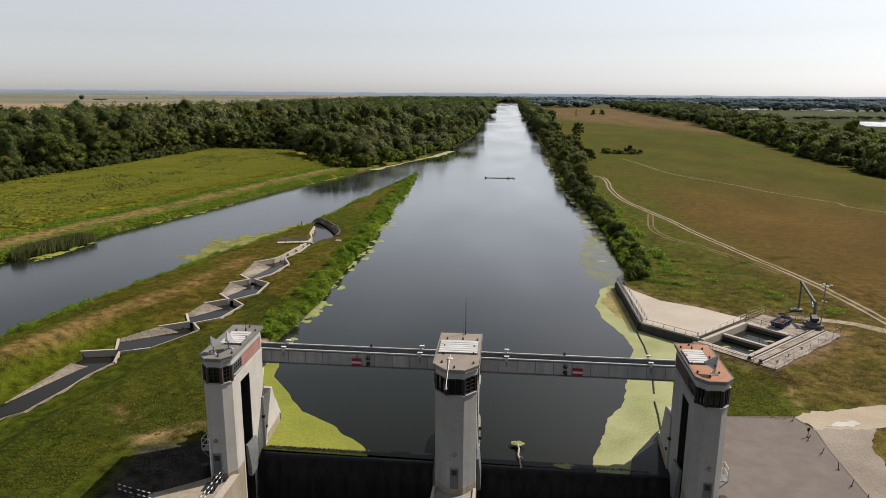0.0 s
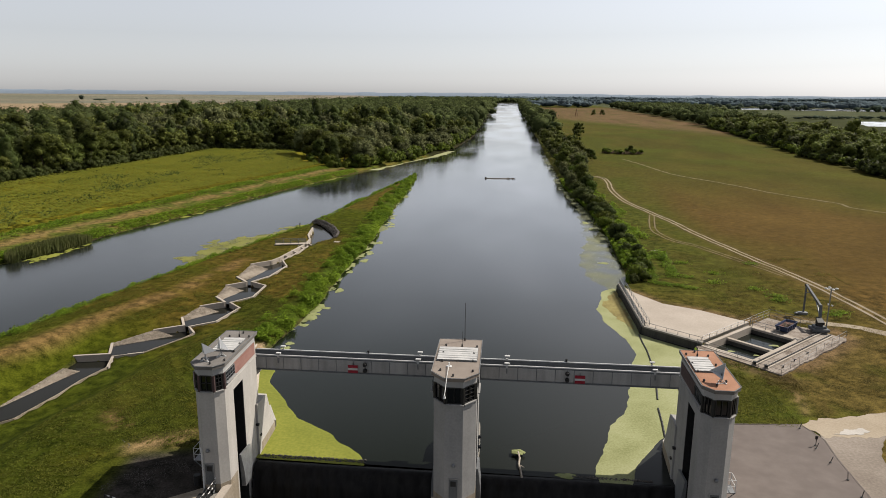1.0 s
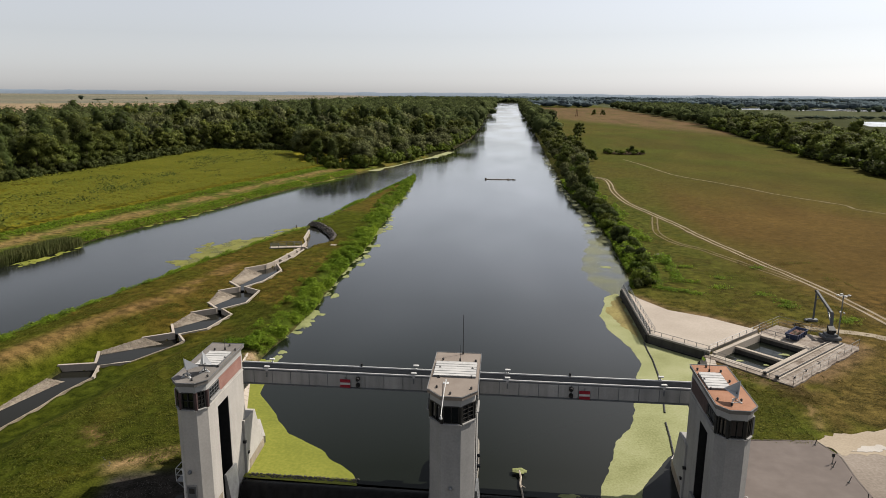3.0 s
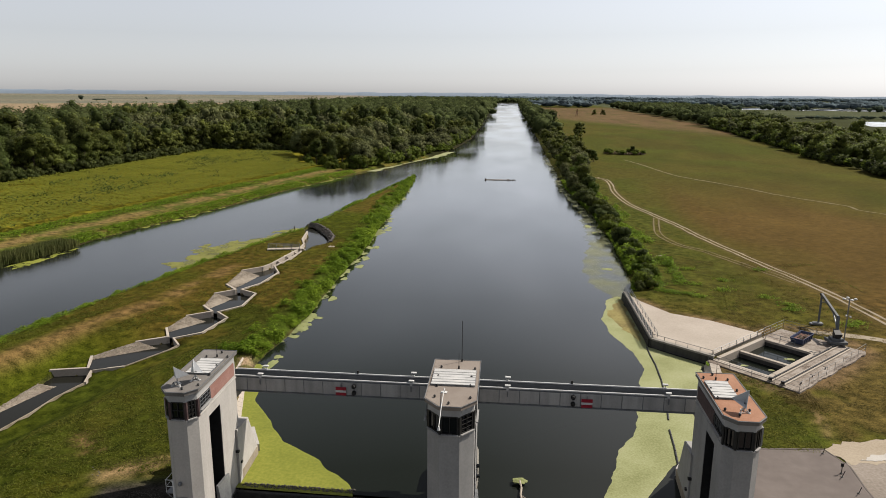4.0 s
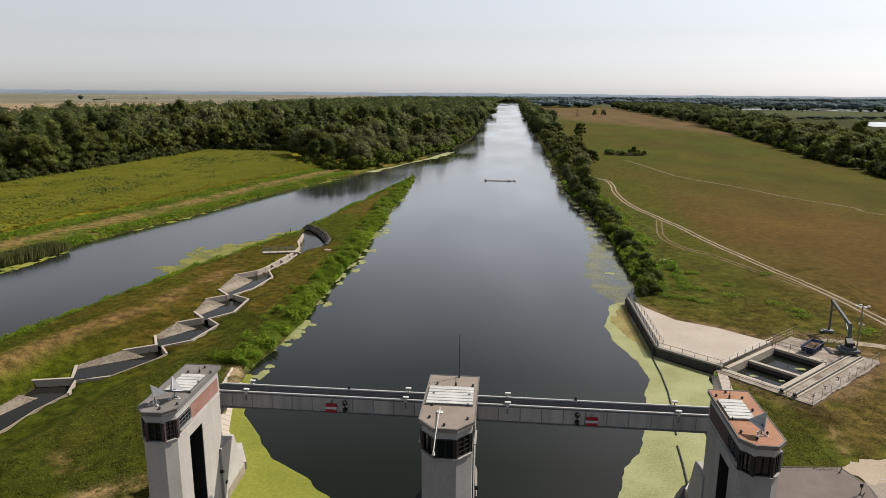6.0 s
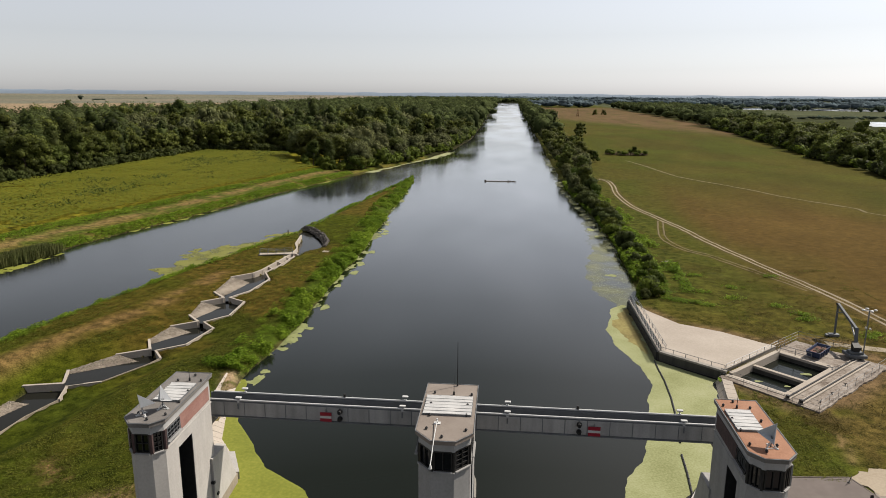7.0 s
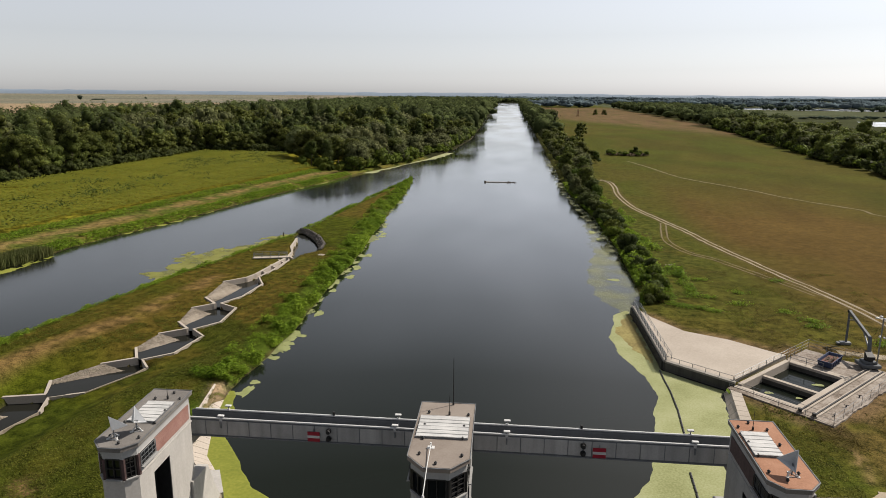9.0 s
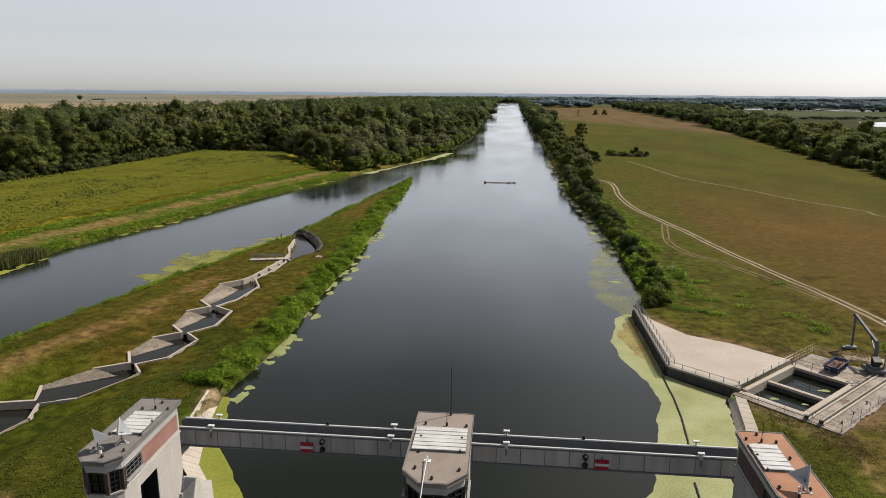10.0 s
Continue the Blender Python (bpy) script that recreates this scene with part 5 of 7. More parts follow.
for r in ((0.65, 5.2, 0.4, 6.1), (5.7, 11.7, 0.4, 6.1)):
    a = [yard(r[0], r[2]), yard(r[0], r[3]), yard(r[1], r[3]), yard(r[1], r[2])]
    w = finish("basin_water", [(*p, 0.12) for p in a], [(0, 1, 2, 3)], M_CHANNEL, basin, "dark still water")
# chamber faces darkened for both wet concrete and shade, put into the colour
for s0, s1, t0, t1 in ((5.185, 5.2, 0.4, 6.1), (11.685, 11.7, 0.4, 6.1), (0.65, 11.68, 0.4, 0.415)):
    part("wet_shaded_face", yard_block(s0, s1, t0, t1, -1.5, 0.62 if t1 > 1 else 0.1), M_DARK_CONC, basin, "chamber face coloured dark for wet and shade")
yard_rim = [(-1.0, 10.3)] + [(k, 10.25 + 0.09 * math.sin(k * 1.13) + 0.06 * math.sin(k * 4.7 + 1)) for k in np.arange(0.0, 17.4, 0.6)] + [(17.7 + 0.12 * math.sin(k * 1.3) + 0.08 * math.sin(k * 4.1), k) for k in np.arange(9.8, 0.0, -0.7)]
slab("basin_yard", [yard(-0.6, 6.6)] + [yard(*p) for p in yard_rim] + [yard(17.9, -0.4), yard(12.6, -0.4), yard(12.6, 6.6)], 0.3, 0.88, M_YARD, "stained concrete yard round the crane")
slab("basin_apron", [yard(-0.9, -0.4), yard(-1.1, 10.3), yard(-0.6, 10.3), yard(-0.1, 6.6), yard(-0.1, -0.4)], 0.3, 0.85, M_YARD, "cracked concrete strip in front of the basins")
tracks = thing("crane_rails", "pair of dark steel crane rails on concrete beams", "rail track", None)
for t in (6.95, 8.3):
    a, b = yard(-0.7, t), yard(16.8, t)
    part("track_beam", beam(bmesh.new(), (*a, 0.95), (*b, 0.95), 0.55, 0.16), M_PALE, tracks)
    part("steel_rail", beam(bmesh.new(), (*a, 1.09), (*b, 1.09), 0.14, 0.14), M_BLACK, tracks, "dark steel rail")
    part("buffer", boxed(a[0] - 0.15, a[0] + 0.15, a[1] - 0.15, a[1] + 0.15, 1.03, 1.35), M_BLACK, tracks)
rail("yard_fence", [(*yard(-0.9, -0.2), 0.85), (*yard(-1.05, 10.2), 0.85), (*yard(17.4, 9.9), 0.88)], "thin steel post fence round the basin yard", 1.15, 2.4, M_GREYPAINT, 2, 0.018, "fence")
rail("yard_fence", [(*yard(12.6, -0.3), 0.88), (*yard(18.1, -0.3), 0.88), (*yard(18.0, 6.0), 0.88)], "thin steel post fence behind the skip", 1.3, 1.8, M_GREYPAINT, 3, 0.02, "fence")
rail("basin_railing", [(*yard(12.2, 0.2), 0.92), (*yard(12.2, 3.8), 0.92)], "grey railing at the head of the basins", 0.9, 1.5, M_STEEL, 2)
for s, t in ((4.2, 9.3), (1.2, 9.4), (7.8, 9.2)):
    p = yard(s, t)
    b = thing("mooring_bollard", "small black mooring bollard on the concrete yard", "bollard", spot(*p, 0.88, 0, 0, 40 * s) @ Matrix.Scale(0.75, 4), "mooring bollards")
    part("stem", rods([(0, 0, 0), (0, 0, 0.35)], 0.1, 8), M_BLACK, b)
    part("arm", rods([(-0.3, 0, 0.3), (0.3, 0, 0.36)], 0.06, 8), M_BLACK, b)

lilies([(*yard(3.0, 2.2), 0.5, 0.25), (*yard(9.4, 4.6), 0.7, 0.3), (*yard(4.2, 4.8), 0.35, 0.2)], "pale weed scum floating in the basin", 9, 0.14)

# skip full of debris
skip = thing("rubbish_skip", "blue steel skip with rusty inside and debris", "container", spot(40.75, 84.2, 0.9, 0, 0, 48.5))
L2, W2, HT = 2.0, 0.85, 0.95
shell = bmesh.new()
lo = [(-L2 + 0.45, -W2 + 0.15), (L2 - 0.45, -W2 + 0.15), (L2 - 0.45, W2 - 0.15), (-L2 + 0.45, W2 - 0.15)]
hi = [(-L2, -W2), (L2, -W2), (L2, W2), (-L2, W2)]
for ring_lo, ring_hi, z0, z1, k in ((lo, hi, 0.12, HT, 1.0),):
    a = [shell.verts.new((x, y, z0)) for x, y in ring_lo]
    b = [shell.verts.new((x, y, z1)) for x, y in ring_hi]
    c = [shell.verts.new((x * 0.95, y * 0.92, z1)) for x, y in ring_hi]
    d = [shell.verts.new((x * 0.95, y * 0.92, z0 + 0.08)) for x, y in ring_lo]
    shell.faces.new(a[::-1])
    shell.faces.new(d)
    for i in range(4):
        j = (i + 1) % 4
        for p, q in ((a, b), (b, c), (c, d)):
            shell.faces.new((p[i], p[j], q[j], q[i]))
part("shell", shell, M_BLUE, skip)
part("inner_lining", boxed(-L2 + 0.5, L2 - 0.5, -W2 + 0.2, W2 - 0.2, 0.25, 0.68), M_RUST, skip, "rust-red inside of the skip")
for x in (-1.3, -0.45, 0.45, 1.3):
    for sy in (-1, 1):
        part("rib", beam(bmesh.new(), (x, sy * (W2 - 0.06), 0.25), (x, sy * (W2 + 0.04), HT), 0.08, 0.1), M_BLUE, skip)
rb = random.Random(5)
deb = bmesh.new()
for i in range(26):
    p = Vector((rb.uniform(-1.3, 1.3), rb.uniform(-0.6, 0.6), rb.uniform(0.5, 0.75)))
    rod(deb, p, p + Vector((rb.uniform(-0.6, 0.6), rb.uniform(-0.3, 0.3), rb.uniform(0, 0.25))), rb.uniform(0.03, 0.09), 5)
part("debris", deb, M_BARK, skip, "heap of brushwood and debris")
for x in (-1.2, 1.2):
    part("runner", boxed(x - 0.1, x + 0.1, -0.75, 0.75, 0.0, 0.14), M_BLACK, skip)

# knuckle-boom crane on the rails
crane = thing("loading_crane", "grey knuckle-boom loading crane on rails", "crane", spot(45.0, 83.9, 1.1))
part("carriage", box(boxed(-1.1, 1.1, -0.9, 0.9, 0.05, 0.45), -0.75, 0.75, -0.6, 0.6, 0.45, 0.75), M_CRANE, crane, bevel=0.04)
for x in (-0.9, 0.9):
    for y in (-0.6, 0.6):
        part("wheel", rods([(x - 0.1, y, 0.12), (x + 0.1, y, 0.12)], 0.18, 12), M_BLACK, crane)
part("turntable", rods([(0, 0, 0.75), (0, 0, 1.0)], 0.5, 14), M_BLACK, crane)
hous = prism(bmesh.new(), [(-0.5, -0.5), (0.45, -0.5), (0.4, 0.45), (-0.35, 0.45)], 1.0, 1.9, [1.35, 1.35, 1.8, 1.8])
part("machine_housing", hous, M_BLACK, crane, bevel=0.05)
part("column", beam(bmesh.new(), (0.1, 0.2, 1.0), (0.5, 1.2, 3.3), 0.38, 0.34), M_CRANE, crane)
part("main_boom", beam(bmesh.new(), (0.5, 1.1, 3.1), (1.7, 8.1, 4.05), 0.28, 0.36), M_CRANE, crane)
part("hydraulic_ram", rods([(0.25, 0.7, 1.9), (0.85, 3.2, 3.2)], 0.09, 8), M_STEEL, crane)
part("knuckle", rods([(1.5, 8.1, 4.05), (1.9, 8.1, 4.05)], 0.2, 10), M_BLACK, crane)
part("dipper_arm", beam(bmesh.new(), (1.7, 8.1, 4.2), (1.4, 7.5, -0.1), 0.25, 0.25), M_CRANE, crane)
part("hydraulic_ram", rods([(1.3, 5.9, 3.65), (1.6, 7.9, 2.9)], 0.07, 8), M_STEEL, crane)
part("grab", box(boxed(0.6, 2.0, 7.2, 7.85, -0.38, 0.0), 0.2, 0.6, 7.3, 7.75, -0.38, -0.08), M_STEEL, crane, "grey steel grab head", bevel=0.06)

lamp = thing("yard_lamp", "tall steel lamp post with twin flat heads", "lamp post", spot(45.75, 83.5, 0.88))
part("pole", rods([(0, 0, 0), (0, 0, 6.5)], 0.08, 8), M_STEEL, lamp)
part("cross_arm", rods([(-0.7, 0, 6.45), (0.7, 0, 6.45)], 0.05, 6), M_STEEL, lamp)
part("cross_arm", rods([(0, -0.55, 6.4), (0, 0.55, 6.4)], 0.045, 6), M_STEEL, lamp)
for x, y in ((-0.72, 0), (0.72, 0), (0, -0.58), (0, 0.58)):
    head = bmesh.new()
    bmesh.ops.create_uvsphere(head, u_segments=10, v_segments=6, radius=0.22, matrix=Matrix.Translation((x, y, 6.5)) @ Matrix.Diagonal((1, 1, 0.55, 1)))
    part("lamp_head", head, M_WHITE, lamp, smooth=True)
for x, z in ((-0.2, 4.3), (0.22, 4.15)):
    part("spot_lamp", rods([(x, -0.1, z), (x * 1.6, -0.3, z - 0.06)], 0.11, 8), M_WHITE, lamp)
part("base_plate", boxed(-0.2, 0.2, -0.2, 0.2, 0, 0.08), M_CONCRETE, lamp)

# sloped concrete bank below the quay and beside the left tower
def bank_apron(name, top, foot, label):
    ob = thing(name, label, "embankment", None, kind="structure")
    for (a, b), (c, d) in zip(zip(top, top[1:]), zip(foot, foot[1:])):
        n = max(1, round(math.dist(a[:2], b[:2]) / 1.1))
        for i in range(n):
            f0, f1 = (i + 0.02) / n, (i + 0.98) / n
            pts = [Vector(a).lerp(Vector(b), f0), Vector(a).lerp(Vector(b), f1), Vector(c).lerp(Vector(d), f1), Vector(c).lerp(Vector(d), f0)]
            bm = bmesh.new()
            hi = [bm.verts.new(p) for p in pts]
            lo = [bm.verts.new(p - Vector((0, 0, 0.2))) for p in pts]
            bm.faces.new(hi)
            bm.faces.new(lo[::-1])
            for k in range(4):
                bm.faces.new((lo[k], lo[(k + 1) % 4], hi[(k + 1) % 4], hi[k]))
            part("concrete_plate", bm, M_PALE, ob)
    return ob


bank_apron("bank_apron", [(27.4, 76.6, 0.85), (26.0, 69.3, 0.85), (22.6, 60, 0.85), (20.2, 56.6, 0.85)], [(26.4, 77.0, 0.8), (24.9, 69.6, 0.8), (21.9, 60.3, 0.8), (19.8, 57.2, 0.8)], "flat concrete strip along the bank")
bank_apron("bank_apron", [(26.4, 77.0, 0.72), (24.9, 69.6, 0.72), (21.9, 60.3, 0.72), (19.8, 57.2, 0.72)], [(25.6, 77.0, -0.3), (23.9, 69.8, -0.3), (21.0, 60.6, -0.3), (18.9, 57.8, -0.3)], "ribbed dark concrete slope into the water")
bank_apron("bank_apron", [(-32.2, 70.6, 0.95), (-31.2, 64.8, 0.95), (-28.6, 58.0, 0.95), (-25.8, 55.2, 0.95)], [(-30.4, 70.6, -0.15), (-29.0, 64.9, -0.15), (-26.7, 58.8, -0.15), (-24.2, 56.0, -0.15)], "sunlit beige concrete slope into the water")


# ---- fish ladder on the island ----
ladder = thing("fish_ladder", "zigzag concrete fish ladder with stepped pools", "fish ladder", None, kind="structure")


def fw(p, dz=0.0):
    return Vector((p[0], p[1], float(FISH_Z(p[1])) + dz))


def wall_piece(name, p, q, thick, top, deep, mat):
    a, b = fw(p), fw(q)
    d = Vector((b.x - a.x, b.y - a.y, 0)).normalized()
    s = Vector((-d.y, d.x, 0)) * thick / 2
    a2, b2 = a - d * thick / 2, b + d * thick / 2
    bm = bmesh.new()
    lo = [bm.verts.new(v + Vector((0, 0, -deep))) for v in (a2 - s, b2 - s, b2 + s, a2 + s)]
    hi = [bm.verts.new(v + Vector((0, 0, top))) for v in (a2 - s, b2 - s, b2 + s, a2 + s)]
    bm.faces.new(hi)
    bm.faces.new(lo[::-1])
    for k in range(4):
        bm.faces.new((lo[k], lo[(k + 1) % 4], hi[(k + 1) % 4], hi[k]))
    part(name, bm, mat, ladder)


for i, j in ((2, 3), (3, 4), (5, 6), (6, 7), (8, 9), (9, 10), (11, 12), (12, 13), (14, 15), (15, 16), (16, 17), (17, 18), (18, 19), (19, 20)):
    wall_piece("pool_wall", FL[i], FL[j], 0.34, 0.1, 1.5, M_PALE)
for i in range(len(FR) - 5):
    if i < 20:
        low = i < 4 or i in (6, 7)
        wall_piece("pool_kerb", FR[i], FR[i + 1], 0.14 if low else 0.26, 0.02 if low else 0.08, 1.4, M_TAN if low else M_PALE)
for i in (0, 1):
    wall_piece("pool_kerb", [(-62, 43), (-57, 48), FR[0]][i], [(-62, 43), (-57, 48), FR[0]][i + 1], 0.14, 0.02, 1.4, M_TAN)
# water of each pool, one step lower than the last
POOLS = [([(-66, 44), (-61, 50), FL[0], FL[1], FL[2], FL[3]], [(-62, 43), (-57, 48)] + FR[0:6], 69.5), (FL[3:7], FR[5:10], 78.0), (FL[6:10], FR[9:13], 86.5), (FL[9:13], FR[12:16], 95.5), (FL[12:17], FR[15:19], 109.5),
         (FL[16:19], FR[18:22], 125), (FL[18:22], FR[21:27], 150)]
for k, (a, b, y_slot) in enumerate(POOLS):
    z = float(FISH_Z(y_slot)) - (0.85 if k < 5 else 0.8)
    if k == 6:
        z = 0.02
    poly = list(a) + list(b)[::-1]
    finish("pool_water", [(x, y, z) for x, y in poly], [list(range(len(poly)))[::-1]], M_POOL, ladder, "dark water in a stepped pool")
# baffles in the upper run
for f in (0.15, 0.38, 0.6, 0.82):
    for side in (0, 1):
        p = Vector(FL[16]).lerp(Vector(FL[18]), f)
        q = Vector(FR[18]).lerp(Vector(FR[21]), f)
        a, b = (p, p.lerp(q, 0.36)) if side else (q, q.lerp(p, 0.36))
        wall_piece("baffle", tuple(a), tuple(b), 0.3, 0.05, 1.4, M_PALE)
# foot bridge with railings, and timber screen at the head of the ladder
fb = thing("foot_bridge", "small concrete footbridge with handrails over the fish ladder", "bridge", spot(-45.9, 121.2, 1.35, 0, 0, 14))
part("deck", boxed(-3.4, 3.6, -0.7, 0.7, -0.1, 0.08), M_PALE, fb)
for y in (-0.65, 0.65):
    for x in (-3.2, -1.6, 0.0, 1.6, 3.2):
        part("post", rods([(x, y, 0), (x, y, 1.0)], 0.05, 6), M_STEEL, fb)
    for h in (0.5, 1.0):
        part("rail", rods([(-3.2, y, h), (3.2, y, h)], 0.04, 6), M_STEEL, fb)


def rubble(name, quads, count, size, mat, label, seed, parent=None):
    """Loose angular stones over four-cornered patches, one joined heap."""
    r = np.random.default_rng(seed)
    base = np.array([(-1, -1, -0.6), (1, -1, -0.6), (1, 1, -0.6), (-1, 1, -0.6), (-0.7, -0.7, 0.6), (0.7, -0.7, 0.6), (0.7, 0.7, 0.6), (-0.7, 0.7, 0.6)])
    fq = np.array([(0, 3, 2, 1), (4, 5, 6, 7), (0, 1, 5, 4), (1, 2, 6, 5), (2, 3, 7, 6), (3, 0, 4, 7)])
    vs, fs = [], []
    n = 0
    for q, c in zip(quads, count):
        q = np.array(q, float)
        for _ in range(c):
            u, v = r.random(2)
            p = (q[0] * (1 - u) + q[1] * u) * (1 - v) + (q[3] * (1 - u) + q[2] * u) * v
            s = size * (0.6 + 0.8 * r.random())
            ang = r.random() * 6.28
            b = base * (1 + 0.35 * (r.random((8, 3)) - 0.5)) * s * np.array([1, 0.75, 0.6])
            ca, sa = math.cos(ang), math.sin(ang)
            b = np.stack([b[:, 0] * ca - b[:, 1] * sa, b[:, 0] * sa + b[:, 1] * ca, b[:, 2]], 1) + p + np.array([0, 0, s * 0.2])
            vs.append(b)
            fs.append(fq + n)
            n += 8
    me = fast_mesh(name, np.concatenate(vs), np.concatenate(fs), mat, smooth=False)
    ob = new(name, me)
    if parent is not None:
        ob.parent = parent
    return tagged(ob, label, "stones", kind="stuff")


patches, counts = [], []
for (po, wo, s0, s1) in ((0, 1, 0, 3), (4, 5, 3, 6), (7, 8, 6, 9), (10, 11, 9, 12), (13, 14, 12, 15)):
    p, q = FL[po], FL[wo]
    a, b = fw(p, 0.02), fw(q, 0.02)
    inner = Vector((1.9, -1.2, -1.0)) if po else Vector((1.7, 0.3, -1.1))
    c, d = b + (Vector((4.0, -0.2, -1.0)) if po else Vector((2.9, 1.2, -1.1))), a + inner * (0.62 if po else 0.85)
    patches.append((a, b, c, d))
    counts.append(int(math.dist(p, q) * 260))
    finish("stone_bed", [a, b, c, d, a - Vector((0.5, 0, 0.4)), b - Vector((0.5, 0, 0.4))], [(0, 1, 2, 3), (4, 5, 1, 0)], M_STONE, ladder, "mortared stone slope")
rubble("stone_lining", patches, counts, 0.082, M_STONE, "pale rubble stones lining the pool sides", 3)
arc = [FR[22], FR[23], FR[24], FR[25], FR[26]]
patches = []
for p, q in zip(arc, arc[1:]):
    a, b = fw(p, 0.15), fw(q, 0.15)
    patches.append((a, b, b + Vector((-0.9, -0.6, -0.9)), a + Vector((-0.9, -0.6, -0.9))))
rubble("stone_lining", patches, [150] * 4, 0.26, M_DARKSTONE, "dark rubble stones round the inlet pool", 4)
# dark stones added where a small brown manhole cover lies
rubble("stone_lining", [[(-34.5, 46.6, 0.72), (-36.4, 46.8, 0.7), (-36.2, 48.0, 0.72), (-34.6, 47.8, 0.72)]], [22], 0.09, M_DARKSTONE, "small heap of dark stones in place of a manhole cover", 6)
rubble("yard_gravel", [[(-33.5, 41.0, 0.72), (-30.5, 38.6, 0.72), (-27.5, 40.2, 0.72), (-31.5, 44.5, 0.72)], [(-31.5, 44.5, 0.72), (-27.5, 40.2, 0.72), (-26.5, 43.5, 0.72), (-28.5, 46.0, 0.72)]], [1300, 500], 0.03, M_DARKSTONE, "loose grey gravel on the yard", 16)
slab("inspection_cover", [(-37.4, 124.6), (-36.1, 124.4), (-36.0, 125.4), (-37.3, 125.6)], 0.3, gz(-36.7, 125) + 0.06, M_PALE, "small pale concrete cover beside the inlet pool", "cover", kind="")
board = thing("board", "pale weathered board lying in the meadow grass", "board", spot(32.6, 127.7, 0.72, 4, 0, 12))
part("plank", boxed(-0.75, 0.75, -0.18, 0.0, 0.0, 0.05), M_PALE, board)
part("plank", boxed(-0.7, 0.72, 0.02, 0.2, 0.0, 0.05), M_PALE, board)
for x, y, h in ((-51.3, 142.2, 1.3), (-47.8, 149.7, 1.7), (-48.5, 150.2, 1.1)):
    post = thing("mooring_post", "dark weathered timber post at the water's edge", "post", spot(x, y, 0.0), "timber posts")
    part("stake", rods([(0, 0, -0.6), (0.06, 0.03, h)], 0.13, 8), M_BARK, post)
    part("cap", rods([(0.06, 0.03, h), (0.06, 0.03, h + 0.06)], 0.15, 8), M_BLACK, post)
slab("manhole_slab", [(-37.2, 65.2), (-35.9, 65.0), (-35.7, 66.2), (-37.0, 66.4)], 0.3, gz(-36.4, 65.7) + 0.07, M_PALE, "small pale concrete cover in the grass", "cover", kind="")


# ---- floating mats, boom and driftwood ----
def float_mat(name, left, right, y0, y1, mat, label, seed, step=0.3, edge=0.8, lift=0.012, cells=10, gaps=0.12, fray=0.0, grain=0.5):
    """A duckweed carpet between two bent lines, with a ragged rim and small gaps."""
    ys = np.arange(y0, y1, step)
    xl, xr = left(ys), right(ys)
    jag = lambda s: edge * 2 * (fractal(ys * 0.35, ys * 0 + s, s) - 0.5) + 0.35 * edge * (value_noise(ys * 2.3, ys * 0 + s, s + 9) - 0.5)
    xl, xr = xl + jag(seed), xr + jag(seed + 5)
    f = np.linspace(0, 1, cells + 1)
    X = xl[:, None] * (1 - f) + xr[:, None] * f
    Y = np.repeat(ys[:, None], cells + 1, 1)
    Z = np.full_like(X, lift) + 0.01 * value_noise(X * 1.3, Y * 1.3, seed)
    Z[:, 0] = Z[:, -1] = -0.005
    ii = np.arange(X.size).reshape(X.shape)
    q = np.stack([ii[:-1, :-1], ii[:-1, 1:], ii[1:, 1:], ii[1:, :-1]], -1)
    keep = ((xr - xl)[:-1] > 0.25)[:, None] & np.ones((1, cells), bool)
    out = (1 - f[:-1]) if fray > 0 else f[:-1]
    hole = fractal(X[:-1, :-1] * grain, Y[:-1, :-1] * grain, seed + 3) > gaps + abs(fray) * out[None, :] ** 2
    q = q[keep & hole]
    return tagged(new(name, fast_mesh(name, np.stack([X, Y, Z], -1).reshape(-1, 3), q.reshape(-1, 4), mat)), label, "duckweed", kind="stuff")


float_mat("duckweed_mat", lambda y: ISLE_RIGHT(y) - 0.6, line([(48.0, -12.0), (49.1, -12.8), (50.2, -13.9), (50.8, -15.0), (52.1, -16.1), (53.8, -19.0), (54.8, -20.9), (56.5, -22.5), (59.1, -24.4), (62.0, -26.7), (65.9, -27.8), (71, -30.0)]), 47.5, 71, M_ALGAE,
          "bright yellow-green duckweed carpet beside the weir", 2, cells=24, gaps=0.0, edge=0.45)
float_mat("duckweed_mat", line([(48.0, 9.3), (48.4, 9.0), (50.7, 9.4), (52.2, 10.1), (55.4, 11.2), (57.4, 12.2), (59.7, 13.6), (63.0, 14.6), (67.0, 15.8), (71.5, 16.9), (75.6, 18.0), (79.9, 17.7), (83.6, 16.8), (86.9, 15.7), (91.9, 15.4), (100.7, 17.5), (104.0, 20.8)]),
          line([(47.4, 12.3), (50, 13.0), (52.5, 14.6), (55, 16.6), (58, 19.8), (60, 21.2), (69, 24.0), (76.6, 25.4), (77.4, 26.2), (82.0, 20.2), (103.5, 20.2)]), 47.5, 103, M_ALGAE_PALE,
          "pale green duckweed carpet along the quay", 4, cells=30, edge=0.4, gaps=0.0)
float_mat("duckweed_mat", line([(84, 19.0), (88, 17.2), (93, 16.4), (98, 17.3), (102, 19.6)]), line([(84, 20.1), (103.5, 20.1)]), 84, 102, M_ALGAE_BROWN, "browned duckweed against the quay wall", 14, edge=1.2, lift=0.04)
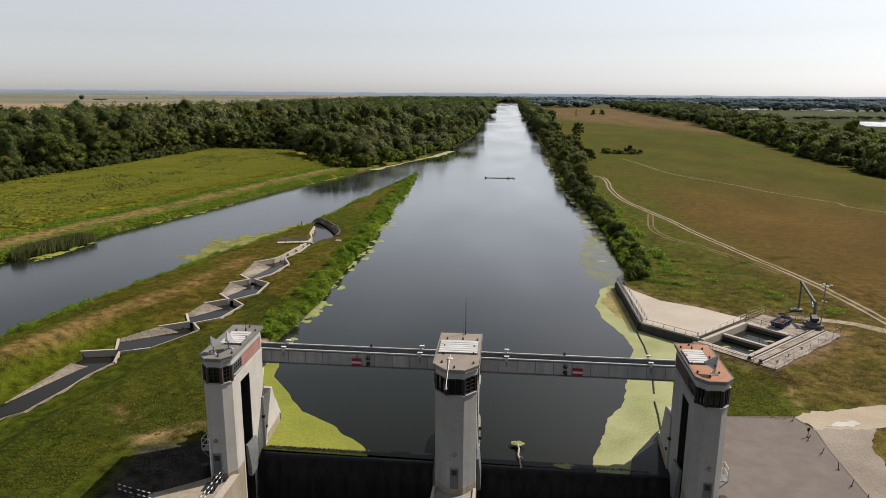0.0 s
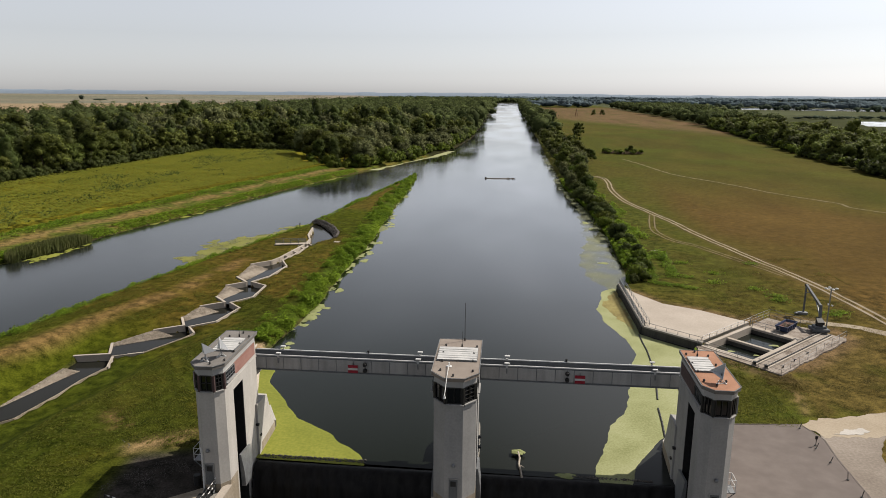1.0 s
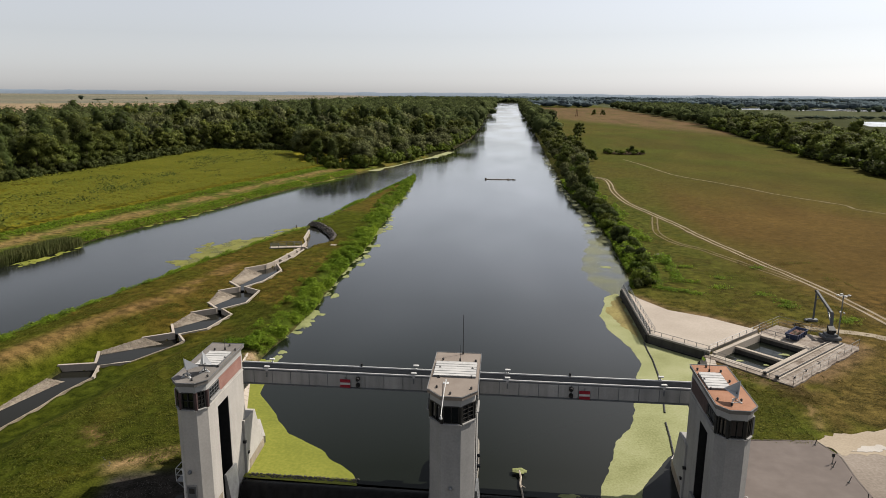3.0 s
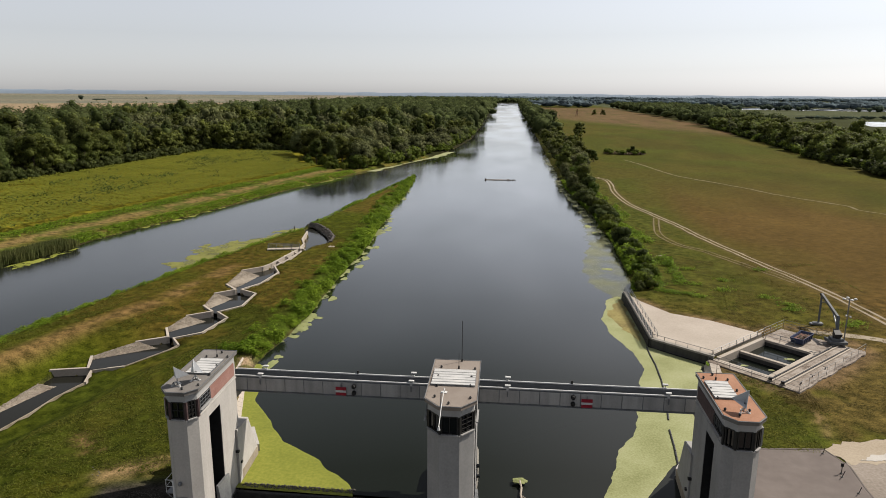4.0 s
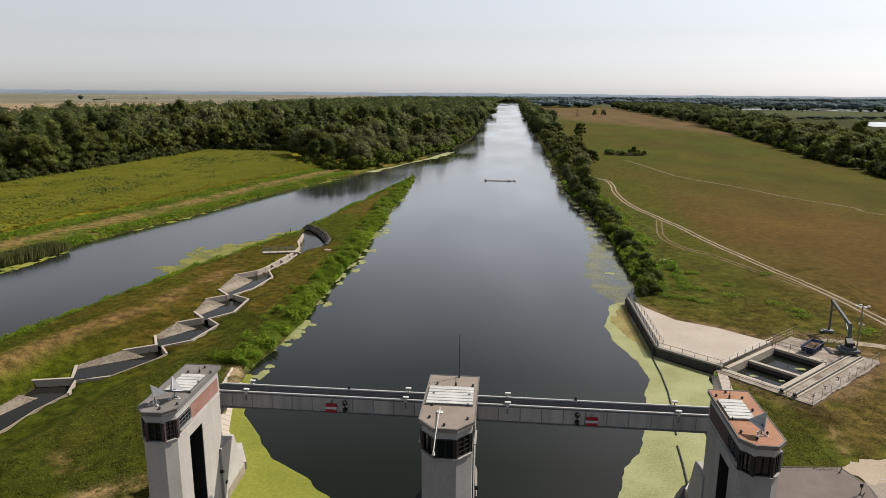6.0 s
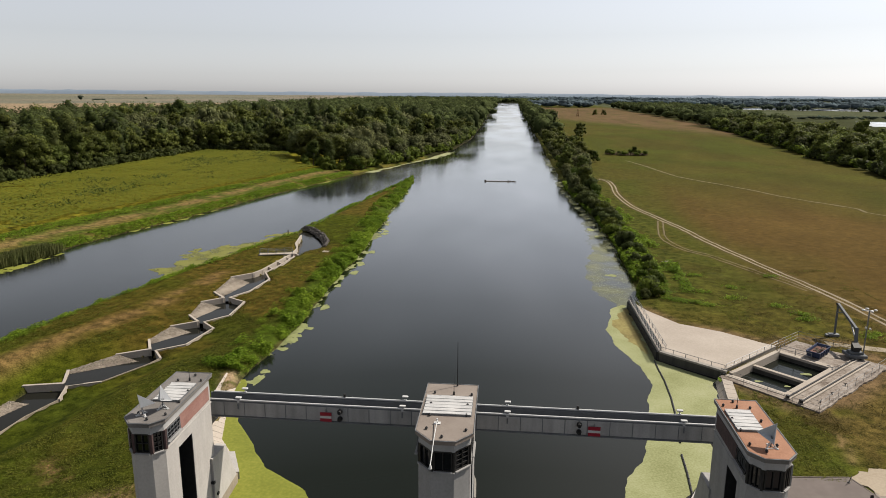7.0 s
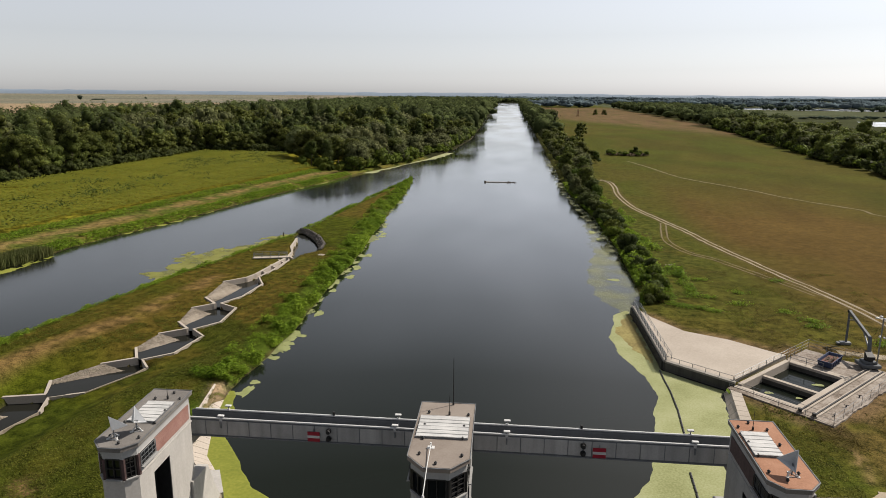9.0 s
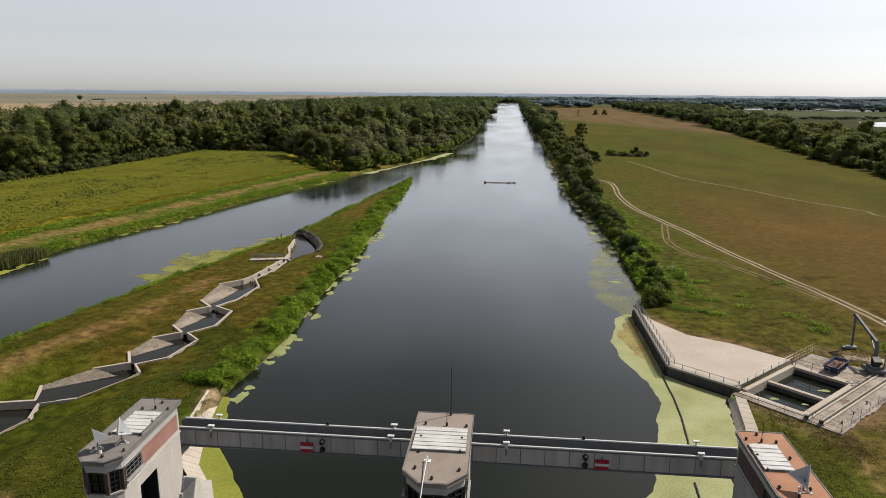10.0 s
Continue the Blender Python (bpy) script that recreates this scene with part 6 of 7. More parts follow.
float_mat("duckweed_mat", line([(104, -62.2), (108, -63.5), (110, -66.0), (112, -68.4), (114, -65.2), (118, -66.2), (122, -67.5), (127, -67.0), (131, -62.8), (135, -59.2), (142, -55.2), (148, -51)]), lambda y: ISLE_LEFT(y) + 0.4, 105, 146, M_ALGAE_DULL, "yellow-green duckweed along the island shore", 6, step=0.2, edge=1.4, cells=60, gaps=0.12, fray=0.5, grain=0.42)
float_mat("duckweed_mat", lambda y: SHORE_LEFT(y) - 1, lambda y: SHORE_LEFT(y) + 3.0 + 2.0 * np.sin(y * 0.06), 258, 352, M_ALGAE_PALE, "pale duckweed strip below the wooded bank", 8, step=0.6, edge=2.2, cells=14, gaps=0.1, fray=-0.2)
float_mat("duckweed_mat", line([(104, -97), (112, -95), (121, -93)]), line([(104, -93.4), (109, -92.2), (115, -91.6), (119, -91.2), (121, -91.6)]), 104, 121, M_ALGAE, "yellow-green weed fringe in front of the reeds", 18, step=0.25, edge=1.2, cells=18, gaps=0.47, grain=0.6)
float_mat("duckweed_mat", lambda y: SHORE_LEFT(y) - 1, lambda y: SHORE_LEFT(y) + 0.3 + 1.3 * np.sin(y * 0.09), 100, 235, M_ALGAE, "thin duckweed rim of the side channel", 10, step=0.3, edge=1.6, cells=16, gaps=0.4, fray=-0.25, grain=0.6)
float_mat("duckweed_mat", lambda y: SHORE_RIGHT(y) - np.interp(y, [100, 106, 120, 135, 160, 175, 330], [1.0, 5.0, 7.2, 5.2, 3.6, 1.6, 1.2]) - 1.6 * value_noise(y * 0.11, y * 0, 5), lambda y: SHORE_RIGHT(y) + 0.6, 101, 330, M_FILM, "thin grey-green weed film below the bank shrubs", 12, step=0.3, edge=1.4, cells=34, gaps=0.1, fray=0.0, grain=0.2)
float_mat("duckweed_mat", lambda y: ISLE_RIGHT(y) - 1.0, lambda y: ISLE_RIGHT(y) + 0.7 + 0.9 * np.sin(y * 0.4), 70, 215, M_LILY, "green floating rim along the island bank", 16, step=0.3, edge=1.2, cells=12, gaps=0.36, fray=-0.25, grain=0.5)


rl = random.Random(3)
spots = []
for k in range(30):
    y = 70 + 95 * rl.random() ** 1.4
    spots.append((float(ISLE_RIGHT(y)) + rl.uniform(0.5, 2.2), y, rl.uniform(0.35, 1.0), rl.uniform(0.4, 1.3)))
lilies(spots, "pale green floating plant patch beside the island bank", 5)
lilies([(20.6, 119, 1.1, 0.7), (22.6, 150, 0.9, 1.6), (21.8, 158, 0.8, 1.8), (6.4, 48.1, 0.9, 0.4)], "floating weed patch on open water", 6)

boom = thing("floating_boom", "thin dark floating boom across the duckweed", "boom")
BOOM = [(19.9, 82.0), (19.8, 79.3), (19.8, 76.5), (19.5, 72.3), (18.9, 67.8), (18.0, 63.1), (17.6, 61.2), (17.3, 58.3), (16.9, 55.5), (16.7, 54.0)]
for a, b in zip(BOOM, BOOM[1:]):
    if a[1] == 63.1:
        continue
    n = max(1, round(math.dist(a, b) / 0.9))
    for i in range(n):
        p = Vector((*a, 0.05)).lerp(Vector((*b, 0.05)), (i + 0.04) / n)
        q = Vector((*a, 0.05)).lerp(Vector((*b, 0.05)), (i + 0.96) / n)
        part("float_segment", rods([p, q], 0.1, 8), M_BLACK, boom)

branch = thing("driftwood", "pale branch caught at the weir with green weed", "driftwood", spot(2.35, 47.7, 0.1))
pts = [(0.1, -0.4, -0.1), (0.0, 0.6, 0.05), (-0.15, 1.6, 0.1), (-0.05, 2.6, 0.15), (-0.2, 3.5, 0.25)]
part("stem", rods(pts, 0.09, 7), M_PALE, branch)
part("twig", rods([(-0.1, 1.5, 0.1), (0.35, 0.9, 0.15)], 0.04, 6), M_PALE, branch)
wd = bmesh.new()
for k in range(5):
    a = k * 1.26
    m = Matrix.Translation((-0.2 + 0.35 * math.cos(a), 3.55 + 0.25 * math.sin(a), 0.2)) @ Matrix.Diagonal((0.42, 0.3, 0.1, 1))
    bmesh.ops.create_icosphere(wd, subdivisions=1, radius=1, matrix=m)
part("weed_clump", wd, M_LILY, branch, "pale green weed clump")

raft = thing("floating_log", "pale log with dark brush adrift on the river", "driftwood", spot(-1.5, 239.5, 0.0))
part("log", rods([(-6.2, 0.2, 0.08), (-1.5, -0.1, 0.12), (4.0, 0.1, 0.06)], 0.17, 8), M_PALE, raft)
part("stump", rods([(-6.2, 0, 0), (-6.1, 0.1, 0.5)], 0.35, 8), M_BARK, raft)
rr = random.Random(8)
bb = bmesh.new()
for k in range(22):
    p = Vector((rr.uniform(2.6, 5.4), rr.uniform(-0.6, 0.6), 0.0))
    rod(bb, p, p + Vector((rr.uniform(-0.8, 0.8), rr.uniform(-0.5, 0.5), rr.uniform(0.15, 0.55))), 0.07, 5)
part("brush", bb, M_BARK, raft, "dark tangle of twigs")
rubble("crest_debris", [[(-22.0, 47.7, 0.02), (-12.0, 47.9, 0.02), (-12.0, 48.4, 0.02), (-22.0, 48.2, 0.02)], [(7, 47.9, 0.02), (14, 48.0, 0.02), (14, 48.3, 0.02), (7, 48.2, 0.02)]], [420, 160], 0.06, M_DARKSTONE, "dark flotsam washed against the gate crest", 9)


# ---- plants ----
def cards(centres, normals, size, r, aspect=0.62, jitter=0.5):
    """Small pointed leaf sprays (four-cornered) at the given places, facing roughly along the normals."""
    n = len(centres)
    lead = normals / (np.linalg.norm(normals, axis=1, keepdims=True) + 1e-9)
    nr = lead + jitter * r.normal(size=(n, 3))
    nr /= np.linalg.norm(nr, axis=1, keepdims=True) + 1e-9
    nr *= np.sign((nr * lead).sum(1, keepdims=True) + 1e-9)
    t = np.cross(nr, r.normal(size=(n, 3)))
    t /= np.linalg.norm(t, axis=1, keepdims=True) + 1e-9
    b = np.cross(nr, t)
    s = (np.asarray(size) * (0.6 + 0.8 * r.random(n)))[:, None]
    t, b = t * s, b * s * aspect
    v = np.stack([centres - t, centres - b + nr * s * 0.15, centres + t, centres + b + nr * s * 0.15], 1).reshape(-1, 3)
    shade = np.repeat(lead * 0.62 + nr * 0.38, 4, 0)
    return v, np.arange(4 * n).reshape(n, 4), shade / np.linalg.norm(shade, axis=1, keepdims=True)


ICO = bmesh.new()
bmesh.ops.create_icosphere(ICO, subdivisions=1, radius=1)
ICO_V = np.array([v.co[:] for v in ICO.verts])
ICO_F = np.array([[v.index for v in f.verts] for f in ICO.faces])
ICO.free()


BUSHES = ("shrub", "thicket")


def crown_lumps(kind, h, w, r):
    """Centres and radii of the boughs' leaf masses."""
    out = []
    if kind == "poplar":
        for k in range(11):
            f = k / 10
            z = h * (0.2 + 0.72 * f)
            rad = w * (0.26 + 0.2 * math.sin(math.pi * (0.15 + 0.8 * f)))
            a = r.random() * 6.28
            o = w * 0.24 * (1 - 0.6 * f)
            out.append((o * math.cos(a), o * math.sin(a), z, rad, rad * 1.15))
    elif kind == "shrub":
        for k in range(7):
            a = r.random() * 6.28
            o = w * 0.34 * math.sqrt(r.random())
            rad = w * (0.22 + 0.12 * r.random())
            out.append((o * math.cos(a), o * math.sin(a), h * (0.3 + 0.38 * r.random()), rad, min(rad, h * 0.42)))
    elif kind == "thicket":
        for k in range(12):
            a, f = 2.4 * k + r.random(), r.random()
            o = w * 0.3 * math.sqrt(r.random()) * (1.15 - 0.5 * f)
            rad = w * (0.17 + 0.08 * r.random())
            out.append((o * math.cos(a), o * math.sin(a), h * (0.22 + 0.5 * f), rad, rad))
    else:
        count = 22 if kind == "oak" else 18
        for k in range(count):
            a = 2.4 * k + r.random()
            f = r.random()
            o = w * 0.36 * (0.35 + 0.65 * math.sqrt(r.random())) * (1.1 - 0.5 * f)
            rad = w * (0.13 + 0.1 * r.random())
            out.append((o * math.cos(a), o * math.sin(a), h * (0.22 + 0.62 * f), rad, rad * (0.85 if kind == "oak" else 1.05)))
        out.append((0, 0, h * 0.62, w * 0.27, h * 0.27))
    return out


MODELS = {}


def tree_kind(kind, h, w, n_cards, size, seed, label):
    """One tree with trunk, limbs and a crown of leaf sprays on uneven bough masses."""
    r = np.random.default_rng(seed)
    t = thing("bush" if kind in BUSHES else "tree", label, "bush" if kind in BUSHES else "tree", pose(0, 0, -500), "bank bushes" if kind in BUSHES else "woodland trees")
    lumps = crown_lumps(kind, h, w, r)
    bm = bmesh.new()
    top = h * (0.4 if kind in BUSHES else 0.6)
    rad = 0.022 * h + 0.05
    rod(bm, (0, 0, -0.4), (0.02 * h, 0, top), rad, 8, rad * 0.4)
    for lx, ly, lz, lr, lh in lumps[:6]:
        rod(bm, (0.01 * h, 0, min(lz * 0.6, top * 0.8)), (lx, ly, lz), rad * 0.35, 5, rad * 0.12)
    part("trunk", bm, M_BARK, t)
    n = 0
    quads_v, quads_f, quads_n, tri_n = [], [], [], []
    weight = np.array([l[3] ** 2 for l in lumps])
    weight /= weight.sum()
    tri_v, tri_f, tn = [], [], 0
    for (lx, ly, lz, lr, lh), wgt in zip(lumps, weight):
        c = np.array([lx, ly, lz])
        k = max(6, int(n_cards * wgt))
        d = r.normal(size=(k, 3))
        d[:, 2] = np.where(d[:, 2] < -0.3, -d[:, 2] * 0.6, d[:, 2])
        d /= np.linalg.norm(d, axis=1, keepdims=True)
        bump_ = 0.74 + 0.42 * r.random((k, 1))
        pos = c + d * np.array([lr, lr, lh]) * bump_
        lead = d + 0.35 * (c - np.array([0, 0, h * 0.5])) / w
        v, f, nn = cards(pos, lead, size, r)
        quads_n.append(nn)
        quads_v.append(v)
        quads_f.append(f + n)
        n += len(v)
        core = c + ICO_V * np.array([lr, lr, lh]) * (0.6 + 0.25 * r.random((len(ICO_V), 1)))
        tri_v.append(core)
        tri_n.append(ICO_V)
        tri_f.append(ICO_F + tn)
        tn += len(core)
    qv, qf = np.concatenate(quads_v), np.concatenate(quads_f)
    tv, tf = np.concatenate(tri_v), np.concatenate(tri_f)
    MODELS[(kind, sum(1 for k in MODELS if k[0] == kind))] = ((qv, qf, np.concatenate(quads_n)), (tv, tf, np.concatenate(tri_n)))
    faces = np.concatenate([qf[:, [0, 1, 2]], qf[:, [0, 2, 3]], tf + len(qv)])
    me = fast_mesh("crown", np.concatenate([qv, tv]), faces, LEAF[kind], normals=np.concatenate(quads_n + tri_n), loose=True)
    ob = new("crown", me)
    ob.parent = t
    return t


KINDS = {
    "oak": [tree_kind("oak", 17, 13, 2200, 0.34, 11, "tall dark green broadleaf tree in the wood"), tree_kind("oak", 14, 12, 2000, 0.33, 12, "broad dark green tree in the wood")],
    "willow": [tree_kind("willow", 11, 11, 1900, 0.29, 13, "grey-green rounded willow at the wood edge"), tree_kind("willow", 9, 9, 1700, 0.27, 14, "low grey-green willow at the wood edge")],
    "poplar": [tree_kind("poplar", 20, 9, 2100, 0.33, 15, "tall green poplar standing in the wood"), tree_kind("poplar", 18, 8, 1900, 0.32, 16, "slender green poplar standing in the wood")],
    "ash": [tree_kind("ash", 13, 12, 2000, 0.31, 23, "light green rounded ash tree at the meadow edge"), tree_kind("ash", 11, 11, 1800, 0.3, 24, "low light green ash tree at the meadow edge")],
    "thicket": [tree_kind("thicket", 4.2, 4.4, 900, 0.2, 20, "dark green rounded bush on the river bank"), tree_kind("thicket", 3.4, 4.2, 800, 0.19, 21, "broad dark green bush on the river bank")],
    "shrub": [tree_kind("shrub", 3.6, 4.6, 560, 0.26, 17, "dense green bush on the river bank"), tree_kind("shrub", 2.6, 3.6, 460, 0.22, 18, "low bright green bush on the river bank"),
              tree_kind("shrub", 5.0, 5.2, 640, 0.28, 19, "large leafy bush on the river bank")],
}
rt = random.Random(21)
planted = []


def plant(kind, which, x, y, scale=1.0, tall=1.0):
    """Note a tree: model, place, turn and size."""
    planted.append((kind, which % len(KINDS[kind]), x, y, rt.uniform(0, 360), scale * rt.uniform(0.9, 1.1), scale * tall * rt.uniform(0.9, 1.1)))


def scatter(x0, x1, y0, y1, gap, keep, seed):
    r = random.Random(seed)
    out = []
    y = y0
    while y < y1:
        x = x0 + r.uniform(0, gap)
        while x < x1:
            px, py = x + r.uniform(-0.4, 0.4) * gap, y + r.uniform(-0.4, 0.4) * gap
            if keep(px, py):
                out.append((px, py))
            x += gap
        y += gap * 0.9
    return out


WOOD_EDGE = line([(60, -182), (130, -178), (181, -171), (234, -166), (314, -161.5), (318, -161)])


def left_wood(x, y):
    if x > float(SHORE_LEFT(y)) - 3:
        return False
    if y < 316:
        if x < -150:
            return x < float(WOOD_EDGE(y)) - 2
        return x > -113 and y > float(np.interp(x, [-113, -108, -100, -92, -80, -66, -58], [312, 300, 284, 264, 257, 253, 252])) + 2
    return True


def left_depth(x, y):
    """How far inside the wood, from its open edges."""
    a = float(WOOD_EDGE(y)) - x if y < 316 else min(y - 312 if x < -100 else 99, 99)
    b = float(SHORE_LEFT(y)) - x
    return min(abs(a), abs(b)) if y >= 316 or x < -150 else b


for x, y in scatter(-330, -20, 110, 470, 9.0, left_wood, 31):
    d = left_depth(x, y)
    if x < -150 and y < 316 and d > 95 or d > 30 and rt.random() < 0.3:
        continue
    drift = float(fractal(np.array([x / 38.0]), np.array([y / 38.0]), 61, 3)[0])
    drift += 0.22 if x < -150 and y < 300 else 0.0
    lift = 0.72 + 0.75 * float(fractal(np.array([x / 24.0]), np.array([y / 24.0]), 67, 2)[0])
    if d < 9:
        for _ in range(2):
            low = ("thicket", rt.randrange(2), 0.95) if x < -110 else ("shrub", rt.randrange(3), 1.0)
            plant(low[0], low[1], x + rt.uniform(-4, 4), y + rt.uniform(-4, 4), rt.uniform(0.9, 1.7) * low[2])
        if rt.random() < 0.75:
            plant("willow" if drift < 0.44 else "oak", rt.randrange(2), x, y, rt.uniform(0.6, 0.95) * lift)
    elif d < 26:
        plant("willow" if drift < 0.46 else rt.choice(("oak", "oak", "poplar")), rt.randrange(2), x, y, rt.uniform(0.65, 0.9) * lift)
    else:
        kind = "willow" if drift < 0.42 else "oak" if drift < 0.6 else "poplar"
        if rt.random() < 0.2:
            kind = rt.choice(("oak", "poplar", "willow"))
        plant(kind, rt.randrange(2), x, y, rt.uniform(0.95, 1.2) * {"willow": 1.2, "oak": 0.92, "poplar": 0.8}[kind] * lift, 0.85 + 0.2 * min(1, (d - 26) / 40))

# a skirt of bushes along the field
for k in range(150):
    y = rt.uniform(100, 316)
    plant("thicket", rt.randrange(2), float(WOOD_EDGE(y)) - rt.uniform(0.3, 4.5), y, rt.uniform(0.8, 1.6))
for k in range(60):
    plant("thicket", rt.randrange(2), rt.uniform(-160, -112), rt.uniform(316, 320), rt.uniform(0.8, 1.5))

# bushes and willows that lean over the water below the left wood
for k in range(70):
    y = 254 + 220 * rt.random() ** 1.2
    plant("shrub", rt.randrange(3), float(SHORE_LEFT(y)) - rt.uniform(0.6 if y > 350 else 2.0, 4.0), y, rt.uniform(0.7, 1.5))
for k in range(36):
    y = 258 + 210 * rt.random()
    plant("willow", rt.randrange(2), float(SHORE_LEFT(y)) - rt.uniform(2.5 if y > 340 else 5.0, 7.0), y, rt.uniform(0.5, 0.95))
for k in range(16):
    plant("shrub", rt.randrange(3), rt.uniform(-88, -66), rt.uniform(250, 262), rt.uniform(0.6, 1.2))

# bank bushes on the right: low and loose near the quay, then round bushes, then a ragged line of small trees
y = 105.0
while y < 480:
    big = min(1.0, max(0.0, (y - 170) / 150))
    lane = 1 + int(1.6 + 2.2 * big)
    for k in range(lane):
        if rt.random() < 0.34:
            continue
        x = float(SHORE_RIGHT(y)) + 1.6 + 2.2 * big + k * (2.0 + 2.0 * big) + rt.uniform(-0.8, 0.8)
        if y < 135 and k > 1 or y < 112 and k > 0:
            continue
        if big < 0.6 and rt.random() < 0.42:
            plant("thicket", rt.randrange(2), x, y + rt.uniform(-1, 1), rt.uniform(0.6, 1.15) * (1.0 if y > 150 else 0.7))
        elif big < 0.25 or rt.random() > big * 0.85:
            plant("shrub", rt.randrange(3), x, y + rt.uniform(-1, 1), rt.uniform(0.35, 1.1) * (0.75 + 0.5 * big) * (0.95 if y > 165 else 0.62))
        else:
            plant(rt.choice(("willow", "oak", "willow")), rt.randrange(2), x, y + rt.uniform(-1, 1), rt.uniform(0.38, 0.72))
    y += (1.5 + 4.0 * big) * rt.uniform(0.8, 1.3)
for x, y, s in ((26.6, 158, 0.9), (27.2, 139, 1.25), (27.9, 121, 0.7), (26.0, 150, 0.9), (26.0, 105.6, 0.5), (25.0, 107.5, 0.8), (26.8, 112, 0.8), (23.9, 192, 1.75), (25.0, 186, 1.2), (25.6, 206, 1.4), (29, 214, 1.9)):
    plant("thicket" if s > 1.1 else "shrub", 0, x, y, s * (0.85 if s > 1.1 else 1.0))
# meadow bushes and lone trees
for k in range(34):
    plant("shrub", rt.randrange(3), rt.uniform(56, 77), rt.uniform(342, 356), rt.uniform(0.35, 0.7))
plant("oak", 1, 71, 350, 0.36)
for x, y, s in ((42, 312, 0.42), (43.5, 306, 0.35), (56, 490, 0.7), (60, 497, 0.6), (48, 420, 0.6), (133, 950, 0.6), (147, 956, 0.65)):
    plant("oak", rt.randrange(2), x, y, s)


def right_wood(x, y):
    edge = float(np.interp(y, [200, 272, 338, 392, 477, 584, 700], [151, 155.5, 161, 171, 184, 199, 210]))
    return edge + 3 < x < edge + 62


for x, y in scatter(155, 262, 215, 640, 9.4, right_wood, 41):
    kind = rt.choice(("ash", "ash", "willow", "oak", "shrub" if rt.random() < 0.4 else "ash"))
    plant(kind, rt.randrange(2), x, y, (rt.uniform(0.72, 1.05) if kind != "shrub" else 1.5) * (0.8 if x - 168 < (y - 330) * 0.09 else 1.0))


for k in range(230):
    y = rt.uniform(215, 640)
    plant(rt.choice(("thicket", "shrub")), rt.randrange(2), float(np.interp(y, [200, 272, 338, 392, 477, 584, 700], [151, 155.5, 161, 171, 184, 199, 210])) + rt.uniform(0.5, 5), y, rt.uniform(0.9, 2.0))


# the trees nearest to the weir stand as things of their own, the rest of the wood is one mass a kind
planted.sort(key=lambda p: math.hypot(p[2], p[3] - 10))
counted = {"tree": 0, "bush": 0}
massed = {}
first_use = set()
for kind, which, x, y, turn, wide, tall in planted:
    sort = "bush" if kind in BUSHES else "tree"
    if counted[sort] < (210 if sort == "tree" else 220):
        counted[sort] += 1
        src = KINDS[kind][which]
        m = spot(x, y, max(gz(x, y), 0.0) - 0.05, 0, 0, turn)
        if (kind, which) in first_use:
            ob = copy_thing(src, m)
        else:
            first_use.add((kind, which))
            src.matrix_basis = m
            ob = src
        ob.scale = (wide, wide, tall)
    else:
        massed.setdefault(kind, []).append((which, x, y, turn, wide, tall))
for kind, trees in massed.items():
    r = np.random.default_rng(len(trees))
    vs, fs, ns, tints, n = [], [], [], [], 0
    for which, x, y, turn, wide, tall in trees:
        (qv, qf, qn), (tv, tf, tn) = MODELS[(kind, which)]
        pick = r.choice(len(qf), int(len(qf) * 0.24), replace=False)
        quad = qv.reshape(-1, 4, 3)[pick]
        nrm = np.concatenate([qn.reshape(-1, 4, 3)[pick].reshape(-1, 3), tn])
        mid = quad.mean(1, keepdims=True)
        quad = (mid + (quad - mid) * 1.6).reshape(-1, 3)
        v = np.concatenate([quad, tv])
        f = np.arange(len(quad)).reshape(-1, 4)
        f = np.concatenate([f[:, [0, 1, 2]], f[:, [0, 2, 3]], tf + len(quad)])
        ca, sa = math.cos(radians(turn)), math.sin(radians(turn))
        v = np.stack([(v[:, 0] * ca - v[:, 1] * sa) * wide + x, (v[:, 0] * sa + v[:, 1] * ca) * wide + y, v[:, 2] * tall + max(gz(x, y), 0.0)], 1)
        ns.append(np.stack([nrm[:, 0] * ca - nrm[:, 1] * sa, nrm[:, 0] * sa + nrm[:, 1] * ca, nrm[:, 2]], 1))
        vs.append(v)
        fs.append(f + n)
        tints.append(np.full(len(v), r.uniform(-0.28, 0.32)))
        n += len(v)
    me = fast_mesh("woodland", np.concatenate(vs), np.concatenate(fs), LEAF[kind], normals=np.concatenate(ns))
    at = me.attributes.new("tint", "FLOAT", "POINT")
    at.data.foreach_set("value", np.concatenate(tints).astype(np.float32))
    tagged(new("woodland", me), {"oak": "dark green broadleaf wood", "willow": "grey-green willow wood", "poplar": "tall green poplar wood", "ash": "light green ash wood beside the meadow", "shrub": "dense green scrub by the river", "thicket": "dark green thicket at the wood edge"}[kind], "trees", kind="stuff")


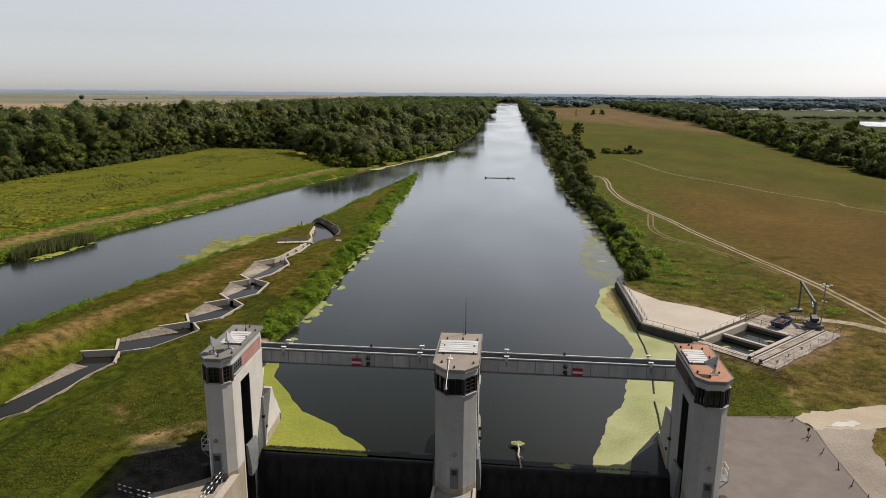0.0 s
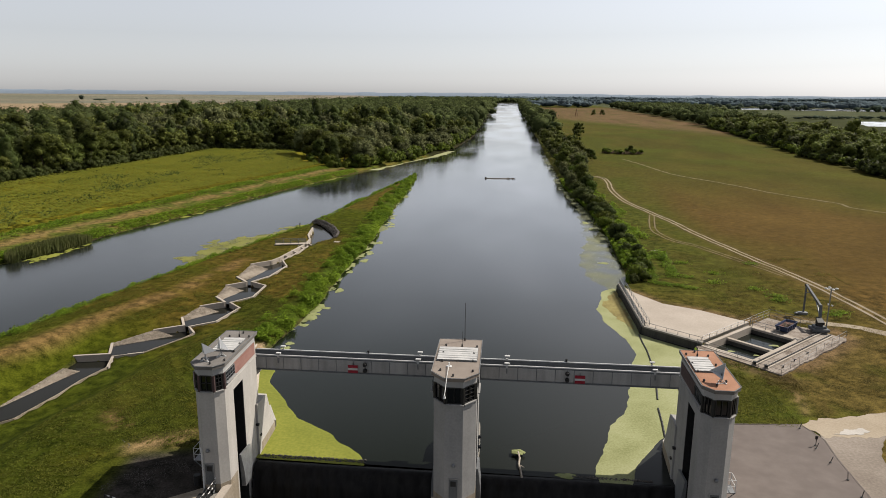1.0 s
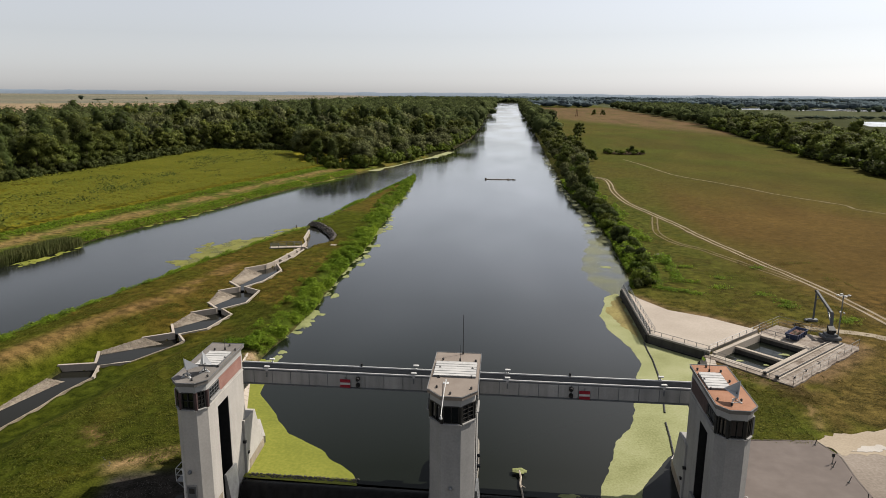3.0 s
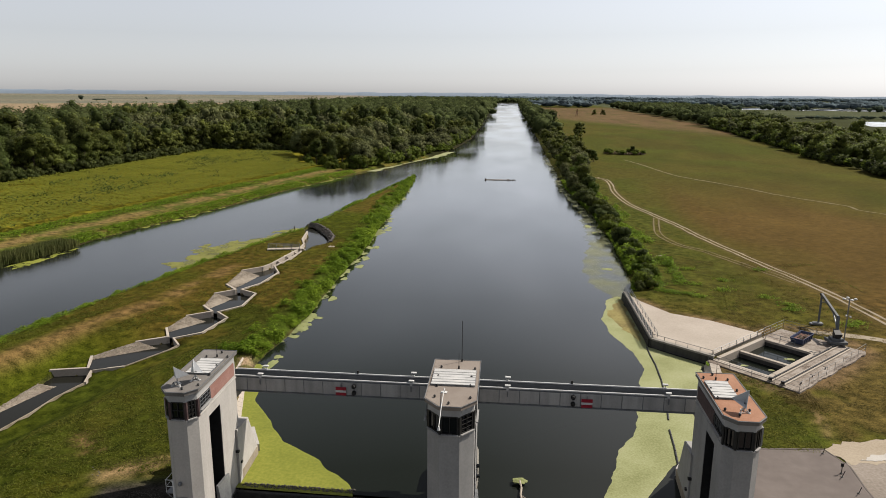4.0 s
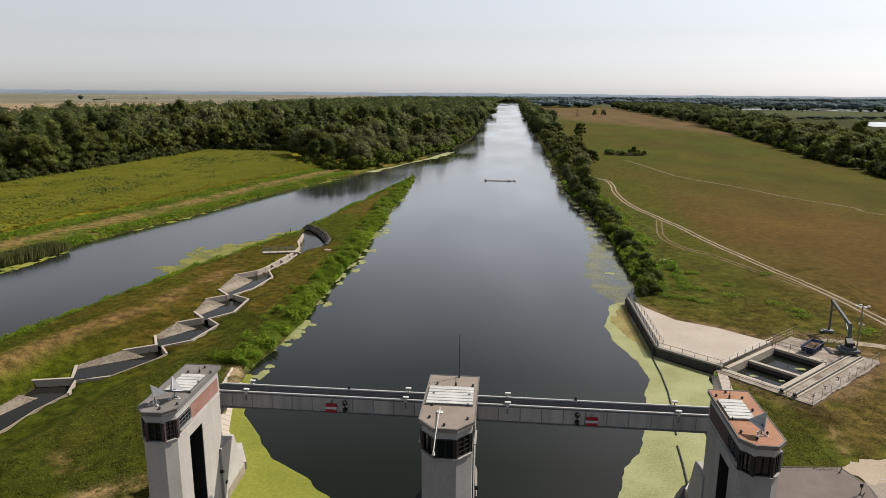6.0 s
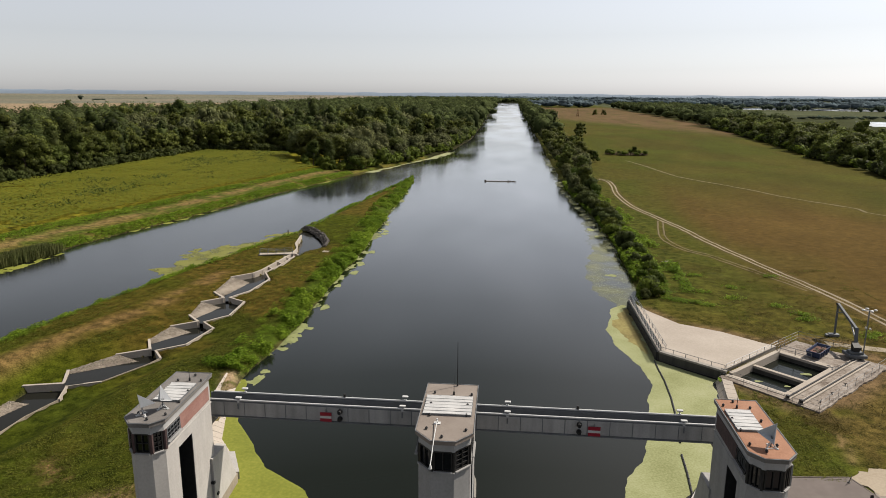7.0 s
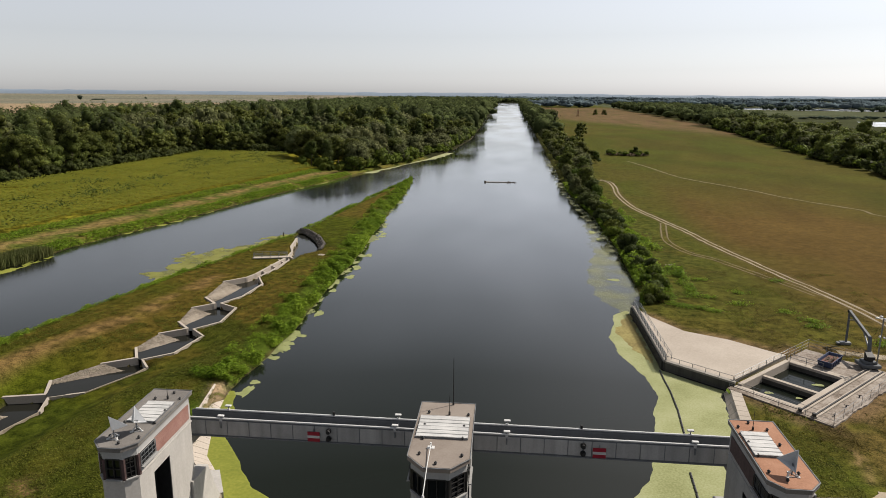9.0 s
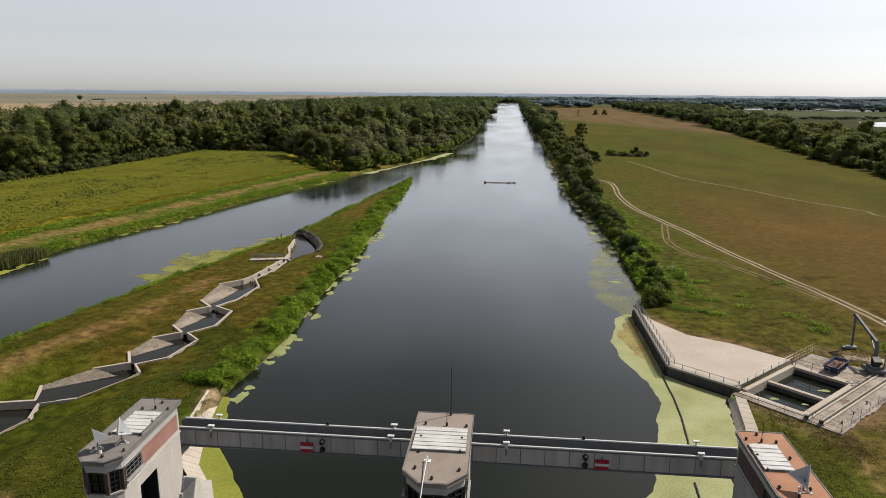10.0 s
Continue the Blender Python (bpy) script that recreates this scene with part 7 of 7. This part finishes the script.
def far_wood(name, places, heights, widths, mat, label, seed, n_cards=34, card=1.1):
    """Many distant crowns as one mass: lumpy cores with loose leaf sprays."""
    r = np.random.default_rng(seed)
    vs, fs, ns, tints, n = [], [], [], [], 0
    for (x, y), h, w in zip(places, heights, widths):
        begin = n
        for k in range(2):
            o = r.normal(size=2) * w * 0.16
            c = np.array([x + o[0], y + o[1], 0.6 + h * (0.5 + 0.16 * k)])
            s = np.array([w * 0.4, w * 0.4, h * (0.42 - 0.12 * k)])
            vs.append(c + ICO_V * s * (0.75 + 0.4 * r.random((len(ICO_V), 1))))
            fs.append(ICO_F + n)
            ns.append(ICO_V)
            n += len(ICO_V)
        d = r.normal(size=(n_cards, 3))
        d[:, 2] = np.abs(d[:, 2])
        d /= np.linalg.norm(d, axis=1, keepdims=True)
        pos = np.array([x, y, 0.6 + h * 0.55]) + d * np.array([w * 0.5, w * 0.5, h * 0.45]) * (0.85 + 0.3 * r.random((n_cards, 1)))
        v, q, nn = cards(pos, d, card, r, 0.7)
        ns.append(nn)
        vs.append(v)
        fs.append(np.concatenate([q[:, [0, 1, 2]], q[:, [0, 2, 3]]]) + n)
        n += len(v)
        tints.append(np.full(n - begin, r.uniform(-0.4, 0.35)))
    me = fast_mesh(name, np.concatenate(vs), np.concatenate(fs), mat, normals=np.concatenate(ns))
    me.attributes.new("tint", "FLOAT", "POINT").data.foreach_set("value", np.concatenate(tints).astype(np.float32))
    return tagged(new(name, me), label, "trees", kind="stuff")


def make_far(name, x0, x1, y0, y1, gap, keep, h0, h1, w, mat, label, seed, n_cards=34, card=1.1):
    pl = scatter(x0, x1, y0, y1, gap, keep, seed)
    r = random.Random(seed)
    far_wood(name, pl, [r.uniform(h0, h1) for _ in pl], [w * r.uniform(0.8, 1.25) for _ in pl], mat, label, seed, n_cards, card)


def north_left(x, y):
    return x < float(SHORE_LEFT(y)) - 4 and x > -330 - 0.1 * (y - 470)


make_far("distant_wood", -430, -20, 470, 900, 13.5, north_left, 12, 24, 14.5, M_FARWOOD, "dark green wood along the far river bank", 51, 80, 0.95)
make_far("distant_wood", -420, -20, 900, 2200, 22, north_left, 12, 23, 22, M_FARWOOD, "dark green wood along the far river bank", 52, 46, 1.5)
make_far("distant_wood", -50, -20, 400, 1700, 6.5, lambda x, y: -5.5 < x - float(SHORE_LEFT(y)) < -0.8, 5, 11, 8, M_FARWOOD, "low trees leaning over the far left bank", 64, 40, 0.8)
make_far("distant_wood", 20, 45, 470, 1700, 6.5, lambda x, y: 0.8 < x - float(SHORE_RIGHT(y)) < 4.5, 4, 8, 7, M_FARWOOD, "low trees leaning over the far right bank", 65, 34, 0.8)
make_far("distant_wood", -330, -262, 120, 470, 10.5, lambda x, y: True, 17, 25, 12, M_FARWOOD, "dark green wood behind the field", 53, 130, 0.6)
make_far("distant_wood", 20, 70, 480, 2200, 12, lambda x, y: float(SHORE_RIGHT(y)) + 3 < x < float(SHORE_RIGHT(y)) + 20 + 9 * math.sin(y * 0.02), 8, 16, 12, M_FARWOOD, "dark green trees along the far right bank", 54, 60, 0.9)
make_far("distant_wood", 180, 420, 640, 1500, 17, lambda x, y: float(np.interp(y, [640, 833, 1400, 1500], [206, 224, 245, 250])) < x < float(np.interp(y, [640, 1500], [268, 420])), 9, 17, 15, M_FARWOOD, "dark green wood along the meadow", 55, 70, 1.0)
make_far("distant_wood", 225, 310, 215, 640, 12, lambda x, y: float(np.interp(y, [200, 640], [224, 258])) < x < float(np.interp(y, [215, 400, 560, 640], [310, 285, 268, 264])), 4, 9, 12, M_FARWOOD, "dark green wood beside the ponds", 56, 90, 0.6)


make_far("distant_wood", -60, 140, 2163, 2420, 20, lambda x, y: True, 12, 18, 20, M_FARWOOD, "dark trees where the river bends away", 63, 20, 1.8)


def tree_row(x, y):
    return value_noise(np.array([x / 420]), np.array([y / 260]), 8)[0] > 0.52


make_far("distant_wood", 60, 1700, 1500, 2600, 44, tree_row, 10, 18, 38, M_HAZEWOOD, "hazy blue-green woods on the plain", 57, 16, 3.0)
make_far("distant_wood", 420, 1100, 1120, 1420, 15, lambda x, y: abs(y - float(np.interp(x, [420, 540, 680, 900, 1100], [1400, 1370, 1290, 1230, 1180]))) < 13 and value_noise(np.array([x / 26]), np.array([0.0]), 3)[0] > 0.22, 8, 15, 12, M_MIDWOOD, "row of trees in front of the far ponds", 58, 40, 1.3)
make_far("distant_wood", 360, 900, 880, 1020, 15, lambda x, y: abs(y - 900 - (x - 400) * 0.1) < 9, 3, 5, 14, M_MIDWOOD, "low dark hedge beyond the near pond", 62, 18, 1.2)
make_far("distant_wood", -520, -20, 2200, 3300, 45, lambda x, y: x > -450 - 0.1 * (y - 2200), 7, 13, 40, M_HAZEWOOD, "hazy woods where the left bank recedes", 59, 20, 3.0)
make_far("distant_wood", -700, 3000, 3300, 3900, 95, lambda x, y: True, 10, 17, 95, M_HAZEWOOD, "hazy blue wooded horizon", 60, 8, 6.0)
for x, y, h, w in ((-1521, 2030, 19, 19), (-1480, 2060, 6, 22), (-1460, 2056, 6, 18), (-1536, 2449, 9, 10)):
    far_wood("distant_wood", [(x, y)], [h], [w], M_MIDWOOD, "lone dark tree clump on the open plain", int(h * w), 60, 1.6)

# low wooded hills that close the plain
hx = np.arange(-9000, 7000, 60.0)
top = np.interp(hx, [-9000, -5000, -2500, -500, 1500, 7000], [41, 42, 41, 34, 26, 24]) + 9 * (fractal(hx / 420.0, hx * 0, 71) - 0.5) + 5 * (value_noise(hx / 60.0, hx * 0, 72) - 0.5)
rows = [np.column_stack([hx, np.full_like(hx, 3960 + d - np.abs(hx) * 0.12), 0.5 + top * f]) for d, f in ((0, 0.0), (40, 0.75), (120, 1.0), (300, 0.6))]
hv = np.concatenate(rows)
k = len(hx)
hi_ = np.arange(4 * k).reshape(4, k)
hf = np.stack([hi_[:-1, :-1], hi_[:-1, 1:], hi_[1:, 1:], hi_[1:, :-1]], -1).reshape(-1, 4)
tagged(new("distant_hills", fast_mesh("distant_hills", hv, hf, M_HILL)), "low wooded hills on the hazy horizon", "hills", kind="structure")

# ponds beyond the right-hand wood
for k, poly in enumerate(([(392, 700), (440, 690), (540, 720), (560, 840), (440, 825)], [(520, 1460), (600, 1420), (740, 1370), (930, 1320), (1150, 1300), (1180, 1420), (900, 1560), (640, 1640), (560, 1600)])):
    pond = finish("pond", [(x, y, 0.9) for x, y in poly], [range(len(poly))], M_WATER)
    tagged(pond, "pale fish pond on the plain", "water", kind="structure")


def tuft_stuff(name, places, height, spread, per, mat, label, category, seed, lift=0.5, aspect=0.3, slim=0.6):
    """Upright blades and leaves in clumps, one joined mass."""
    r = np.random.default_rng(seed)
    p = np.asarray(places, float)
    z = ground_height(p[:, 0], p[:, 1])
    ok = z > -0.02
    p, z = p[ok], z[ok]
    n = len(p)
    h = np.broadcast_to(height, (len(ok),))[ok] * (0.6 + 0.8 * r.random(n))
    base = np.repeat(np.column_stack([p, z]), per, 0)
    hh = np.repeat(h, per)
    ang = r.random(n * per) * 2 * np.pi
    out = np.column_stack([np.cos(ang), np.sin(ang), np.zeros(n * per)])
    c = base + out * (spread * np.sqrt(r.random((n * per, 1)))) + np.column_stack([np.zeros((n * per, 2)), hh * (0.25 + 0.6 * r.random(n * per))])
    v, f, nn = cards(c, out * 0.35 + np.array([0, 0, 1.3]), hh * aspect * 1.15, r, slim)
    return tagged(new(name, fast_mesh(name, v, f, mat, normals=nn)), label, category, kind="stuff")


def in_band(edge, y0, y1, count, w0, w1, sign, seed, power=1.0):
    r = np.random.default_rng(seed)
    y = y0 + (y1 - y0) * r.random(count)
    d = w0 + (w1 - w0) * r.random(count) ** power
    patchy = fractal(y * 0.25, d * 0.25, seed) > 0.3
    return np.column_stack([edge(y) + sign * d, y])[patchy]


g = in_band(ISLE_RIGHT, 71.5, 242, 34000, -0.3, 5.6, -1, 3, 1.5)
lush = fractal(g[:, 0] * 0.55, g[:, 1] * 0.55, 33, 3) - 0.055 * (ISLE_RIGHT(g[:, 1]) - g[:, 0])
g, lush = g[lush > 0.21], lush[lush > 0.21]
tuft_stuff("bank_weeds", g, 0.16 + 2.7 * np.clip(lush - 0.22, 0, 0.42), 0.34, 9, M_WEED, "lush bright green weeds in clumps along the island bank", "weeds", 1, 0.55, 0.115, 0.4)
g = in_band(ISLE_LEFT, 55, 240, 17000, -0.2, 3.4, 1, 5, 1.4)
lush = fractal(g[:, 0] * 0.5, g[:, 1] * 0.4, 35, 3) - 0.07 * (g[:, 0] - ISLE_LEFT(g[:, 1]))
tuft_stuff("bank_weeds", g[lush > 0.26], 0.16 + 1.7 * np.clip(lush[lush > 0.26] - 0.26, 0, 0.4), 0.32, 7, M_WEED, "green weeds in clumps along the channel bank", "weeds", 2, 0.55, 0.13, 0.45)
tuft_stuff("bank_weeds", in_band(SHORE_LEFT, 95, 250, 9000, 0.0, 4.0, -1, 7), 0.5, 0.4, 4, M_WEED, "green weeds along the outer channel bank", "weeds", 3, 0.55, 0.3, 0.45)
tuft_stuff("bank_weeds", in_band(SHORE_LEFT, 95, 250, 6000, 12.5, 17.5, -1, 9), 0.5, 0.5, 4, M_WEED, "rough green field margin", "weeds", 4, 0.55, 0.3, 0.45)
g = in_band(SHORE_RIGHT, 105, 240, 9000, 0.2, 5.5, 1, 11, 1.6)
lush = fractal(g[:, 0] * 0.3, g[:, 1] * 0.22, 41, 3) - 0.03 * (g[:, 0] - SHORE_RIGHT(g[:, 1]) - 3)
tuft_stuff("bank_weeds", g[lush > 0.27], 0.2 + 2.6 * np.clip(lush[lush > 0.27] - 0.27, 0, 0.35), 0.4, 6, M_WEED, "green weeds below the bank bushes", "weeds", 5, 0.55, 0.19)


g = in_band(SHORE_RIGHT, 108, 300, 11000, 4.2, 9.5, 1, 13, 1.6)
lush = fractal(g[:, 0] * 0.3, g[:, 1] * 0.22, 43, 3) - 0.03 * (g[:, 0] - SHORE_RIGHT(g[:, 1]) - 3)
tuft_stuff("bank_weeds", g[lush > 0.27], 0.2 + 2.6 * np.clip(lush[lush > 0.27] - 0.27, 0, 0.35), 0.4, 6, M_WEED, "bright green weeds behind the bank bushes", "weeds", 9, 0.55, 0.19)


def grass_places(x0, x1, y0, y1, count, seed, thr=0.0, scale=0.15):
    r = np.random.default_rng(seed)
    x, y = x0 + (x1 - x0) * r.random(count), y0 + (y1 - y0) * r.random(count)
    ok = fractal(x * scale, y * scale, seed) > thr
    return np.column_stack([x, y])[ok]


g = np.concatenate([grass_places(-68, -26, 36, 90, 88000, 13, 0.36, 0.5), grass_places(-68, -28, 90, 150, 34000, 14, 0.4, 0.5)])
g = g[near_line(g[:, 0], g[:, 1], [(-63.5, 62), (-59.5, 76), (-54, 90), (-50.5, 108)], 3.6) < 0.3]
ok = (g[:, 0] > ISLE_LEFT(g[:, 1]) + 0.5) & (g[:, 0] < ISLE_RIGHT(g[:, 1]) - 0.5) & ~inside(g[:, 0], g[:, 1], FISH_POLY) & ~((g[:, 0] > -36) & (g[:, 1] < 47.5))
tuft_stuff("grass", g[ok], 0.11, 0.3, 3, M_GRASS, "rough tufted grass on the island", "grass", 6, 0.45, 0.7, 0.28)
g = np.concatenate([grass_places(20, 35, 57.5, 78, 11000, 15, 0.38, 0.5), grass_places(34, 62, 58, 125, 22000, 16, 0.45, 0.35)])
ok = (g[:, 0] > SHORE_RIGHT(g[:, 1]) + 3) & ~inside(g[:, 0], g[:, 1], [yard(-1.2, -0.5), yard(-1.2, 10.5), yard(17.7, 10.2), yard(18.4, -0.6), (36.6, 86), (30.8, 90.4), (25, 93)]) & ~((g[:, 1] < 65) & (g[:, 0] > 31)) & (near_line(g[:, 0], g[:, 1], TRACK, 2.6) < 0.2)
g = g[ok]
dry = fractal(g[:, 0] * 0.25, g[:, 1] * 0.25, 45) + 0.05 * (g[:, 0] - 33) * (g[:, 1] < 96) > 0.5
tuft_stuff("grass", g[~dry], 0.1, 0.3, 3, M_GRASS, "short grass tufts beside the basins", "grass", 7, 0.45, 0.75, 0.3)
tuft_stuff("grass", g[dry], 0.11, 0.3, 3, M_DRYGRASS, "parched brown grass tufts beside the basins", "grass", 17, 0.45, 0.75, 0.25)
g = np.concatenate([np.column_stack([rng.normal(cx, 0.75, 60), rng.normal(cy, 0.5, 60)]) for cx, cy in
                    ((27.8, 104.4), (29.6, 103.8), (31.4, 103.2), (33.0, 102.4), (44, 103), (46, 99.5), (45.5, 97.5), (52.5, 92.5), (51, 91.5), (40, 112), (35.5, 118), (49.5, 119.5), (38, 106), (34, 109))])
tuft_stuff("bank_weeds", g, 0.42, 0.35, 6, M_WEED, "bright green weed clumps in the meadow", "weeds", 8, 0.55, 0.2)
g = np.column_stack([rng.normal(24.9, 0.45, 70), rng.normal(75.6, 0.5, 70)])
tuft_stuff("bank_weeds", g, 0.6, 0.3, 4, M_WEED, "leafy green weed clump at the foot of the quay", "weeds", 10, 0.55, 0.3)
g = np.concatenate([in_band(line([(104, -97.5), (121, -92.8)]), 104, 121, 2600, -0.2, 2.6, -1, 17)])
r_ = np.random.default_rng(4)
reed_places = np.column_stack([line([(100, -97.6), (121, -92.6)])(g[:, 1]) - 5.0 * r_.random(len(g)) * np.clip((g[:, 1] - 103) / 4, 0.3, 1), g[:, 1]])


def reeds(places):
    n = len(places)
    h = 1.7 + 0.9 * r_.random(n * 4)
    b0 = np.repeat(np.column_stack([places, np.full(n, -0.05)]), 4, 0) + np.column_stack([r_.normal(0, 0.25, (n * 4, 2)), np.zeros(n * 4)])
    a = r_.random(n * 4) * 6.28
    tip = b0 + np.column_stack([0.3 * np.cos(a), 0.3 * np.sin(a), h])
    s = np.column_stack([-np.sin(a), np.cos(a), np.zeros(n * 4)]) * 0.055
    m = (b0 + tip) / 2
    v = np.stack([b0, m + s, tip, m - s], 1).reshape(-1, 3)
    return tagged(new("reed_bed", fast_mesh("reed_bed", v, np.arange(4 * n * 4).reshape(-1, 4), M_REED, smooth=False)), "dark green reed bed at the channel edge", "reeds", kind="stuff")


reeds(reed_places)
g = np.column_stack([rng.uniform(55, 78, 700), rng.uniform(341, 354, 700)])
tuft_stuff("dry_brush", g[((g[:, 0] - 66.5) / 11.5) ** 2 + ((g[:, 1] - 347.5) / 6.5) ** 2 < 1], 1.0, 0.7, 5, M_DRYBRUSH, "low reddish dry brush round the meadow bushes", "brush", 22, 0.55, 0.3)
# sunflower field: drilled rows of plants
xs, ys = np.meshgrid(np.arange(-172, -78, 0.95), np.arange(96, 316, 1.0))
fx = (xs + r_.normal(0, 0.16, xs.shape)).ravel() + (ys.ravel() - 200) * -0.02
fy = (ys + r_.normal(0, 0.3, ys.shape)).ravel()
ok = (fx < SHORE_LEFT(fy) - 18.5) & (fx > WOOD_EDGE(fy) + 1.5) & (fy < np.interp(fx, [-165, -140, -113, -108, -100, -92, -80], [316, 315, 311, 299, 283, 262, 255]) - 2)
fp = np.column_stack([fx, fy])[ok]
gapf = fractal(fp[:, 0] * 0.12, fp[:, 1] * 0.12, 17)
fp = fp[(gapf > 0.22) & (r_.random(len(fp)) > 0.08)]
pn = len(fp)
fz = ground_height(fp[:, 0], fp[:, 1])
per = 6
c = np.repeat(np.column_stack([fp, fz + 1.0 + 0.35 * r_.random(pn)]), per, 0) + np.column_stack([r_.normal(0, 0.3, (pn * per, 2)), r_.normal(0, 0.13, pn * per)])
v, q, nn = cards(c, np.tile([0.1, -0.1, 1.0], (pn * per, 1)), 0.28, r_, 0.85, 0.22)
tagged(new("sunflower_crop", fast_mesh("sunflower_crop", v, q, M_CROP, normals=nn)), "yellow-green sunflower crop in drilled rows", "crop", kind="stuff")

# taller dark plants that stand in loose drifts across the middle of the field
late = fp[(fractal(fp[:, 0] * 0.16, fp[:, 1] * 0.09, 27) + 0.24 * np.exp(-((fp[:, 0] + 128) / 17.0) ** 2) > 0.74) & (r_.random(len(fp)) > 0.72)]
c = np.repeat(np.column_stack([late, ground_height(late[:, 0], late[:, 1]) + 1.35]), 5, 0) + np.column_stack([r_.normal(0, 0.4, (len(late) * 5, 2)), r_.normal(0, 0.28, len(late) * 5)])
v, q, nn = cards(c, np.tile([0.1, -0.3, 1.0], (len(late) * 5, 1)), 0.3, r_, 0.7, 0.5)
tagged(new("sunflower_crop", fast_mesh("sunflower_crop", v, q, M_CROP_DARK, normals=nn)), "dark green late plants scattered through the crop", "crop", kind="stuff")

# lattice mast far out on the meadow
mast = thing("lattice_mast", "small brown lattice mast at the meadow edge", "mast", spot(104, 925, 0.7))
for sx, sy in ((-1, -1), (1, -1), (1, 1), (-1, 1)):
    part("leg", rods([(1.6 * sx, 1.6 * sy, 0), (0.35 * sx, 0.35 * sy, 11)], 0.16, 5), M_RUST, mast)
for k in range(4):
    w0, w1 = 1.6 - 0.3 * k, 1.6 - 0.3 * (k + 1)
    part("brace", rods([(-w0, -w0, 2.6 * k + 0.1), (w1, -w1, 2.6 * k + 2.6)], 0.09, 5), M_RUST, mast)
    part("brace", rods([(w0, w0, 2.6 * k + 0.1), (-w1, w1, 2.6 * k + 2.6)], 0.09, 5), M_RUST, mast)
